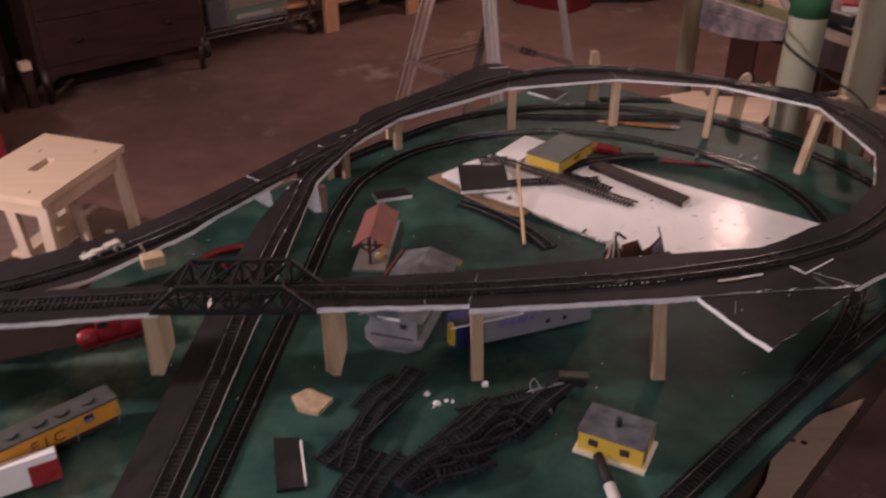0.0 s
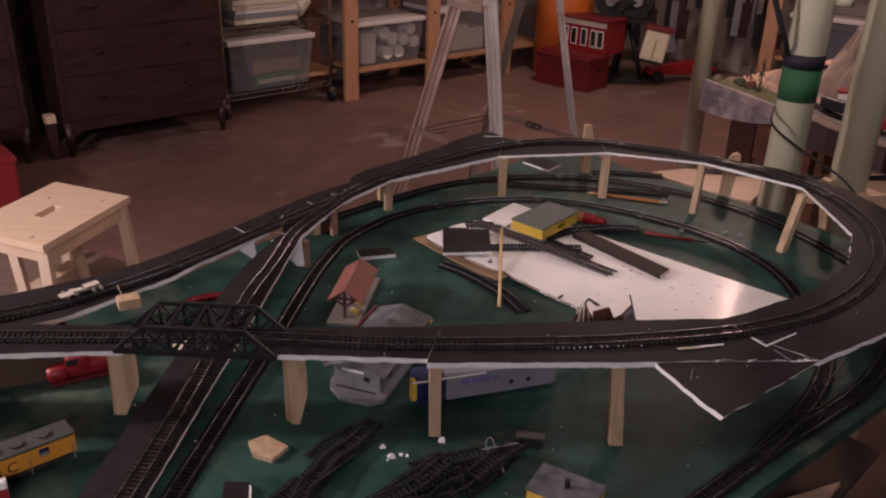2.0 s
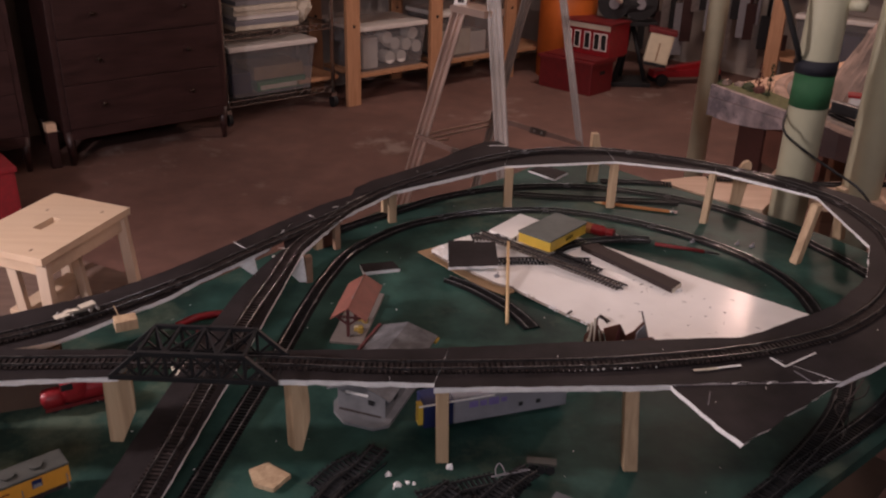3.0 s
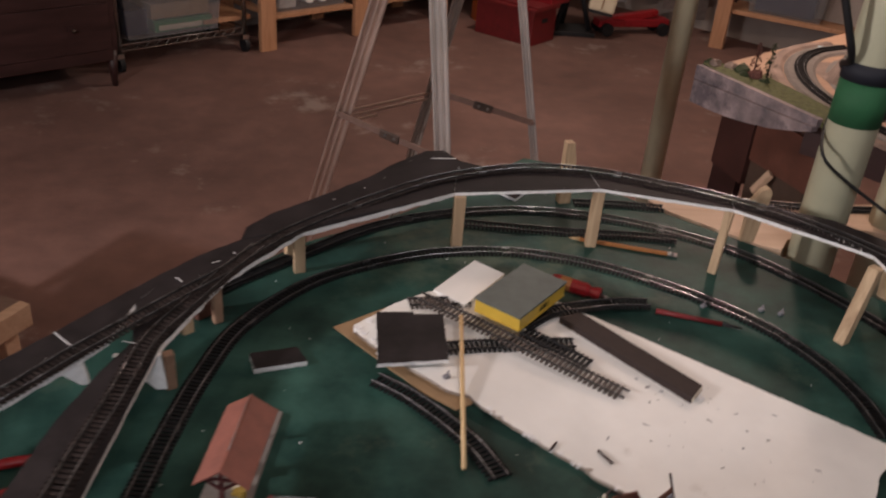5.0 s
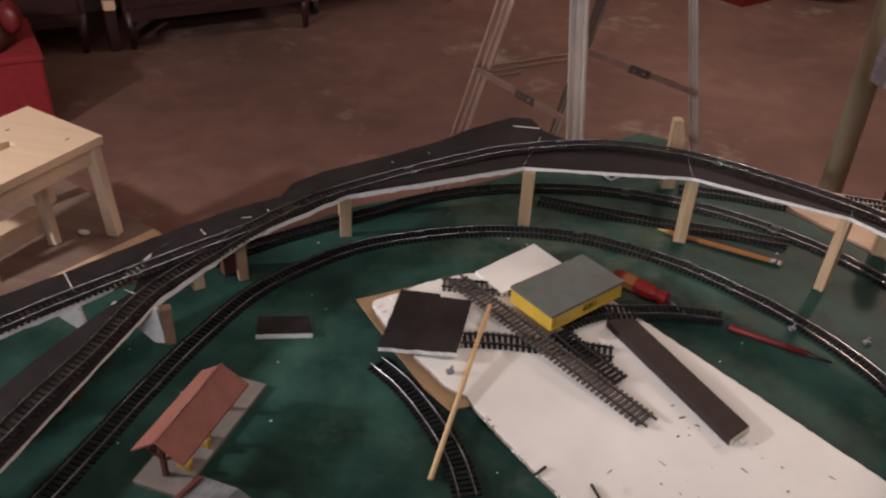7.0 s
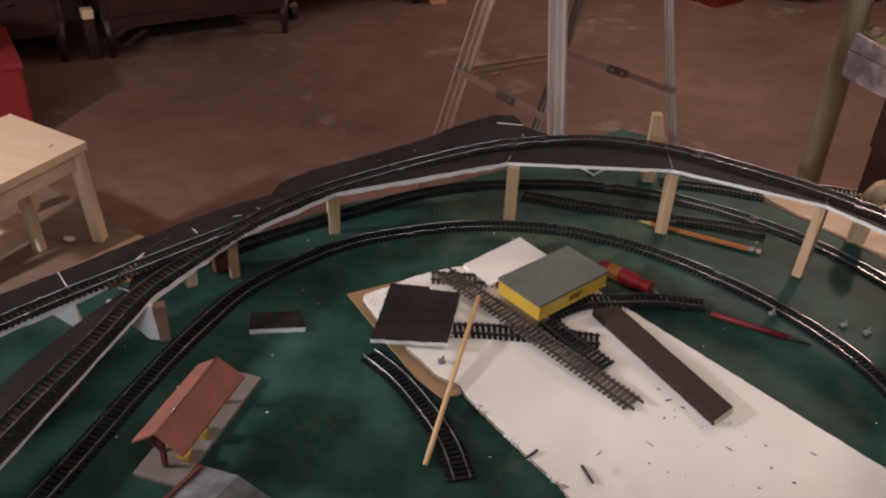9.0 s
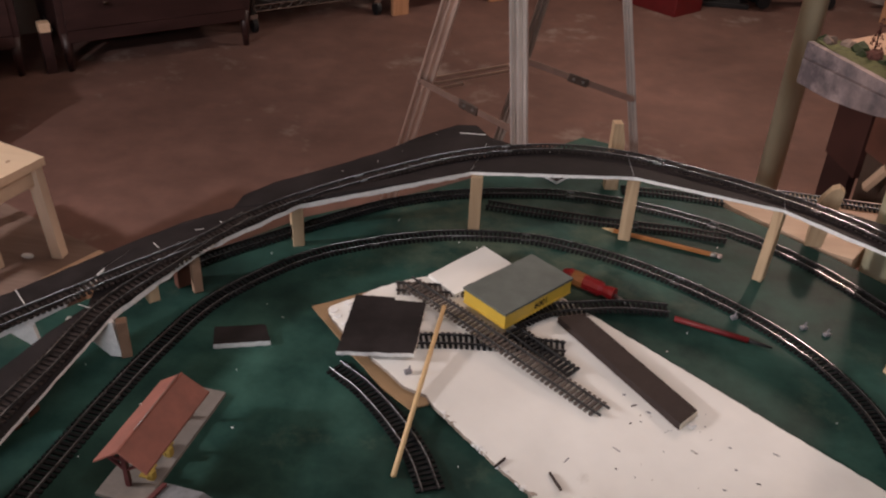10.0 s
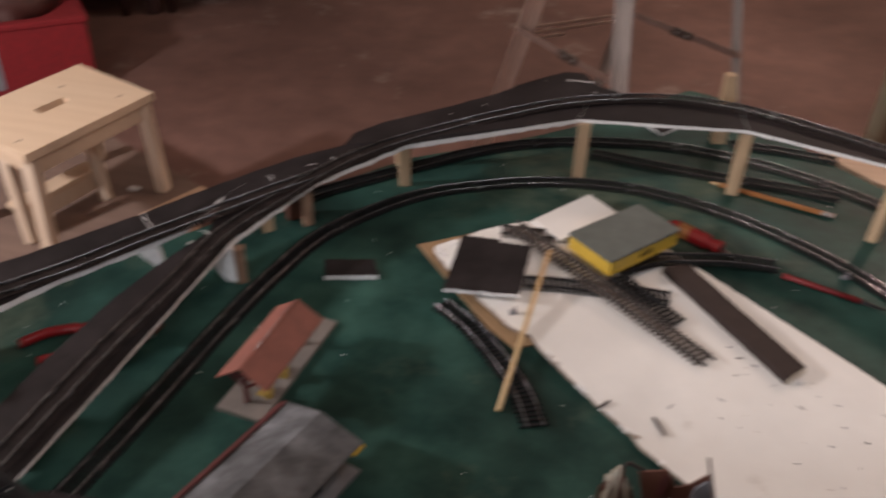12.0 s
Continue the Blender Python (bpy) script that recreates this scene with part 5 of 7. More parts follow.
for u0, u1, v0, z0, a in ((-0.004, 0.016, -0.009, 0.0075, 5), (0.012, 0.03, -0.003, 0.008, -8), (0.034, 0.056, -0.006, 0.0085, 7)):
    part("white_plate", boxed((u0, v0, z0), (u1, v0 + 0.011, z0 + 0.0015), mw @ pose(0, 0, 0, a, 0, a)), PAPER, wc, "chipped white plate")
for u in (0.006, 0.02, 0.044, 0.055):
    part("axle", rod(bmesh.new(), mw @ Vector((u, -0.012, 0.0055)), mw @ Vector((u, 0.012, 0.0055)), 0.0022, n=12), STEEL, wc, "silver wheel set")

# plywood chip, white foam crumbs
chip = thing("plywood_chip", (-0.16, 0.82, TABLE), "square plywood chip lying on the green table", "wood chip")
part("chip", prism(bmesh.new(), ragged([(-0.186, 0.838), (-0.166, 0.852), (-0.135, 0.832), (-0.150, 0.806), (-0.175, 0.815)], 0.008, 0.0008, 9), TABLE, TABLE + 0.006), POSTWOOD, chip)
rnd = random.Random(3)
for x, y, s in ((0.052, 0.864, 0.0075), (-0.021, 0.846, 0.0055), (-0.008, 0.829, 0.0065), (0.004, 0.833, 0.005), (0.011, 0.832, 0.004), (-0.012, 0.822, 0.003)):
    bm = bmesh.new()
    ring = [(s * rnd.uniform(0.5, 1.1) * math.cos(k * 1.26), s * rnd.uniform(0.35, 0.9) * math.sin(k * 1.26)) for k in range(5)]
    prism(bm, ring, 0, s * rnd.uniform(0.5, 0.9))
    for v in bm.verts:
        if v.co.z > 0:
            v.co = Vector((v.co.x * rnd.uniform(0.2, 0.9), v.co.y * rnd.uniform(0.2, 0.9), v.co.z * rnd.uniform(0.5, 1.2)))
    bm.transform(pose(x, y, TABLE, 0, 0, rnd.uniform(0, 180)))
    tagged(part("foam_crumb", bm, FOAM), "torn white foam crumb on the green table", "foam crumb", "foam crumbs")

# yellow shed with grey roof and chimney
ys = thing("yellow_model_shed", (0.2, 0.74, TABLE), "yellow model shed with grey roof and black chimney", "model building")
my = flat_frame((0.194, 0.75, TABLE), (0.085, -0.045))
part("base", boxed((-0.04, -0.029, 0), (0.043, 0.027, 0.0045), my, 0.0006), CREAM, ys, "cream base with torn edges")
part("body", boxed((-0.036, -0.024, 0.004), (0.038, 0.024, 0.03), my), YELLOW, ys, "yellow plastic walls")
part("roof", boxed((-0.038, -0.026, 0.03), (0.039, 0.026, 0.0332), my, 0.0008), SLATE, ys, "flat grey roof")
part("chimney", rod(bmesh.new(), my @ Vector((0.002, 0.0, 0.033)), my @ Vector((0.002, 0.0, 0.043)), 0.0032, n=12), INK, ys, "black chimney pipe")
for u in (-0.024, 0.012):
    part("window", boxed((u, -0.0246, 0.014), (u + 0.011, -0.0238, 0.023), my), BROWNBAR, ys, "small dark window")
part("door", boxed((0.0378, -0.016, 0.004), (0.0386, -0.007, 0.024), my), REDROOF, ys, "reddish door")

# heap of spare track sections in front
rnd = random.Random(21)
heap = [((-0.125, 0.62), (-0.075, 0.75), 0.0), ((-0.095, 0.61), (-0.04, 0.74), 0.003)]
# two bundles with bare table between them: (ends of the middle line, reach to its sides, direction, count)
for (x0, y0), (x1, y1), lo, hi, way, count in (((-0.118, 0.735), (-0.058, 0.868), -0.012, 0.012, 60, 8), ((-0.02, 0.70), (0.12, 0.85), -0.032, 0.016, 37, 20)):
    d = Vector((x1 - x0, y1 - y0)).normalized()
    for k in range(count):
        u, v = rnd.uniform(0, 1), rnd.uniform(lo, hi)
        cx, cy = x0 + (x1 - x0) * u - d.y * v, y0 + (y1 - y0) * u + d.x * v
        a, half = radians(rnd.gauss(way, 9)), rnd.uniform(0.025, 0.055)
        heap.append(((cx - half * math.cos(a), cy - half * math.sin(a)), (cx + half * math.cos(a), cy + half * math.sin(a)), 0.001 + 0.0009 * k))
for a, b, h in heap:
    a, b = Vector((*a, 0)), Vector((*b, 0))
    n = Vector((-(b - a).y, (b - a).x, 0)).normalized()
    mid = a.lerp(b, 0.5) + n * rnd.uniform(-0.009, 0.009)
    zz = Z + h
    lay_track([(a.x, a.y, zz + rnd.uniform(-0.4, 0.4) * h), (mid.x, mid.y, zz + 0.001), (b.x, b.y, zz + rnd.uniform(-0.4, 0.6) * h)], "spare black model track section in an untidy heap on the table", "spare track heap", section=0.5, tie=TIEHEAP, rail=RAILHEAP, joiners=False)
for x, y, a, l in ((-0.06, 0.803, 60, 0.14), (0.09, 0.80, 12, 0.05), (0.125, 0.84, 50, 0.05)):
    m = pose(x, y, TABLE + 0.01, 0, 6, a)
    w = thing("loose_rail", (x, y, TABLE), "thin loose metal rail lying on spare track", "rail", "loose rails")
    part("rail", boxed((-l / 2, -0.0008, -0.0012), (l / 2, 0.0008, 0.0012), m), RAIL, w)
for x, y, a in ((0.163, 0.868, -5),):
    bg = thing("model_bogie", (x, y, TABLE), "small loose model bogie with black wheels", "model bogie")
    mm = flat_frame((x, y, TABLE), (math.cos(radians(a)), math.sin(radians(a))))
    part("frame", boxed((-0.018, -0.006, 0.011), (0.018, 0.006, 0.0135), mm), CARROOF, bg)
    for u in (-0.011, 0, 0.011):
        bm = bmesh.new()
        for v in (-0.0075, 0.0075):
            rod(bm, mm @ Vector((u, v - 0.0013, 0.0055)), mm @ Vector((u, v + 0.0013, 0.0055)), 0.0055, n=12)
        part("wheelset", bm, BLACKPLASTIC, bg)
wire = thing("wire_tangle", (0.13, 0.835, TABLE), "thin tangled pale wire by the spare track", "wire")
rnd = random.Random(5)
pts = [(0.10 + 0.05 * rnd.random(), 0.80 + 0.06 * rnd.random(), TABLE + 0.004 + 0.015 * rnd.random()) for _ in range(9)]
part("strand", tube(bmesh.new(), smooth_path(pts, 0.004), 0.0007, 5), PALEGREY, wire)
mk = thing("marker_pen", (0.175, 0.68, TABLE), "black marker pen with a white end on the table", "pen")
part("barrel", rod(bmesh.new(), (0.172, 0.73, TABLE + 0.006), (0.177, 0.685, TABLE + 0.006), 0.006, n=14), INK, mk, smooth=True)
part("cap", rod(bmesh.new(), (0.177, 0.685, TABLE + 0.006), (0.182, 0.63, TABLE + 0.006), 0.0066, n=14), WHITEPAINT, mk, "white pen end", smooth=True)

# broken model structure of twigs and card by the white board
wr = thing("broken_model_trestle", (0.30, 1.14, TABLE), "broken brown, cream and grey model trestle by the board", "model wreck")
part("brown_panel", cut_board([(0.236, TABLE), (0.275, TABLE), (0.266, 0.779), (0.256, 0.800), (0.248, 0.797), (0.238, 0.783)], 1.114, (0.002, 0.0022)), BROWNBOARD, wr, "torn dark brown panel")
for k, (xa, ya, xb, zb) in enumerate(((0.241, 1.110, 0.2435, 0.795), (0.246, 1.1085, 0.248, 0.804), (0.2515, 1.1075, 0.2515, 0.811), (0.258, 1.107, 0.2545, 0.808), (0.266, 1.1085, 0.2575, 0.797), (0.274, 1.1105, 0.2635, 0.785))):
    mid = Vector(((xa + xb) / 2 + 0.0015 * (-1) ** k, ya + 0.004, (TABLE + zb) / 2 + 0.004))
    bm = beam(bmesh.new(), (xa, ya, TABLE + 0.0005), mid, 0.0029, 0.0021, (0, 1, 0))
    beam(bm, mid, (xb, ya + 0.007, zb), 0.0027, 0.002, (0, 1, 0))
    part("stave", bm, BROWNBOARD if k == 3 else PAPER, wr, "cream card stave" if k != 3 else "")
part("hooked_stick", beam(beam(bmesh.new(), (0.2535, 1.116, 0.806), (0.2585, 1.12, 0.812), 0.002, 0.0022), (0.2585, 1.12, 0.812), (0.2725, 1.129, 0.797), 0.0022, 0.0028), BROWNBAR, wr)
part("brown_panel", cut_board([(0.281, TABLE), (0.336, TABLE), (0.341, 0.757), (0.3275, 0.792), (0.315, 0.7745), (0.304, 0.767), (0.2945, 0.786), (0.2705, 0.777)], 1.145, (0.001, 0.0022)), BROWNBOARD, wr, "torn dark brown panel")
part("torn_patch", cut_board([(0.289, 0.752), (0.296, 0.754), (0.2965, 0.778), (0.293, 0.7835)], 1.1442, (0, 0.0006)), MAROON, wr)
part("pale_panel", cut_board([(0.3175, 0.7515), (0.3405, 0.7555), (0.3285, 0.7885), (0.319, 0.7745)], 1.1415, (0.001, 0.002)), PALEGREY, wr, "pale grey card panel")
part("pole", rod(bmesh.new(), (0.3455, 1.147, TABLE + 0.004), (0.325, 1.15, 0.806), 0.0012, n=6), BROWNBAR, wr)
bm = bmesh.new()
bm.faces.new([bm.verts.new(p) for p in ((0.284, 1.118, TABLE + 0.001), (0.300, 1.131, 0.766), (0.341, 1.134, 0.773), (0.346, 1.128, 0.770), (0.333, 1.119, 0.752))])
bmesh.ops.solidify(bm, geom=list(bm.faces), thickness=0.0018)
part("brown_flap", bm, REDBROWN, wr, "dark brown hanging flap")
part("pale_strut", beam(bmesh.new(), (0.2835, 1.1165, TABLE + 0.003), (0.299, 1.1295, 0.768), 0.0026, 0.0034), PAPER, wr, "pale card strut")
part("foot", boxed((0, 0, 0), (0.075, 0.026, 0.009), pose(0.272, 1.098, TABLE + 0.0048, 0, 0, 18), 0.001), BLACKPLASTIC, wr)
part("stub", boxed((0, 0, 0), (0.008, 0.006, 0.012), pose(0.345, 1.14, TABLE + 0.0048, 0, 0, 30), 0.0006), FOAM, wr, "white stub")
for x, y, a, l in ((0.2335, 1.2555, 55, 0.016), (0.2895, 1.2415, -60, 0.024)):
    t_ = thing("twig", (x, y, WB), "small dark broken stick on the white board", "stick", "broken sticks")
    bm = beam(bmesh.new(), (x - l / 2 * math.cos(radians(a)), y - l / 2 * math.sin(radians(a)), WB + 0.002), (x + l / 2 * math.cos(radians(a)), y + l / 2 * math.sin(radians(a)), WB + 0.0025), 0.002, 0.0024)
    part("stick", bm, BROWNBAR, t_)
for x, y in ((0.503, 1.572), (0.589, 1.569), (0.118, 1.366), (0.615, 1.56)):
    e = thing("small_screw", (x, y, TABLE), "tiny metal and white fitting lying on the table", "fitting", "loose fittings")
    hh = board_top(x) if x < 0.2 else TABLE
    bm = boxed((-0.004, -0.003, 0), (0.004, 0.003, 0.004), pose(x, y, hh, 0, 0, 30), 0.0005)
    rod(bm, (x, y, hh + 0.003), (x + 0.002, y + 0.002, hh + 0.009), 0.0012, n=6)
    part("fitting", bm, PALEGREY, e)

# ---- low platform with a step stool, behind the table ----
plat = thing("low_platform", (-1.15, 2.1, 0), "low brown wooden platform with a pale wood front rail", "platform")
pm = flat_frame((-0.80, 2.262, 0), (-0.165, -0.36))
part("top", boxed((0, -0.62, 0.218), (0.95, -0.018, 0.23), pm), DUSTYPLY, plat, "dull brown plywood top")
part("front_rail", boxed((0, -0.018, 0.175), (0.95, 0.012, 0.2325), pm, 0.002), PLY, plat, "pale wooden front rail")
for u in (0.02, 0.9):
    for v in (-0.03, -0.6):
        part("leg", boxed((u - 0.0, v - 0.03, 0), (u + 0.04, v + 0.01, 0.2178), pm, 0.002), PLY, plat)
shoe = thing("white_rag", (-1.02, 2.21, 0.23), "small white rag lying on the platform", "rag")
bm = bmesh.new()
bmesh.ops.create_icosphere(bm, subdivisions=2, radius=0.02, matrix=pose(-0.962, 2.2, 0.236) @ Matrix.Diagonal((0.8, 0.45, 0.3, 1)))
part("cloth", bm, WHITEPAINT, shoe, smooth=True)

stool = thing("step_stool", (-1.05, 2.1, 0.23), "pale birch step stool with a hand slot in its top", "stool")
c0 = Vector((-0.884, 2.232, 0.486))
uy, ux = Vector((-0.2437, -0.9698, 0)), Vector((-0.9431, 0.3326, 0))
ms = Matrix(((uy.x, ux.x, 0, c0.x), (uy.y, ux.y, 0, c0.y), (0, 0, 1, 0), (0, 0, 0, 1)))
SL, SW, S1Z, S0Z = 0.361, 0.27, 0.492, 0.2302


def sbox(lo, hi, bevel=0.0):
    bm = boxed(lo, hi, ms, bevel)
    bmesh.ops.recalc_face_normals(bm, faces=list(bm.faces))
    return bm


# the top board with its slot, in four pieces round the hole joined into one mesh
bm = bmesh.new()
s0, s1, q0, q1 = 0.142, 0.222, 0.124, 0.154
for lo, hi in (((0, 0, S1Z - 0.02), (s0, SW, S1Z)), ((s1, 0, S1Z - 0.02), (SL, SW, S1Z)), ((s0, 0, S1Z - 0.02), (s1, q0, S1Z)), ((s0, q1, S1Z - 0.02), (s1, SW, S1Z))):
    box(bm, lo, hi, ms)
bmesh.ops.remove_doubles(bm, verts=list(bm.verts), dist=1e-5)
bmesh.ops.recalc_face_normals(bm, faces=list(bm.faces))
part("top", bm, BIRCH, stool, "pale birch top with an oval slot and small knots")
for x, y in ((0.06, 0.05), (0.33, 0.06), (0.11, 0.2)):
    part("knot", prism(bmesh.new(), [tuple((ms @ Vector((x + 0.007 * math.cos(k), y + 0.004 * math.sin(k), 0)))[:2]) for k in (0, 1, 2, 3, 4, 5)], S1Z - 0.001, S1Z + 0.0006), PLYDULL, stool)
part("apron", sbox((0.03, 0.012, S1Z - 0.062), (SL - 0.03, 0.03, S1Z - 0.02)), BIRCH, stool)
part("apron", sbox((0.03, SW - 0.03, S1Z - 0.062), (SL - 0.03, SW - 0.012, S1Z - 0.02)), BIRCH, stool)
part("apron", sbox((0.012, 0.03, S1Z - 0.055), (0.03, SW - 0.03, S1Z - 0.02)), BIRCH, stool)
part("apron", sbox((SL - 0.03, 0.03, S1Z - 0.055), (SL - 0.012, SW - 0.03, S1Z - 0.02)), BIRCH, stool)
for u, v, du, dv in ((0.022, 0.02, -0.012, -0.012), (SL - 0.022, 0.02, 0.012, -0.012), (0.022, SW - 0.02, -0.012, 0.012), (SL - 0.022, SW - 0.02, 0.012, 0.012)):
    bm = beam(bmesh.new(), ms @ Vector((u + du, v + dv, S0Z)), ms @ Vector((u, v, S1Z - 0.02)), 0.028, 0.028, (0, 1, 0), 0.002)
    part("leg", bm, BIRCHSHADE, stool)
part("step", sbox((0.112, 0.115, 0.294), (SL - 0.02, 0.165, 0.309), 0.003), BIRCH, stool, "orange-tinted lower step")
part("step_apron", sbox((0.115, 0.118, 0.255), (SL - 0.024, 0.134, 0.2938)), BIRCHSHADE, stool)
for u, v in ((0.112, 0.125), (SL - 0.03, 0.125)):
    part("step_leg", beam(bmesh.new(), ms @ Vector((u + 0.012, v - 0.03, S0Z)), ms @ Vector((u, v + 0.012, S1Z - 0.03)), 0.024, 0.022, (0, 1, 0), 0.002), BIRCHSHADE, stool)


# ---- aluminium step ladder behind the table ----
lad = thing("step_ladder", (0.15, 2.7, 0), "aluminium step ladder standing open on the floor", "ladder")


def leg_line(p, q):
    """A rail through two points, from the floor to the ladder's head."""
    p, q = Vector(p), Vector(q)
    d = (q - p) / (q.z - p.z)
    return p - d * p.z, p + d * (1.72 - p.z)


def ribbed_rail(a, b, w):
    """An extruded rail: a web with three raised ribs on its face, in one closed profile."""
    prof = [(-0.5, 0.1), (-0.5, -0.38), (-0.32, -0.38), (-0.29, -0.14), (-0.1, -0.14), (-0.09, -0.3), (0.09, -0.3), (0.1, -0.14), (0.29, -0.14), (0.32, -0.38), (0.5, -0.38), (0.5, 0.1)]
    bm = bmesh.new()
    lo = [bm.verts.new(a + Vector((x * w, y * w, 0))) for x, y in prof]
    hi = [bm.verts.new(b + Vector((x * w, y * w, 0))) for x, y in prof]
    k = len(prof)
    for i in range(k):
        bm.faces.new((lo[i], lo[(i + 1) % k], hi[(i + 1) % k], hi[i]))
    bm.faces.new(list(reversed(lo)))
    bm.faces.new(hi)
    bmesh.ops.recalc_face_normals(bm, faces=list(bm.faces))
    upright = [e for e in bm.edges if abs((e.verts[0].co - e.verts[1].co).z) > 0.5]
    bmesh.ops.bevel(bm, geom=upright, offset=w * 0.075, segments=3, profile=0.5, affect="EDGES")
    return bm


L0, L1 = leg_line((-0.168, 2.72, 0.3), (0.02, 2.66, 1.0))
M0, M1 = leg_line((0.192, 2.48, 0.3), (0.121, 2.55, 1.0))
N0, N1 = leg_line((0.08, 2.9, 0.3), (0.23, 2.88, 1.0))
Q0, Q1 = leg_line((0.487, 2.91, 0.3), (0.348, 2.915, 1.0))
# each rail takes the lit, plain or shaded copy by how light falls
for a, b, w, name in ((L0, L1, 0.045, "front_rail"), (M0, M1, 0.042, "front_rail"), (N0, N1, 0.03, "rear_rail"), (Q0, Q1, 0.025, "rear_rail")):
    part(name, ribbed_rail(a, b, w), ALULIT if a is M0 or a is Q0 else (ALUSHADE if a is N0 else ALU), lad)
    part("foot", boxed((a.x - 0.03, a.y - 0.035, 0), (a.x + 0.03, a.y + 0.035, 0.03), None, 0.006), BLACKPLASTIC, lad, "black rubber foot")
lerp = lambda a, b, z: a.lerp(b, z / 1.72)
for z in (1.0, 1.3, 1.58):
    part("step", beam(bmesh.new(), lerp(L0, L1, z), lerp(M0, M1, z), 0.08, 0.02), ALU, lad)
for dz, far in ((0.0, 1.0), (-0.017, 1.0), (-0.033, 0.4)):
    a, b = lerp(L0, L1, 0.587 + dz), lerp(N0, N1, 0.587 + dz)
    part("spreader", beam(bmesh.new(), a, a.lerp(b, far), 0.006, 0.007), ALU, lad)
for a, b in ((Vector((-0.105, 2.683, 0.587)), Vector((0.168, 2.515, 0.543))), (lerp(N0, N1, 0.601) + Vector((0, -0.018, 0)), lerp(Q0, Q1, 0.513) + Vector((0, -0.016, 0)))):
    brace = part("brace", beam(bmesh.new(), a, b, 0.004, 0.017, (0, 0, 1)), STEELDULL, lad, "flat dull brace with rivets")
    mid = a.lerp(b, 0.5)
    dd = (b - a).normalized()
    part("hinge_plate", beam(bmesh.new(), mid - dd * 0.029 + Vector((0, -0.004, 0)), mid + dd * 0.029 + Vector((0, -0.004, 0)), 0.006, 0.024, bevel=0.002), HINGE, lad, "dark hinge plate")
    for c in (mid - dd * 0.013, mid + dd * 0.014):
        part("rivet", rod(bmesh.new(), c + Vector((0, -0.007, 0)), c + Vector((0, -0.010, 0)), 0.004, n=10), STEEL, brace)
    for c in (a, b):
        part("bolt", rod(bmesh.new(), c + Vector((0, 0.002, 0)), c + Vector((0, -0.007, 0)), 0.006, n=10), STEELDULL, brace)
part("top_cap", boxed((0.0, 2.6, 1.72), (0.34, 2.9, 1.76), None, 0.008), BLACKPLASTIC, lad)
a, b = lerp(L0, L1, 0.99), lerp(L0, L1, 1.25)
part("warning_label", beam(bmesh.new(), a + Vector((-0.004, -0.021, 0)), b + Vector((-0.004, -0.021, 0)), 0.002, 0.036, (1, 0, 0)), WHITEPAINT, lad, "white warning label with small marks")
for z, w in ((1.02, 0.018), (1.05, 0.012), (1.075, 0.02), (1.10, 0.014)):
    c = lerp(L0, L1, z) + Vector((-0.004, -0.0225, 0))
    part("label_mark", boxed((c.x - w / 2, c.y - 0.001, c.z - 0.004), (c.x + w / 2, c.y, c.z + 0.006)), INK, lad)


# ---- furniture along the back wall ----
def wall_frame(x, y):
    return Matrix.Translation((x, y, 0)) @ ROOM


KNOB = mat("tarnished_brass_knob", (0.05, 0.032, 0.025), 0.4, 0.7, vary=0.3, scale=60, bump=0.0)


def dresser(x, y, length, depth, height, drawers, label):
    """A dark chest on tapered legs; x, y: its front left corner, as one faces it."""
    m = wall_frame(x, y)
    e = thing("dresser", (x, y, 0), label, "dresser", "dressers")
    part("carcass", boxed((0, 0.015, 0.16), (length, depth, height), m, 0.004), WALNUT, e)
    part("top", boxed((-0.015, -0.012, height), (length + 0.015, depth, height + 0.022), m, 0.005), WALNUT, e)
    h = (height - 0.2) / drawers
    for i in range(drawers):
        z = 0.18 + i * h
        dr = part("drawer", boxed((0.03, 0.006, z), (length - 0.03, 0.0149, z + h - 0.004), m, 0.002), WALNUT, e)
        for u in (0.2, length - 0.2):
            part("knob", rod(bmesh.new(), m @ Vector((u, 0.004, z + h / 2)), m @ Vector((u, -0.018, z + h / 2)), 0.005, 0.011, n=14), KNOB, dr, "dull metal knob", smooth=True)
            part("back_plate", rod(bmesh.new(), m @ Vector((u, 0.006, z + h / 2)), m @ Vector((u, 0.003, z + h / 2)), 0.022, n=18), WALNUT, dr)
    for u in (0.025, length - 0.025):
        for v in (0.03, depth - 0.03):
            part("leg", rod(bmesh.new(), m @ Vector((u, v, 0)), m @ Vector((u, v, 0.17)), 0.013, 0.027, n=12), WALNUT, e, smooth=True)
    part("apron", boxed((0.03, 0.0, 0.13), (length - 0.03, 0.0148, 0.1795), m), WALNUT, e)
    return e


dresser(-1.853, 3.885, 0.85, 0.48, 1.05, 4, "dark mahogany chest of drawers on tapered legs")
dresser(-2.62, 3.235, 0.86, 0.45, 1.2, 5, "dark mahogany bureau with small metal drawer knobs")
blk = thing("tan_wood_block", (-2.0, 3.86, 0.17), "small tan wooden block wedged between two dressers", "wood block")
m = wall_frame(-1.967, 3.9)
part("block", boxed((0.0, -0.06, 0.0), (0.045, -0.015, 0.18), m, 0.003), WALNUT, blk)
part("end", boxed((0.0, -0.062, 0.18), (0.047, -0.013, 0.22), m, 0.003), PLY, blk, "tan block end")

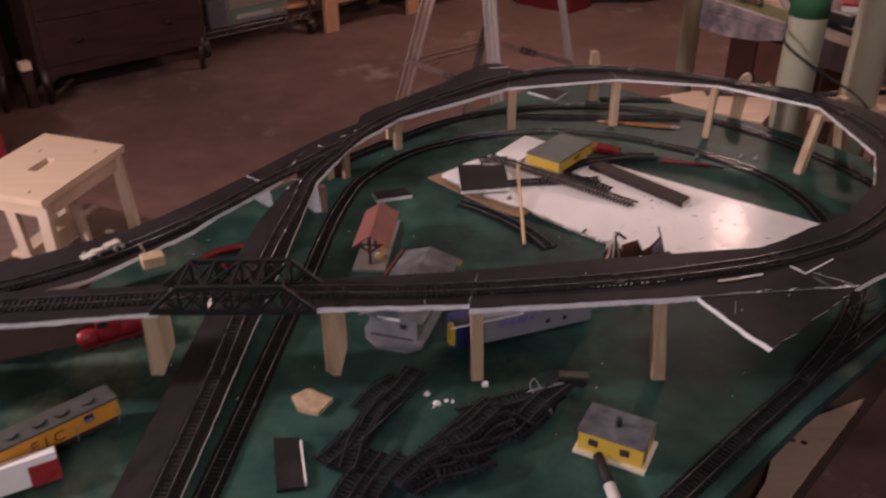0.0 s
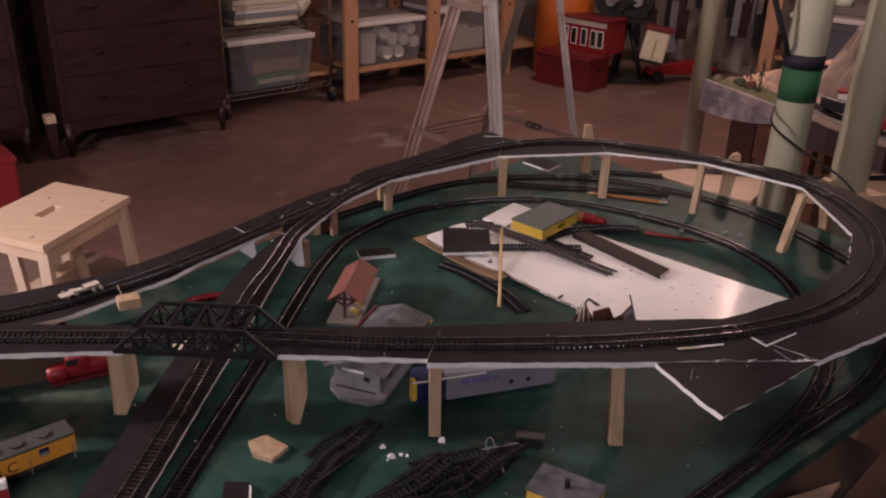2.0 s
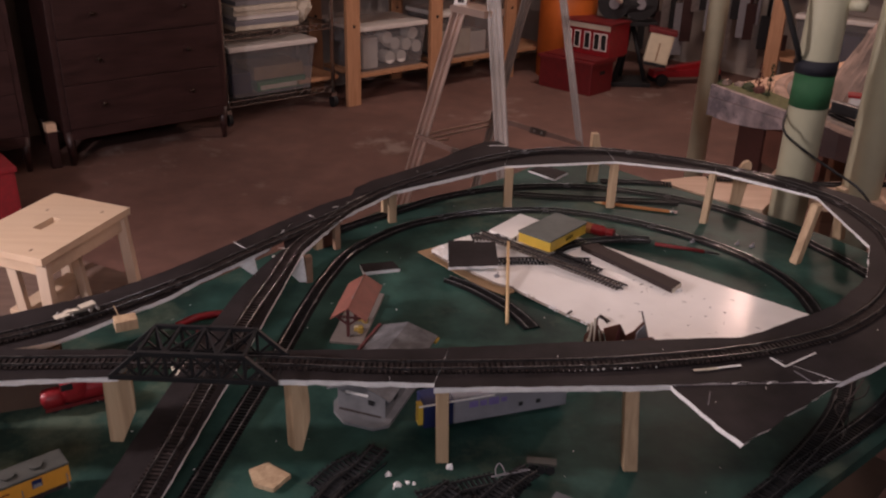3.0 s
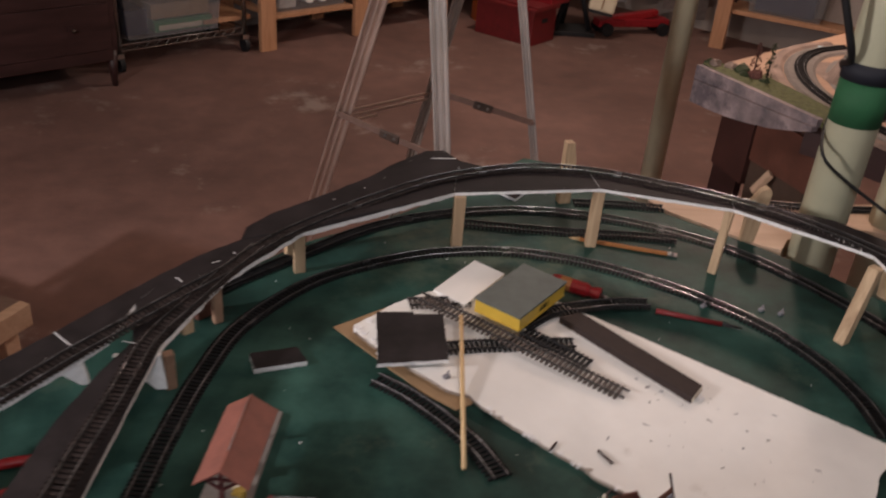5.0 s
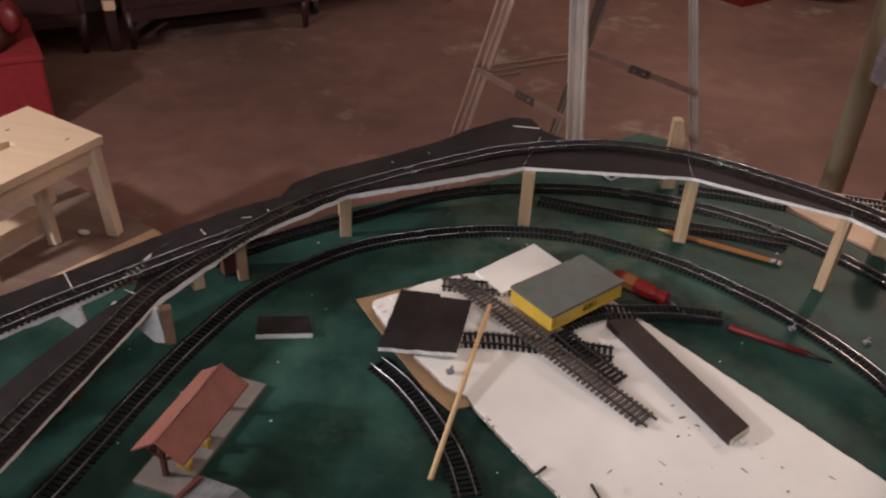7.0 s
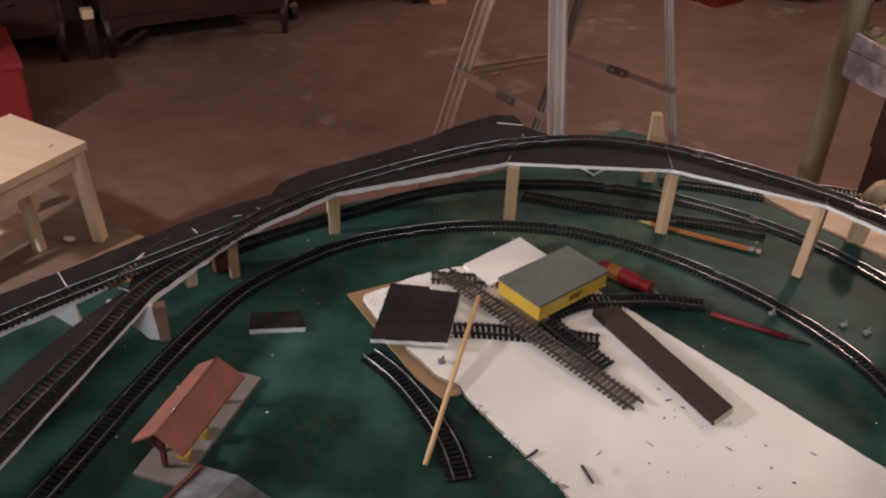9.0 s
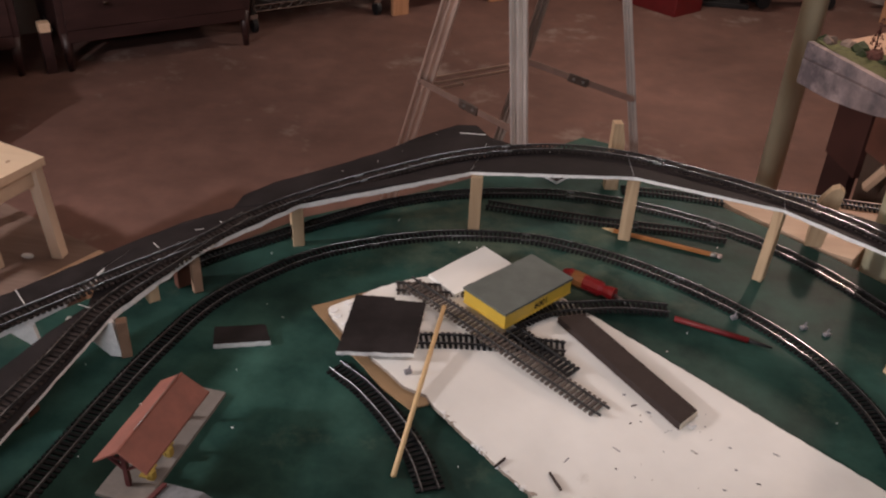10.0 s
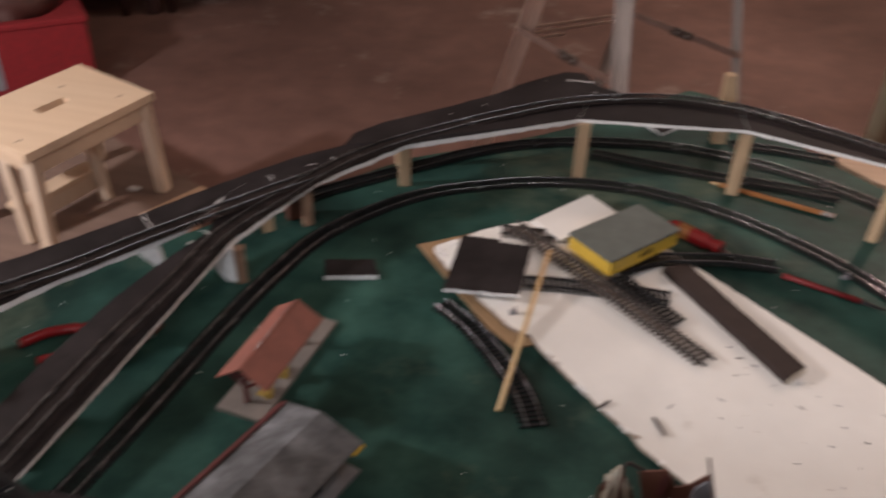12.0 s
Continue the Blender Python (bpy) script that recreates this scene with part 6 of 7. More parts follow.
# red cloth-covered crate
rc = thing("red_crate", (-1.87, 3.05, 0), "red fabric storage crate on the floor beside the bureau", "crate")
m = wall_frame(-2.041, 2.778)
part("body", boxed((0, 0, 0), (0.48, 0.42, 0.272), m, 0.012), REDCLOTH, rc)
part("rim", boxed((-0.006, -0.006, 0.262), (0.486, 0.426, 0.285), m, 0.006), REDCLOTH, rc)
bd = thing("dark_cloth_bundle", tuple(m @ Vector((0.2, 0.2, 0.285))), "dark brown bundle of cloth piled on the red crate", "cloth bundle")
rnd = random.Random(52)
bm = bmesh.new()
bmesh.ops.create_icosphere(bm, subdivisions=3, radius=1)
for v in bm.verts:
    v.co *= 1 + 0.05 * math.sin(5 * v.co.x + 2 * v.co.z) + rnd.uniform(-0.015, 0.015)
    v.co = m @ Vector((0.22 + 0.225 * max(-0.9, min(0.9, v.co.x)), 0.21 + 0.2 * max(-0.9, min(0.9, v.co.y)), 0.286 + 0.17 * max(0, v.co.z)))
part("bundle", bm, REDBROWN, bd, smooth=True)
bm = bmesh.new()
bmesh.ops.create_icosphere(bm, subdivisions=3, radius=1)
for v in bm.verts:
    v.co *= 1 + 0.09 * math.sin(7 * v.co.y + 3 * v.co.x)
    v.co = m @ Vector((0.42 + 0.035 * v.co.x, 0.15 + 0.06 * v.co.y, 0.375 + 0.055 * v.co.z))
part("fold", bm, DARKRED, bd, "dark red cloth fold", smooth=True)
part("label_panel", boxed((0.05, -0.004, 0.06), (0.18, 0.0, 0.24), m), PALEGREY, rc, "pale side panel")


def bin_box(m, lo, hi, label, fill, lid=LID):
    """A clear plastic tub with a lid and what it holds."""
    c = m @ Vector(((lo[0] + hi[0]) / 2, (lo[1] + hi[1]) / 2, lo[2]))
    e = thing("storage_bin", c, label, "storage bin", "plastic bins")
    bm = bmesh.new()
    x0, y0, z0 = lo
    x1, y1, z1 = hi
    t = 0.004
    g = 0.025
    outer = [((x0 + g, y0 + g), (x1 - g, y0 + g), (x1 - g, y1 - g), (x0 + g, y1 - g)), ((x0, y0), (x1, y0), (x1, y1), (x0, y1))]
    lo_v = [bm.verts.new(m @ Vector((*p, z0))) for p in outer[0]]
    hi_v = [bm.verts.new(m @ Vector((*p, z1))) for p in outer[1]]
    bm.faces.new(list(reversed(lo_v)))
    for i in range(4):
        bm.faces.new((lo_v[i], lo_v[(i + 1) % 4], hi_v[(i + 1) % 4], hi_v[i]))
    bmesh.ops.solidify(bm, geom=list(bm.faces), thickness=t)
    part("tub", bm, BINPLASTIC, e, "cloudy clear plastic tub")
    part("lid", boxed((x0 - 0.012, y0 - 0.012, z1), (x1 + 0.012, y1 + 0.012, z1 + 0.03), m, 0.008), lid, e, "white plastic lid")
    for nm, l, h, mt in fill:
        part(nm, boxed((x0 + l[0], y0 + l[1], z0 + l[2]), (x0 + h[0], y0 + h[1], z0 + h[2]), m, 0.004), mt, e)
    return e


# chrome wire rack on casters
rack = thing("wire_rack", (-1.03, 4.92, 0), "chrome wire shelving rack on black casters", "shelving")
m = wall_frame(-1.291, 4.658)
RL, RD = 0.70, 0.40
for u in (0, RL):
    for v in (0.0, RD):
        part("upright", rod(bmesh.new(), m @ Vector((u, v, 0.09)), m @ Vector((u, v, 1.7)), 0.0125, n=14), CHROME, rack, smooth=True)
        part("caster", rod(bmesh.new(), m @ Vector((u - 0.012, v, 0.035)), m @ Vector((u + 0.012, v, 0.035)), 0.035, n=20), BLACKPLASTIC, rack, "black caster wheel", smooth=False)
        part("caster_fork", boxed((u - 0.018, v - 0.012, 0.06), (u + 0.018, v + 0.012, 0.09), m), CHROME, rack)
for z in (0.1, 0.472, 0.85, 1.23):
    bm = bmesh.new()
    for v in (0.0, RD):
        for dz in (0, 0.03):
            rod(bm, m @ Vector((0, v, z + dz)), m @ Vector((RL, v, z + dz)), 0.0032, n=6)
        k = 26
        for i in range(k):
            rod(bm, m @ Vector((RL * i / k, v, z + (0 if i % 2 else 0.03))), m @ Vector((RL * (i + 1) / k, v, z + (0.03 if i % 2 else 0))), 0.0025, n=5)
    for u in (0, RL):
        rod(bm, m @ Vector((u, 0, z + 0.03)), m @ Vector((u, RD, z + 0.03)), 0.0032, n=6)
    for i in range(20):
        u = RL * (i + 0.5) / 20
        rod(bm, m @ Vector((u, 0, z + 0.032)), m @ Vector((u, RD, z + 0.032)), 0.0022, n=5)
    part("wire_shelf", bm, CHROME, rack)
bin_box(m, (0.04, 0.0, 0.138), (0.58, 0.37, 0.4), "clear plastic bin with white lid holding boxes, on the rack",
        [("carton", (0.18, 0.05, 0.01), (0.5, 0.3, 0.07), GREENPLASTIC), ("paper_strip", (0.2, 0.045, 0.02), (0.44, 0.05, 0.045), PAPER), ("carton", (0.17, 0.06, 0.075), (0.49, 0.3, 0.15), CARD), ("bundle", (0.03, 0.06, 0.01), (0.15, 0.28, 0.13), NAVY)])
st = thing("paper_stack", tuple(m @ Vector((0.3, 0.2, 0.507))), "stack of papers and folders with a plastic bag", "papers")
rnd = random.Random(4)
for i in range(6):
    z = 0.508 + i * 0.026
    part("folder", boxed((0.09 + rnd.uniform(0, 0.03), 0.02 + rnd.uniform(0, 0.03), z), (0.48 + rnd.uniform(0, 0.04), 0.33, z + 0.025), m, 0.003), (PAPER, PALEGREY, LID, PAPER)[i % 4], st)
bm = bmesh.new()
bmesh.ops.create_icosphere(bm, subdivisions=2, radius=0.1, matrix=m @ pose(0.56, 0.12, 0.602) @ Matrix.Diagonal((0.6, 0.8, 0.95, 1)))
for v in bm.verts:
    v.co += Vector((rnd.uniform(-1, 1), rnd.uniform(-1, 1), rnd.uniform(-1, 1))) * 0.012
part("bag", bm, PAPER, st, "crumpled cream bag")
bin_box(m, (0.08, 0.02, 0.886), (0.6, 0.36, 1.13), "clear plastic bin with white lid on an upper wire shelf", [("cloth", (0.04, 0.04, 0.01), (0.4, 0.28, 0.15), PAPER)])

# pine shelf unit with bins
pine = thing("pine_shelf_unit", (-0.3, 5.4, 0), "orange pine plank shelf unit holding clear bins", "shelving")
m = wall_frame(-0.68, 5.122)
PD = 0.42
for u in (0.0, 0.64, 1.30, 1.78):
    for v in (0.0, PD):
        part("upright", boxed((u, v, 0), (u + 0.095, v + 0.03, 1.75), m, 0.003), PINE, pine)
        part("bolt_head", rod(bmesh.new(), m @ Vector((u + 0.05, v, 0.48)), m @ Vector((u + 0.05, v - 0.004, 0.48)), 0.009, n=12), INK, pine)
for z in (0.16, 0.66, 1.16, 1.6):
    for u0, u1 in ((-0.28, -0.002), (0.097, 0.638), (0.737, 1.298), (1.397, 1.778)):
        part("shelf_board", boxed((u0, 0.02 if u0 > 0 else 0.1, z), (u1, PD, z + 0.022), m, 0.002), PINE, pine)
bin_box(m, (0.12, 0.04, 0.183), (0.63, 0.4, 0.432), "clear plastic bin with white lid full of white paper rolls",
        [("box", (0.05, 0.04, 0.012), (0.16, 0.1, 0.2), WHITEPAINT), ("dark_bag", (0.2, 0.12, 0.012), (0.46, 0.3, 0.2), BLACKPLASTIC)])
for u, z in ((0.36, 0.25), (0.45, 0.25), (0.40, 0.335), (0.49, 0.32), (0.57, 0.30), (0.34, 0.375), (0.54, 0.385)):
    e = thing("paper_roll", tuple(m @ Vector((u, 0.08, z - 0.04))), "white paper roll inside a clear bin", "paper roll", "paper rolls")
    part("roll", rod(bmesh.new(), m @ Vector((u, 0.06, z)), m @ Vector((u, 0.15, z)), 0.038, n=18), WHITEPAINT, e, smooth=False)
bin_box(m, (0.76, 0.04, 0.183), (1.27, 0.4, 0.46), "clear plastic bin of pale crumpled things on a pine shelf", [("bundle", (0.05, 0.05, 0.01), (0.3, 0.28, 0.18), PAPER), ("bundle", (0.3, 0.05, 0.01), (0.44, 0.26, 0.15), LID)])
bin_box(m, (0.12, 0.04, 0.683), (0.63, 0.4, 0.95), "clear plastic bin with white lid on the upper pine shelf", [("bundle", (0.05, 0.05, 0.01), (0.4, 0.28, 0.16), PALEGREY)])
bin_box(m, (0.76, 0.04, 0.683), (1.27, 0.4, 0.93), "clear plastic bin with white lid beside the ladder", [("bundle", (0.05, 0.05, 0.01), (0.4, 0.28, 0.14), PAPER)])

# orange barrel
ob_ = thing("orange_barrel", (0.62, 6.05, 0), "orange plastic barrel behind a wooden post", "barrel")
part("barrel", rod(bmesh.new(), (0.72, 6.2, 0.0), (0.72, 6.2, 0.95), 0.2, n=32), ORANGE, ob_, smooth=True)
part("rim", rod(bmesh.new(), (0.72, 6.2, 0.55), (0.72, 6.2, 0.6), 0.207, n=32), ORANGE, ob_, smooth=True)

# red chest with a red toy house on it
ch = thing("red_chest", (0.85, 5.75, 0), "dark red wooden chest with an oval handhole", "chest")
m = flat_frame((0.834, 5.566, 0), (-0.75, 0.66))
part("body", boxed((0, -0.25, 0), (0.42, 0.0, 0.195), m, 0.006), DARKRED, ch)
part("lid", boxed((-0.012, -0.262, 0.195), (0.432, 0.012, 0.217), m, 0.005), DARKRED, ch)
part("handhole", boxed((-0.002, -0.155, 0.125), (0.0005, -0.095, 0.15), m, 0.0008), INK, ch)
hs = thing("red_toy_house", (0.85, 5.75, 0.217), "red toy house with white-framed windows on the chest", "toy house")
part("base_board", boxed((-0.01, -0.36, 0.2175), (0.40, -0.02, 0.226), m), DARKRED, hs)
m = m @ Matrix.Translation((0, -0.045, 0))
part("body", boxed((0.0, -0.35, 0.226), (0.36, -0.13, 0.43), m, 0.004), LOCORED, hs)
part("gable_end", boxed((-0.004, -0.35, 0.226), (-0.0005, -0.13, 0.428), m), LOCORED, hs, "bright red end wall")
part("roof", boxed((-0.012, -0.36, 0.43), (0.372, -0.11, 0.444), m, 0.004), DARKRED, hs)
part("eave_band", boxed((0.0, -0.1298, 0.395), (0.36, -0.124, 0.428), m), PAPER, hs, "pale eave band")
for u in (0.02, 0.075, 0.15, 0.23, 0.3):
    w = part("window", boxed((u, -0.1298, 0.262), (u + 0.048, -0.126, 0.375), m), WHITEPAINT, hs, "white window frame")
    part("pane", boxed((u + 0.006, -0.1265, 0.27), (u + 0.042, -0.1245, 0.367), m), INK, w)

# dark tool stand, beige bag, red trolley jack, hanging garden tools
ts = thing("tool_stand", (1.12, 6.0, 0), "black metal grinder stand with round wheels", "tool stand")
part("base", boxed((1.0, 5.86, 0), (1.28, 6.1, 0.03), None, 0.005), BLACKPLASTIC, ts)
for x, y in ((1.03, 5.9), (1.25, 5.93), (1.1, 6.07)):
    part("leg", rod(bmesh.new(), (x, y, 0.03), (1.13, 6.0, 0.42), 0.016, n=10), BLACKPLASTIC, ts, smooth=True)
part("plate", boxed((0.98, 5.9, 0.40), (1.29, 6.07, 0.43), None, 0.004), BLACKPLASTIC, ts)
part("motor", rod(bmesh.new(), (0.99, 5.98, 0.54), (1.27, 5.98, 0.54), 0.09, n=24), BLACKPLASTIC, ts, smooth=False)
for x in (0.985, 1.16):
    wh = part("wheel", rod(bmesh.new(), (x, 5.90, 0.545), (x + 0.004, 5.94, 0.545), 0.105, n=28), BLACKPLASTIC, ts)
    part("hub", rod(bmesh.new(), (x, 5.89, 0.545), (x + 0.001, 5.9005, 0.545), 0.034, n=20), PALEGREY, wh, "pale round hub")
part("guard", rod(bmesh.new(), (1.0, 5.87, 0.57), (1.03, 5.89, 0.61), 0.04, 0.02, n=9), PAPER, ts, "chipped cream guard")
bg = thing("beige_bag", (1.3, 5.85, 0.18), "beige canvas tool bag hanging with a dark bottom", "bag")
mbg = pose(1.25, 5.84, 0.0, 0, 9, -8)
part("bag", boxed((-0.075, -0.04, 0.18), (0.085, 0.04, 0.385), mbg, 0.015), CREAM, bg)
part("hem", boxed((-0.07, -0.042, 0.165), (0.08, 0.042, 0.185), mbg, 0.004), INK, bg)
part("seam", boxed((-0.001, -0.043, 0.2), (0.008, -0.0405, 0.32), mbg), CARD, bg)
part("strap", boxed((-0.09, -0.045, 0.378), (0.1, 0.045, 0.41), mbg, 0.006), DARKRED, bg)
jk = thing("floor_jack", (1.5, 6.0, 0), "low red steel trolley jack on the floor", "jack")
mj = pose(1.3, 5.98, 0, 0, 0, 14)
part("frame", boxed((0, -0.05, 0.05), (0.5, 0.05, 0.1), mj, 0.01), LOCORED, jk)
part("arm", beam(bmesh.new(), mj @ Vector((0.1, 0, 0.09)), mj @ Vector((0.42, 0, 0.135)), 0.06, 0.04, bevel=0.006), RED, jk)
for u in (0.05, 0.45):
    for v in (-0.07, 0.07):
        part("wheel", rod(bmesh.new(), mj @ Vector((u, v - 0.015, 0.04)), mj @ Vector((u, v + 0.015, 0.04)), 0.04, n=18), BLACKPLASTIC, jk)
rnd = random.Random(8)
for i in range(20):
    u = i * 0.05
    x, y = 1.25 + u * 0.95, 6.55 - u * 0.55
    z0 = rnd.uniform(0.12, 0.5)
    e = thing("hanging_tool", (x, y, z0), "long-handled garden tool hanging on the wall", "garden tool", "hanging tools")
    w = rnd.uniform(0.018, 0.05)
    tone = (BROWNBAR, STEEL, BLACKPLASTIC, PALEGREY, WALNUT, POSTWOOD)
    part("handle", rod(bmesh.new(), (x, y, z0), (x + rnd.uniform(-0.05, 0.05), y, 1.5), 0.013, n=10), tone[(i * 5 + 1) % 6], e, smooth=True)
    part("head", prism(bmesh.new(), [(x - w, y - 0.012), (x + w, y - 0.014), (x + w * 0.8, y + 0.012), (x - w * 0.8, y + 0.012)], z0 - 0.02, z0 + rnd.uniform(0.15, 0.45)), (STEEL, BLACKPLASTIC, PALEGREY, WALNUT)[i % 4], e)

# pine shelf on the right-hand wall
rs = thing("pine_shelf_unit", (2.3, 5.6, 0), "orange pine shelf unit with dark bins on the side wall", "shelving")
mr2 = flat_frame((2.0, 5.83, 0), (0.741, -0.50))
for u in (0.0, 0.95, 1.9):
    for v in (0.0, 0.4):
        part("upright", boxed((u, v, 0), (u + 0.09, v + 0.03, 1.75), mr2, 0.003), PINE, rs)
for z in (0.22, 0.68, 1.15):
    part("shelf_board", boxed((0.0, 0.031, z), (1.99, 0.399, z + 0.025), mr2, 0.002), PINE, rs)
bin_box(mr2, (0.15, 0.05, 0.246), (0.62, 0.38, 0.5), "clear bin of dark things on the side wall shelf", [("bundle", (0.05, 0.05, 0.01), (0.4, 0.25, 0.18), NAVY)])
bin_box(mr2, (1.1, 0.05, 0.246), (1.6, 0.38, 0.52), "clear bin with pale lid on the side wall shelf", [("bundle", (0.05, 0.05, 0.01), (0.4, 0.25, 0.18), INK)])
bin_box(mr2, (0.2, 0.05, 0.706), (0.75, 0.38, 0.98), "clear bin with white lid on the side shelf", [("bundle", (0.05, 0.05, 0.01), (0.4, 0.25, 0.18), PALEGREY)])
gb = thing("green_tub", tuple(mr2 @ Vector((1.25, 0.2, 0.705))), "dark green plastic tub on a pine shelf", "tub")
part("tub", boxed((1.0, 0.04, 0.7055), (1.55, 0.36, 1.0), mr2, 0.02), GREENPLASTIC, gb)
part("rim", boxed((0.985, 0.025, 0.985), (1.565, 0.375, 1.005), mr2, 0.005), LID, gb, "pale rim")


# ---- second layout on a bench, right of the columns ----
FZ = 0.815
bench = thing("scenery_bench", (1.2, 2.2, 0), "bench with painted fascia and a scenic model railway", "layout bench")
fp = [(0.77, 2.51), (0.84, 2.33), (0.90, 2.19), (0.975, 2.105), (1.045, 1.995), (1.15, 1.872), (1.35, 1.80), (2.3, 1.70), (2.3, 2.9), (1.35, 2.98), (1.19, 2.85), (1.0, 2.7)]
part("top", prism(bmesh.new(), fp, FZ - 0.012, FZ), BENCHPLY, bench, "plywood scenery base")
fa, fb = Vector((0.745, 2.497, 0)), Vector((0.868, 2.185, 0))
fd = (fb - fa).normalized()
fn = Vector((-fd.y, fd.x, 0))


def facing(pts, back, front):
    """A board cut to an outline (along, height) on the bench's end, between two depths."""
    bm = bmesh.new()
    rows = [[bm.verts.new(fa + fd * u + fn * w + Vector((0, 0, z))) for u, z in pts] for w in (back, front)]
    bm.faces.new(rows[0])
    bm.faces.new(list(reversed(rows[1])))
    for i in range(len(pts)):
        bm.faces.new((rows[0][i], rows[1][i], rows[1][(i + 1) % len(pts)], rows[0][(i + 1) % len(pts)]))
    bmesh.ops.recalc_face_normals(bm, faces=list(bm.faces))
    return bm


part("fascia", facing([(0.012, 0.744), (0.07, 0.746), (0.13, 0.75), (0.2, 0.76), (0.27, 0.773), (0.34, 0.793), (0.385, 0.808), (0.385, 0.818), (0.3, 0.813), (0.15, 0.805), (0.012, 0.797)], -0.004, 0.012), FASCIA, bench, "blue-grey blotchy painted fascia")
part("rim", facing([(0.0, 0.795), (0.15, 0.803), (0.3, 0.811), (0.385, 0.816), (0.385, 0.834), (0.2, 0.832), (0.0, 0.829)], 0.006, 0.02), FASCIA, bench, "pale pinkish painted rim")
for a, b in zip(fp[2:8], fp[3:8]):
    part("fascia", beam(bmesh.new(), (a[0], a[1], FZ - 0.035), (b[0], b[1], FZ - 0.035), 0.012, 0.075), WALNUT, bench, "dark brown fascia")
for x, y, w, d in ((1.5, 2.0, 0.08, 0.08), (1.3, 2.8, 0.08, 0.08), (0.93, 2.62, 0.05, 0.05)):
    part("leg", boxed((x - w / 2, y - d / 2, 0), (x + w / 2, y + d / 2, FZ - 0.075), None, 0.004), PLYDULL, bench)
part("side_panel", beam(bmesh.new(), (0.901, 2.627, 0.617), (0.931, 2.487, 0.617), 0.02, 0.166), REDBROWN, bench, "dark brown board leg")
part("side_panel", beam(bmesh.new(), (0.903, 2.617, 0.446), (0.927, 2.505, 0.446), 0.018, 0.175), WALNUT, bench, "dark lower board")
part("side_panel", beam(bmesh.new(), (0.935, 2.483, 0.665), (1.01, 2.24, 0.665), 0.02, 0.12), BROWNBOARD, bench, "orange-brown board panel")
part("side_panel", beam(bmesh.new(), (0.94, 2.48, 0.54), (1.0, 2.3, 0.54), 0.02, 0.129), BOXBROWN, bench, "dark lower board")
part("slat", beam(bmesh.new(), (0.92, 2.40, 0.553), (0.946, 2.385, 0.609), 0.012, 0.022, (0, 1, 0), 0.001), PLY, bench, "pale bare slat nailed across")
part("side_panel", boxed((0, -0.01, 0.35), (0.9, 0.01, FZ - 0.07), pose(1.12, 2.06, 0, 0, 0, -6)), BROWNBOARD, bench, "brown board panel")
# grass strip, scrub and rocks at its end
bm = bmesh.new()
rnd = random.Random(9)
strip = [(0.775, 2.525), (0.83, 2.53), (0.9, 2.45), (0.935, 2.34), (0.97, 2.22), (0.905, 2.14), (0.85, 2.30), (0.79, 2.46)]
prism(bm, strip, FZ + 0.0005, FZ + 0.012)
tagged(part("model_grass", bm, GRASS), "strip of olive model grass along the bench edge", "model grass", kind="stuff")
for x, y, s, mt in ((0.80, 2.51, 0.016, ROCK), (0.85, 2.47, 0.02, FOLIAGE), (0.868, 2.43, 0.018, DRYLEAF), (0.79, 2.53, 0.014, FOLIAGE), (0.835, 2.5, 0.016, ROCK), (0.845, 2.44, 0.014, FOLIAGE), (0.88, 2.4, 0.015, FOLIAGE)):
    bm = bmesh.new()
    bmesh.ops.create_icosphere(bm, subdivisions=2, radius=s, matrix=pose(x, y, FZ + s * 0.5))
    for v in bm.verts:
        v.co += Vector((rnd.uniform(-1, 1), rnd.uniform(-1, 1), rnd.uniform(-1, 1))) * s * 0.25
    tagged(part("model_bush" if mt is not ROCK else "model_rock", bm, mt), "rough clump of model scenery on the bench" if mt is not ROCK else "small rough painted rock on the bench", "model scenery", "bench scenery")


def model_tree(x, y, h, mt, label):
    e = thing("model_tree", (x, y, FZ), label, "model tree", "model trees")
    part("trunk", rod(bmesh.new(), (x, y, FZ), (x, y, FZ + h * 0.8), 0.0025, 0.001, n=6), BROWNBAR, e)
    bm = bmesh.new()
    r2 = random.Random(int(x * 1000))
    for i in range(90):
        u = r2.random()
        a = r2.uniform(0, 6.28)
        rr = (1 - u * 0.85) * h * 0.22 * r2.random() ** 0.5
        c = Vector((x + rr * math.cos(a), y + rr * math.sin(a), FZ + h * (0.2 + 0.8 * u)))
        s = h * 0.045
        vs = [bm.verts.new(c + Vector((r2.uniform(-s, s), r2.uniform(-s, s), r2.uniform(-s, s)))) for _ in range(4)]
        bm.faces.new(vs[:3])
        bm.faces.new((vs[0], vs[2], vs[3]))
    part("crown", bm, mt, e)


model_tree(0.87, 2.45, 0.085, DRYLEAF, "small reddish-brown model tree on the bench")
model_tree(0.895, 2.43, 0.09, FOLIAGE, "small dark green model tree on the bench")
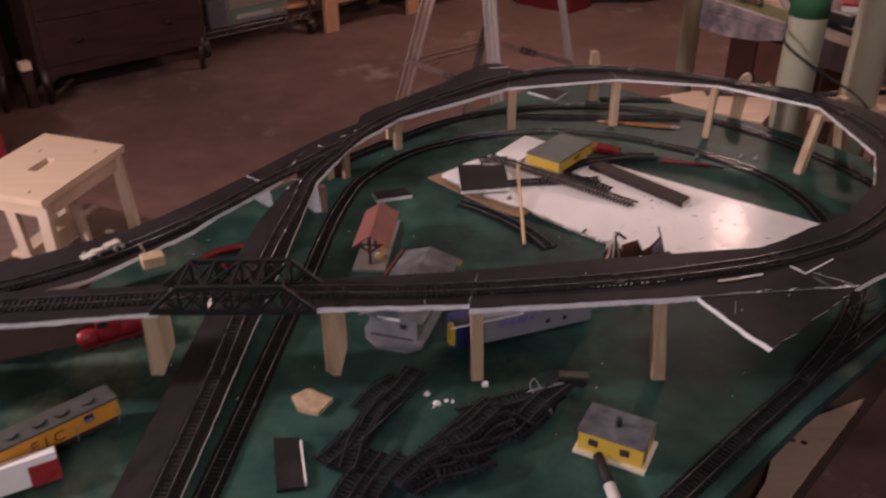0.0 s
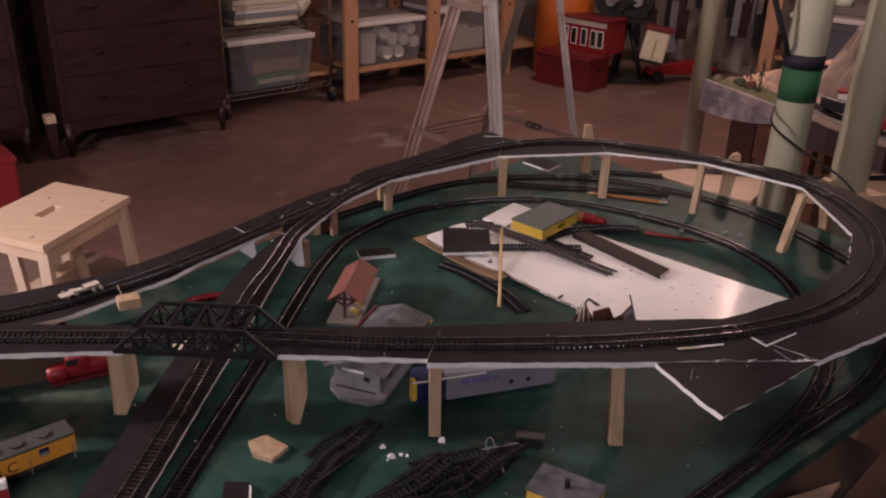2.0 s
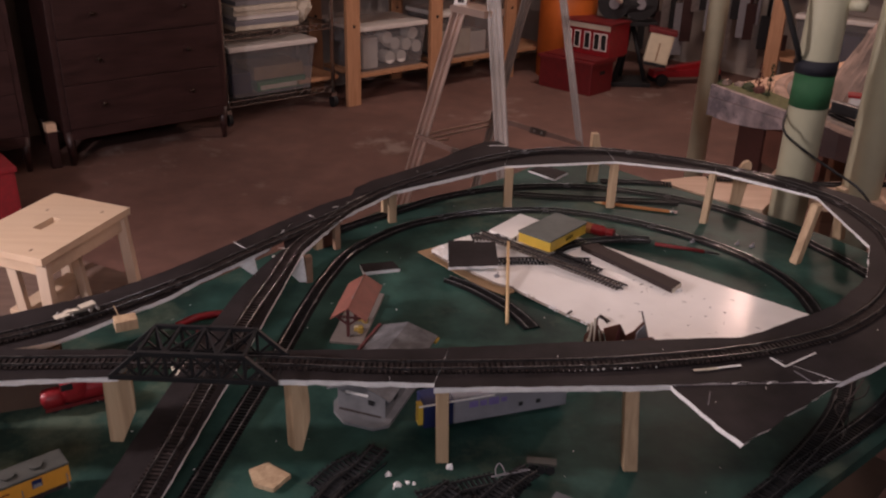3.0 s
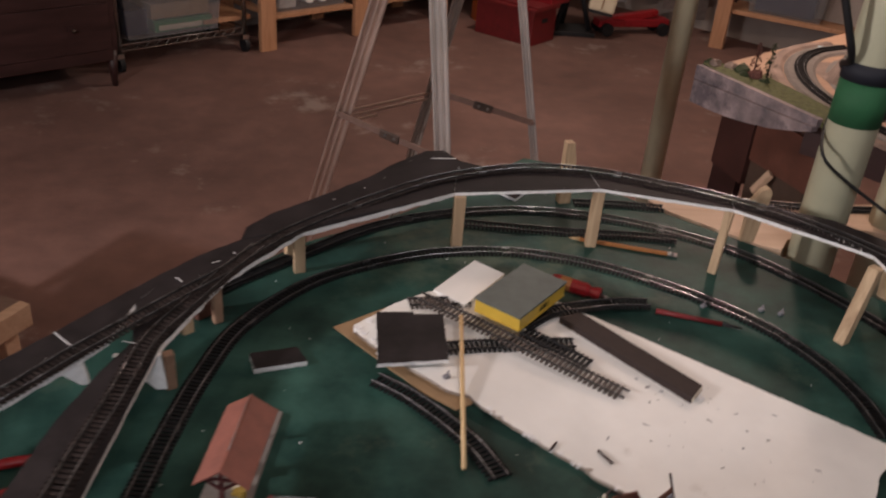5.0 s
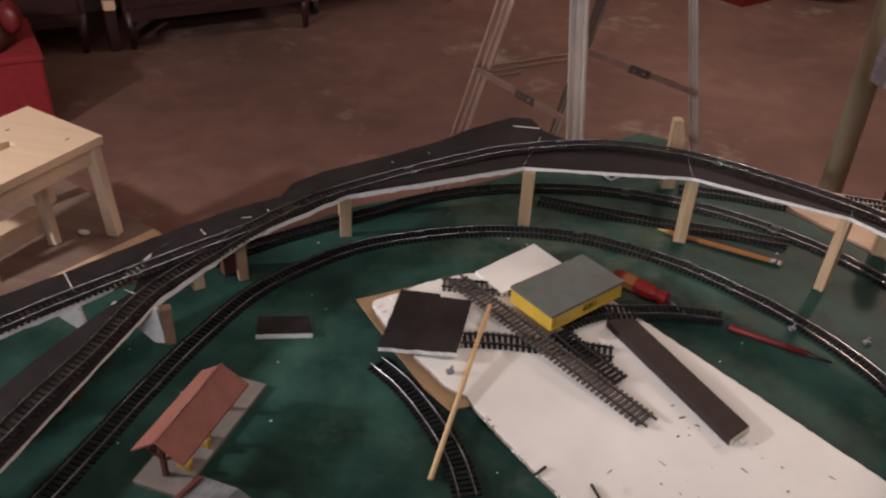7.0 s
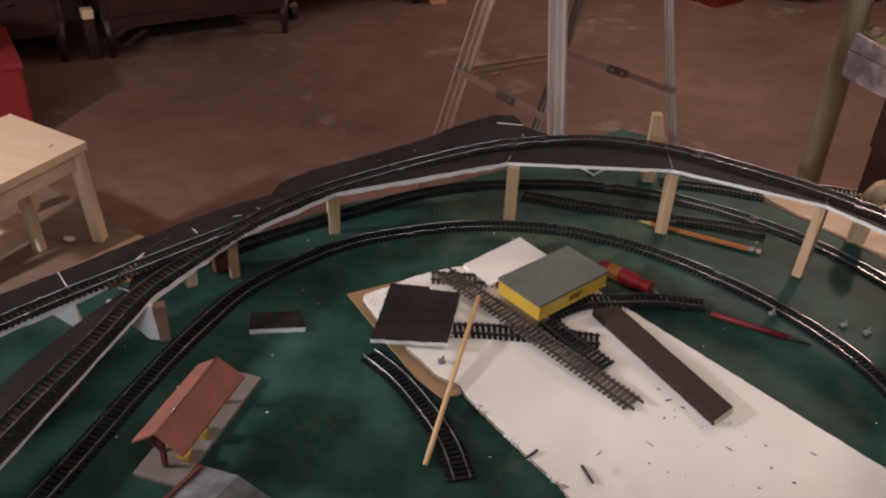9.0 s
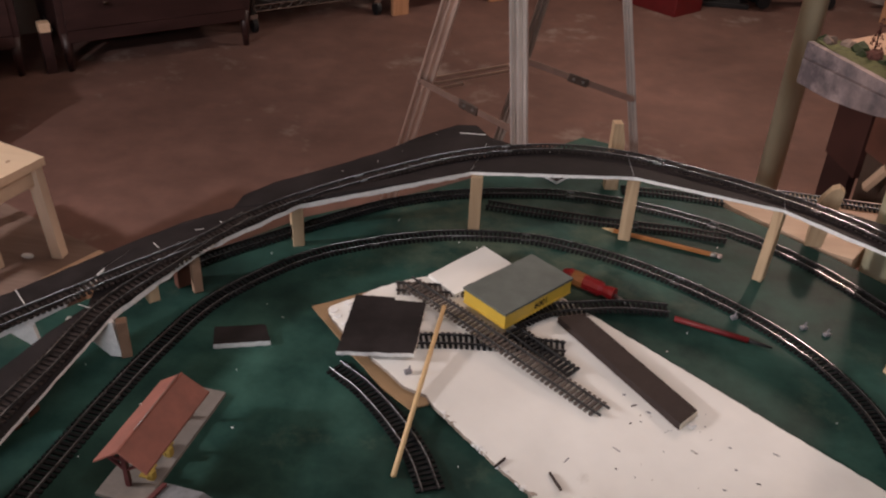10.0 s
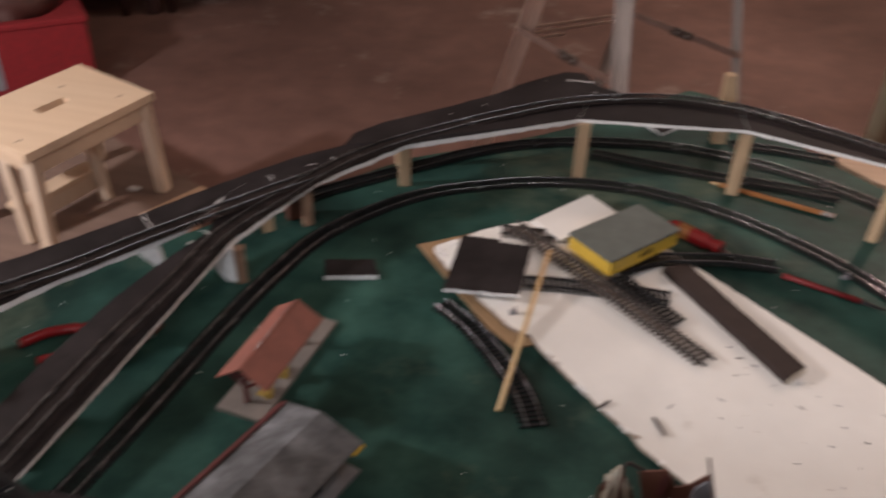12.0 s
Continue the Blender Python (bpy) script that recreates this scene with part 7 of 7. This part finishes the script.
# grey curved roadbed with track
ROADBED = mat("grey_roadbed", (0.2, 0.18, 0.165), 0.85, vary=0.2, scale=60, bump=0.3)
ballast = smooth_path([(1.25, 2.78, FZ), (1.12, 2.70, FZ), (1.03, 2.56, FZ), (0.99, 2.40, FZ), (1.0, 2.24, FZ), (1.04, 2.09, FZ), (1.12, 1.96, FZ), (1.3, 1.87, FZ), (1.6, 1.82, FZ), (2.2, 1.78, FZ)], 0.02)
rb = thing("curved_roadbed", (1.1, 2.4, FZ), "curved grey ballast roadbed on the bench", "roadbed")
for k, (off, w, mt) in enumerate(((0, 0.075, ROADBED), (0.085, 0.05, ROADBED), (-0.056, 0.034, ROCK))):
    bm = bmesh.new()
    prev = None
    for i, p in enumerate(ballast):
        d = (ballast[min(i + 1, len(ballast) - 1)] - ballast[max(i - 1, 0)]).normalized()
        s = Vector((-d.y, d.x, 0))
        q = p + s * off
        ring = [bm.verts.new(q + s * a + Vector((0, 0, b))) for a, b in ((-w / 2, 0.0004), (-w / 2 + 0.008, 0.006), (w / 2 - 0.008, 0.006), (w / 2, 0.0004))]
        if prev:
            for j in range(3):
                bm.faces.new((prev[j], prev[j + 1], ring[j + 1], ring[j]))
        prev = ring
    part("roadbed", bm, mt, rb)
lay_track([(p.x, p.y, FZ + 0.0065) for p in ballast[::6]], "model track on the grey curved roadbed of the bench", "bench track", section=0.3)
sh = thing("blue_card", (1.17, 2.83, FZ), "pale blue card lying at the bench edge", "card")
part("card", boxed((-0.035, -0.022, 0.0125), (0.035, 0.022, 0.0155), pose(1.2, 2.76, FZ - 0.012, 0, 0, -25)), SHEETBLUE, sh)
mn = thing("plaster_mountain", (1.35, 2.35, FZ), "rough grey plaster mountain with a steep side", "model mountain")
bm = bmesh.new()
bmesh.ops.create_grid(bm, x_segments=28, y_segments=28, size=1.0)
for v in bm.verts:
    r_ = math.hypot(v.co.x, v.co.y)
    h = max(0.0, 1 - r_) ** 0.75
    nz = noise.fractal(Vector((v.co.x * 3, v.co.y * 3, 2.0)), 0.8, 2.0, 4)
    v.co = Vector((1.30 + v.co.x * 0.24, 2.42 + v.co.y * 0.22, FZ + 0.0008 + h * 0.36 * (1 + 0.35 * nz) if r_ < 1 else FZ + 0.0008))
part("slope", bm, ROCK, mn)
rd = thing("red_flat_wagon", (1.16, 2.07, FZ), "red model flat wagon on the bench track", "model wagon")
mrd = flat_frame((1.05, 2.07, FZ + 0.0065 + TIE_H + 0.003), (0.065, -0.1))
part("body", boxed((0.01, -0.013, 0.008), (0.16, 0.013, 0.03), mrd, 0.001), RED, rd)
for u in (0.03, 0.14):
    for v in (-0.007, 0.007):
        for k in (-0.01, 0.01):
            part("wheel", rod(bmesh.new(), mrd @ Vector((u + k, v - 0.0013, 0.005)), mrd @ Vector((u + k, v + 0.0013, 0.005)), 0.005, n=10), BLACKPLASTIC, rd)
yc = thing("yellow_crane_wagon", (1.33, 1.98, FZ), "yellow model crane wagon with black roof", "model wagon")
myc = flat_frame((1.19, 2.03, FZ + 0.0065 + TIE_H + 0.003), (0.8, -0.4))
part("body", boxed((0, -0.015, 0.008), (0.17, 0.015, 0.04), myc, 0.002), ORANGEYEL, yc)
part("roof", boxed((-0.002, -0.017, 0.04), (0.172, 0.017, 0.047), myc, 0.002), INK, yc)
for u in (0.02, 0.15):
    for v in (-0.007, 0.007):
        part("wheel", rod(bmesh.new(), myc @ Vector((u, v - 0.0013, 0.005)), myc @ Vector((u, v + 0.0013, 0.005)), 0.005, n=10), BLACKPLASTIC, yc)
for i, (x, y, h, r_) in enumerate(((1.285, 2.185, 0.115, 0.022), (1.34, 2.15, 0.12, 0.022), (1.395, 2.11, 0.115, 0.022))):
    e = thing("model_silo", (x, y, FZ), "tall cream cylindrical model tank on the bench", "model tank", "model tanks")
    part("shell", rod(bmesh.new(), (x, y, FZ), (x, y, FZ + h), r_, n=28), CREAM, e, smooth=False)
    part("cap", rod(bmesh.new(), (x, y, FZ + h), (x, y, FZ + h + 0.01), r_, r_ * 0.5, n=28), CREAM, e, smooth=True)
sw = thing("model_signal_house", (1.06, 2.19, FZ), "tiny white model building with red roof edge", "model building")
part("body", boxed((-0.035, -0.02, 0), (0.035, 0.02, 0.035), pose(1.095, 2.285, FZ + 0.0065, 0, 0, -20)), WHITEPAINT, sw)
part("roof", boxed((-0.04, -0.024, 0.035), (0.04, 0.024, 0.041), pose(1.095, 2.285, FZ + 0.0065, 0, 0, -20)), RED, sw, "red roof edge")
bt = thing("black_locomotive", (1.1, 2.13, FZ), "small black model locomotive on the bench", "model locomotive")
part("body", boxed((-0.045, -0.014, 0.006), (0.04, 0.014, 0.038), pose(1.02, 2.195, FZ + 0.007, 0, 0, -62), 0.008), BLACKPLASTIC, bt)

# bright plywood shelf of the bench's lower level, round the columns
lw = thing("plywood_shelf", (1.1, 1.87, 0.7), "bright bare plywood shelf on planks beside the table", "shelf")
part("shelf", prism(bmesh.new(), [(0.665, 1.775), (0.695, 1.762), (0.72, 1.80), (0.83, 1.86), (0.93, 1.84), (0.97, 1.823), (1.066, 1.846), (1.19, 1.87), (1.6, 1.88), (1.6, 2.02), (1.25, 2.01), (0.87, 1.95), (0.6, 1.965), (0.51, 1.93), (0.54, 1.885)], 0.70, 0.7345), PLY, lw)
part("plank", beam(bmesh.new(), (0.95, 1.69, 0.66), (1.7, 1.71, 0.66), 0.10, 0.03), PLYDULL, lw, "dull plank below")
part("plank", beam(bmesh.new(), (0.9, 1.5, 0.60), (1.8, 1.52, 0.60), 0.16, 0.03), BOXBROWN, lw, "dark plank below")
part("trestle", boxed((1.3, 1.45, 0), (1.36, 1.9, 0.585), None, 0.004), PLYDULL, lw)
part("trestle", boxed((0.9, 1.55, 0), (0.95, 1.72, 0.585), None, 0.004), PLYDULL, lw)
lay_track([(0.62, 1.945, 0.7351), (0.88, 1.93, 0.7351), (1.24, 1.965, 0.7351), (1.58, 1.97, 0.7351)], "model track along the bare plywood shelf", "shelf track")
mb_ = thing("maroon_bracket", (0.98, 1.43, 0.78), "dark red wooden bracket beside the trackbed", "bracket")
part("bracket", boxed((0, -0.02, 0), (0.09, 0.02, 0.165), pose(0.93, 1.5, 0.615, 0, 0, 10), 0.003), MAROON, mb_)

# black cable hanging by the banded column
cab = thing("power_cable", (0.78, 1.74, 0.9), "black rubber cable hanging down a column to the table", "cable")
upper = [(0.42, 2.1, 2.41), (0.53, 1.84, 1.6), (0.6, 1.745, 1.31), (0.651, 1.735, 1.18), (0.678, 1.732, 1.116), (0.701, 1.74, 1.068), (0.712, 1.78, 1.05), (0.735, 1.803, 1.03)]
lower = [(0.735, 1.803, 1.03), (0.733, 1.803, 0.985), (0.722, 1.793, 0.955), (0.7, 1.75, 0.936), (0.69, 1.716, 0.925), (0.706, 1.712, 0.907), (0.752, 1.705, 0.876), (0.80, 1.69, 0.848), (0.845, 1.66, 0.82), (0.868, 1.56, 0.775), (0.90, 1.38, 0.72), (0.98, 1.25, 0.5)]
part("cord", tube(bmesh.new(), smooth_path(upper, 0.012), 0.0058, 8), CABLE, cab, "thick black cord", smooth=True)
part("lead", tube(bmesh.new(), smooth_path(lower, 0.012), 0.0027, 8), CABLE, cab, "thin black lead", smooth=True)

# brown board and plywood offcut below the table's edge
mcb = flat_frame((0.74, 1.175, 0), (0.68, 0.733))
cbd = thing("cardboard_carton", tuple(mcb @ Vector((-0.3, 0.2, 0))), "tall dark brown cardboard carton on the floor beside the table", "carton")
part("body", boxed((-0.55, 0.13, 0), (0.1, 0.36, 0.413), mcb, 0.004), BOXBROWN, cbd, "dark brown cardboard body")
sheet2 = thing("brown_hardboard_sheet", tuple(mcb @ Vector((-0.3, 0.2, 0.413))), "brown hardboard sheet lying on a carton", "board")
part("sheet", boxed((-0.62, 0.0, 0.4132), (0.17, 0.36, 0.4285), mcb, 0.001), BOXBROWN, sheet2)
po = thing("plywood_offcut", (0.6, 1.1, 0.43), "pale triangular plywood offcut with knots on a brown sheet", "plywood offcut")
tip = [(0.739, 1.19), (0.582, 1.118), (0.566, 1.1), (0.553, 1.095), (0.50, 0.99), (0.40, 0.86), (0.46, 0.89)]
part("offcut", prism(bmesh.new(), ragged(tip, 0.02, 0.0012, 14), 0.429, 0.441), PLY, po)
for x, y in ((0.575, 1.085), (0.592, 1.078)):
    part("knot", rod(bmesh.new(), (x, y, 0.4405), (x, y, 0.4416), 0.0055, n=8), MAROON, po, "dark knot")
rb2 = thing("dark_red_bin", (1.2, 1.1, 0), "dark red plastic bin with a pale rim on the floor", "bin")
part("body", boxed((1.06, 0.7, 0), (1.5, 1.35, 0.42), None, 0.02), DARKRED, rb2)
part("rim", boxed((1.045, 0.685, 0.42), (1.515, 1.365, 0.435), None, 0.006), PALEGREY, rb2)

# small white-edged diamond of foam under the back of the loop
dm = thing("foam_scrap", (0.27, 1.96, TABLE), "small black foam scrap with white cut edges under the trackbed", "foam scrap")
part("scrap", prism(bmesh.new(), ragged([(0.204, 1.951), (0.237, 2.001), (0.295, 1.945), (0.261, 1.894)], 0.01, 0.0005, 12), TABLE + 0.0005, TABLE + 0.005, 0, 1), (FOAM, BLACKTOP), dm)

# dark tangle of wire where the outer track meets the table's edge
wt = thing("wire_tangle", (0.58, 1.02, TABLE), "dark tangled wire lying on the outer track", "wire")
rnd = random.Random(31)
for k in range(2):
    pts = [(0.53 + 0.026 * i + rnd.uniform(-0.02, 0.02), 0.955 + 0.028 * i + rnd.uniform(-0.015, 0.015), TABLE + 0.004 + rnd.uniform(0, 0.022)) for i in range(5)]
    part("strand", tube(bmesh.new(), smooth_path(pts, 0.005), 0.0011, 5), BLACKPLASTIC, wt)
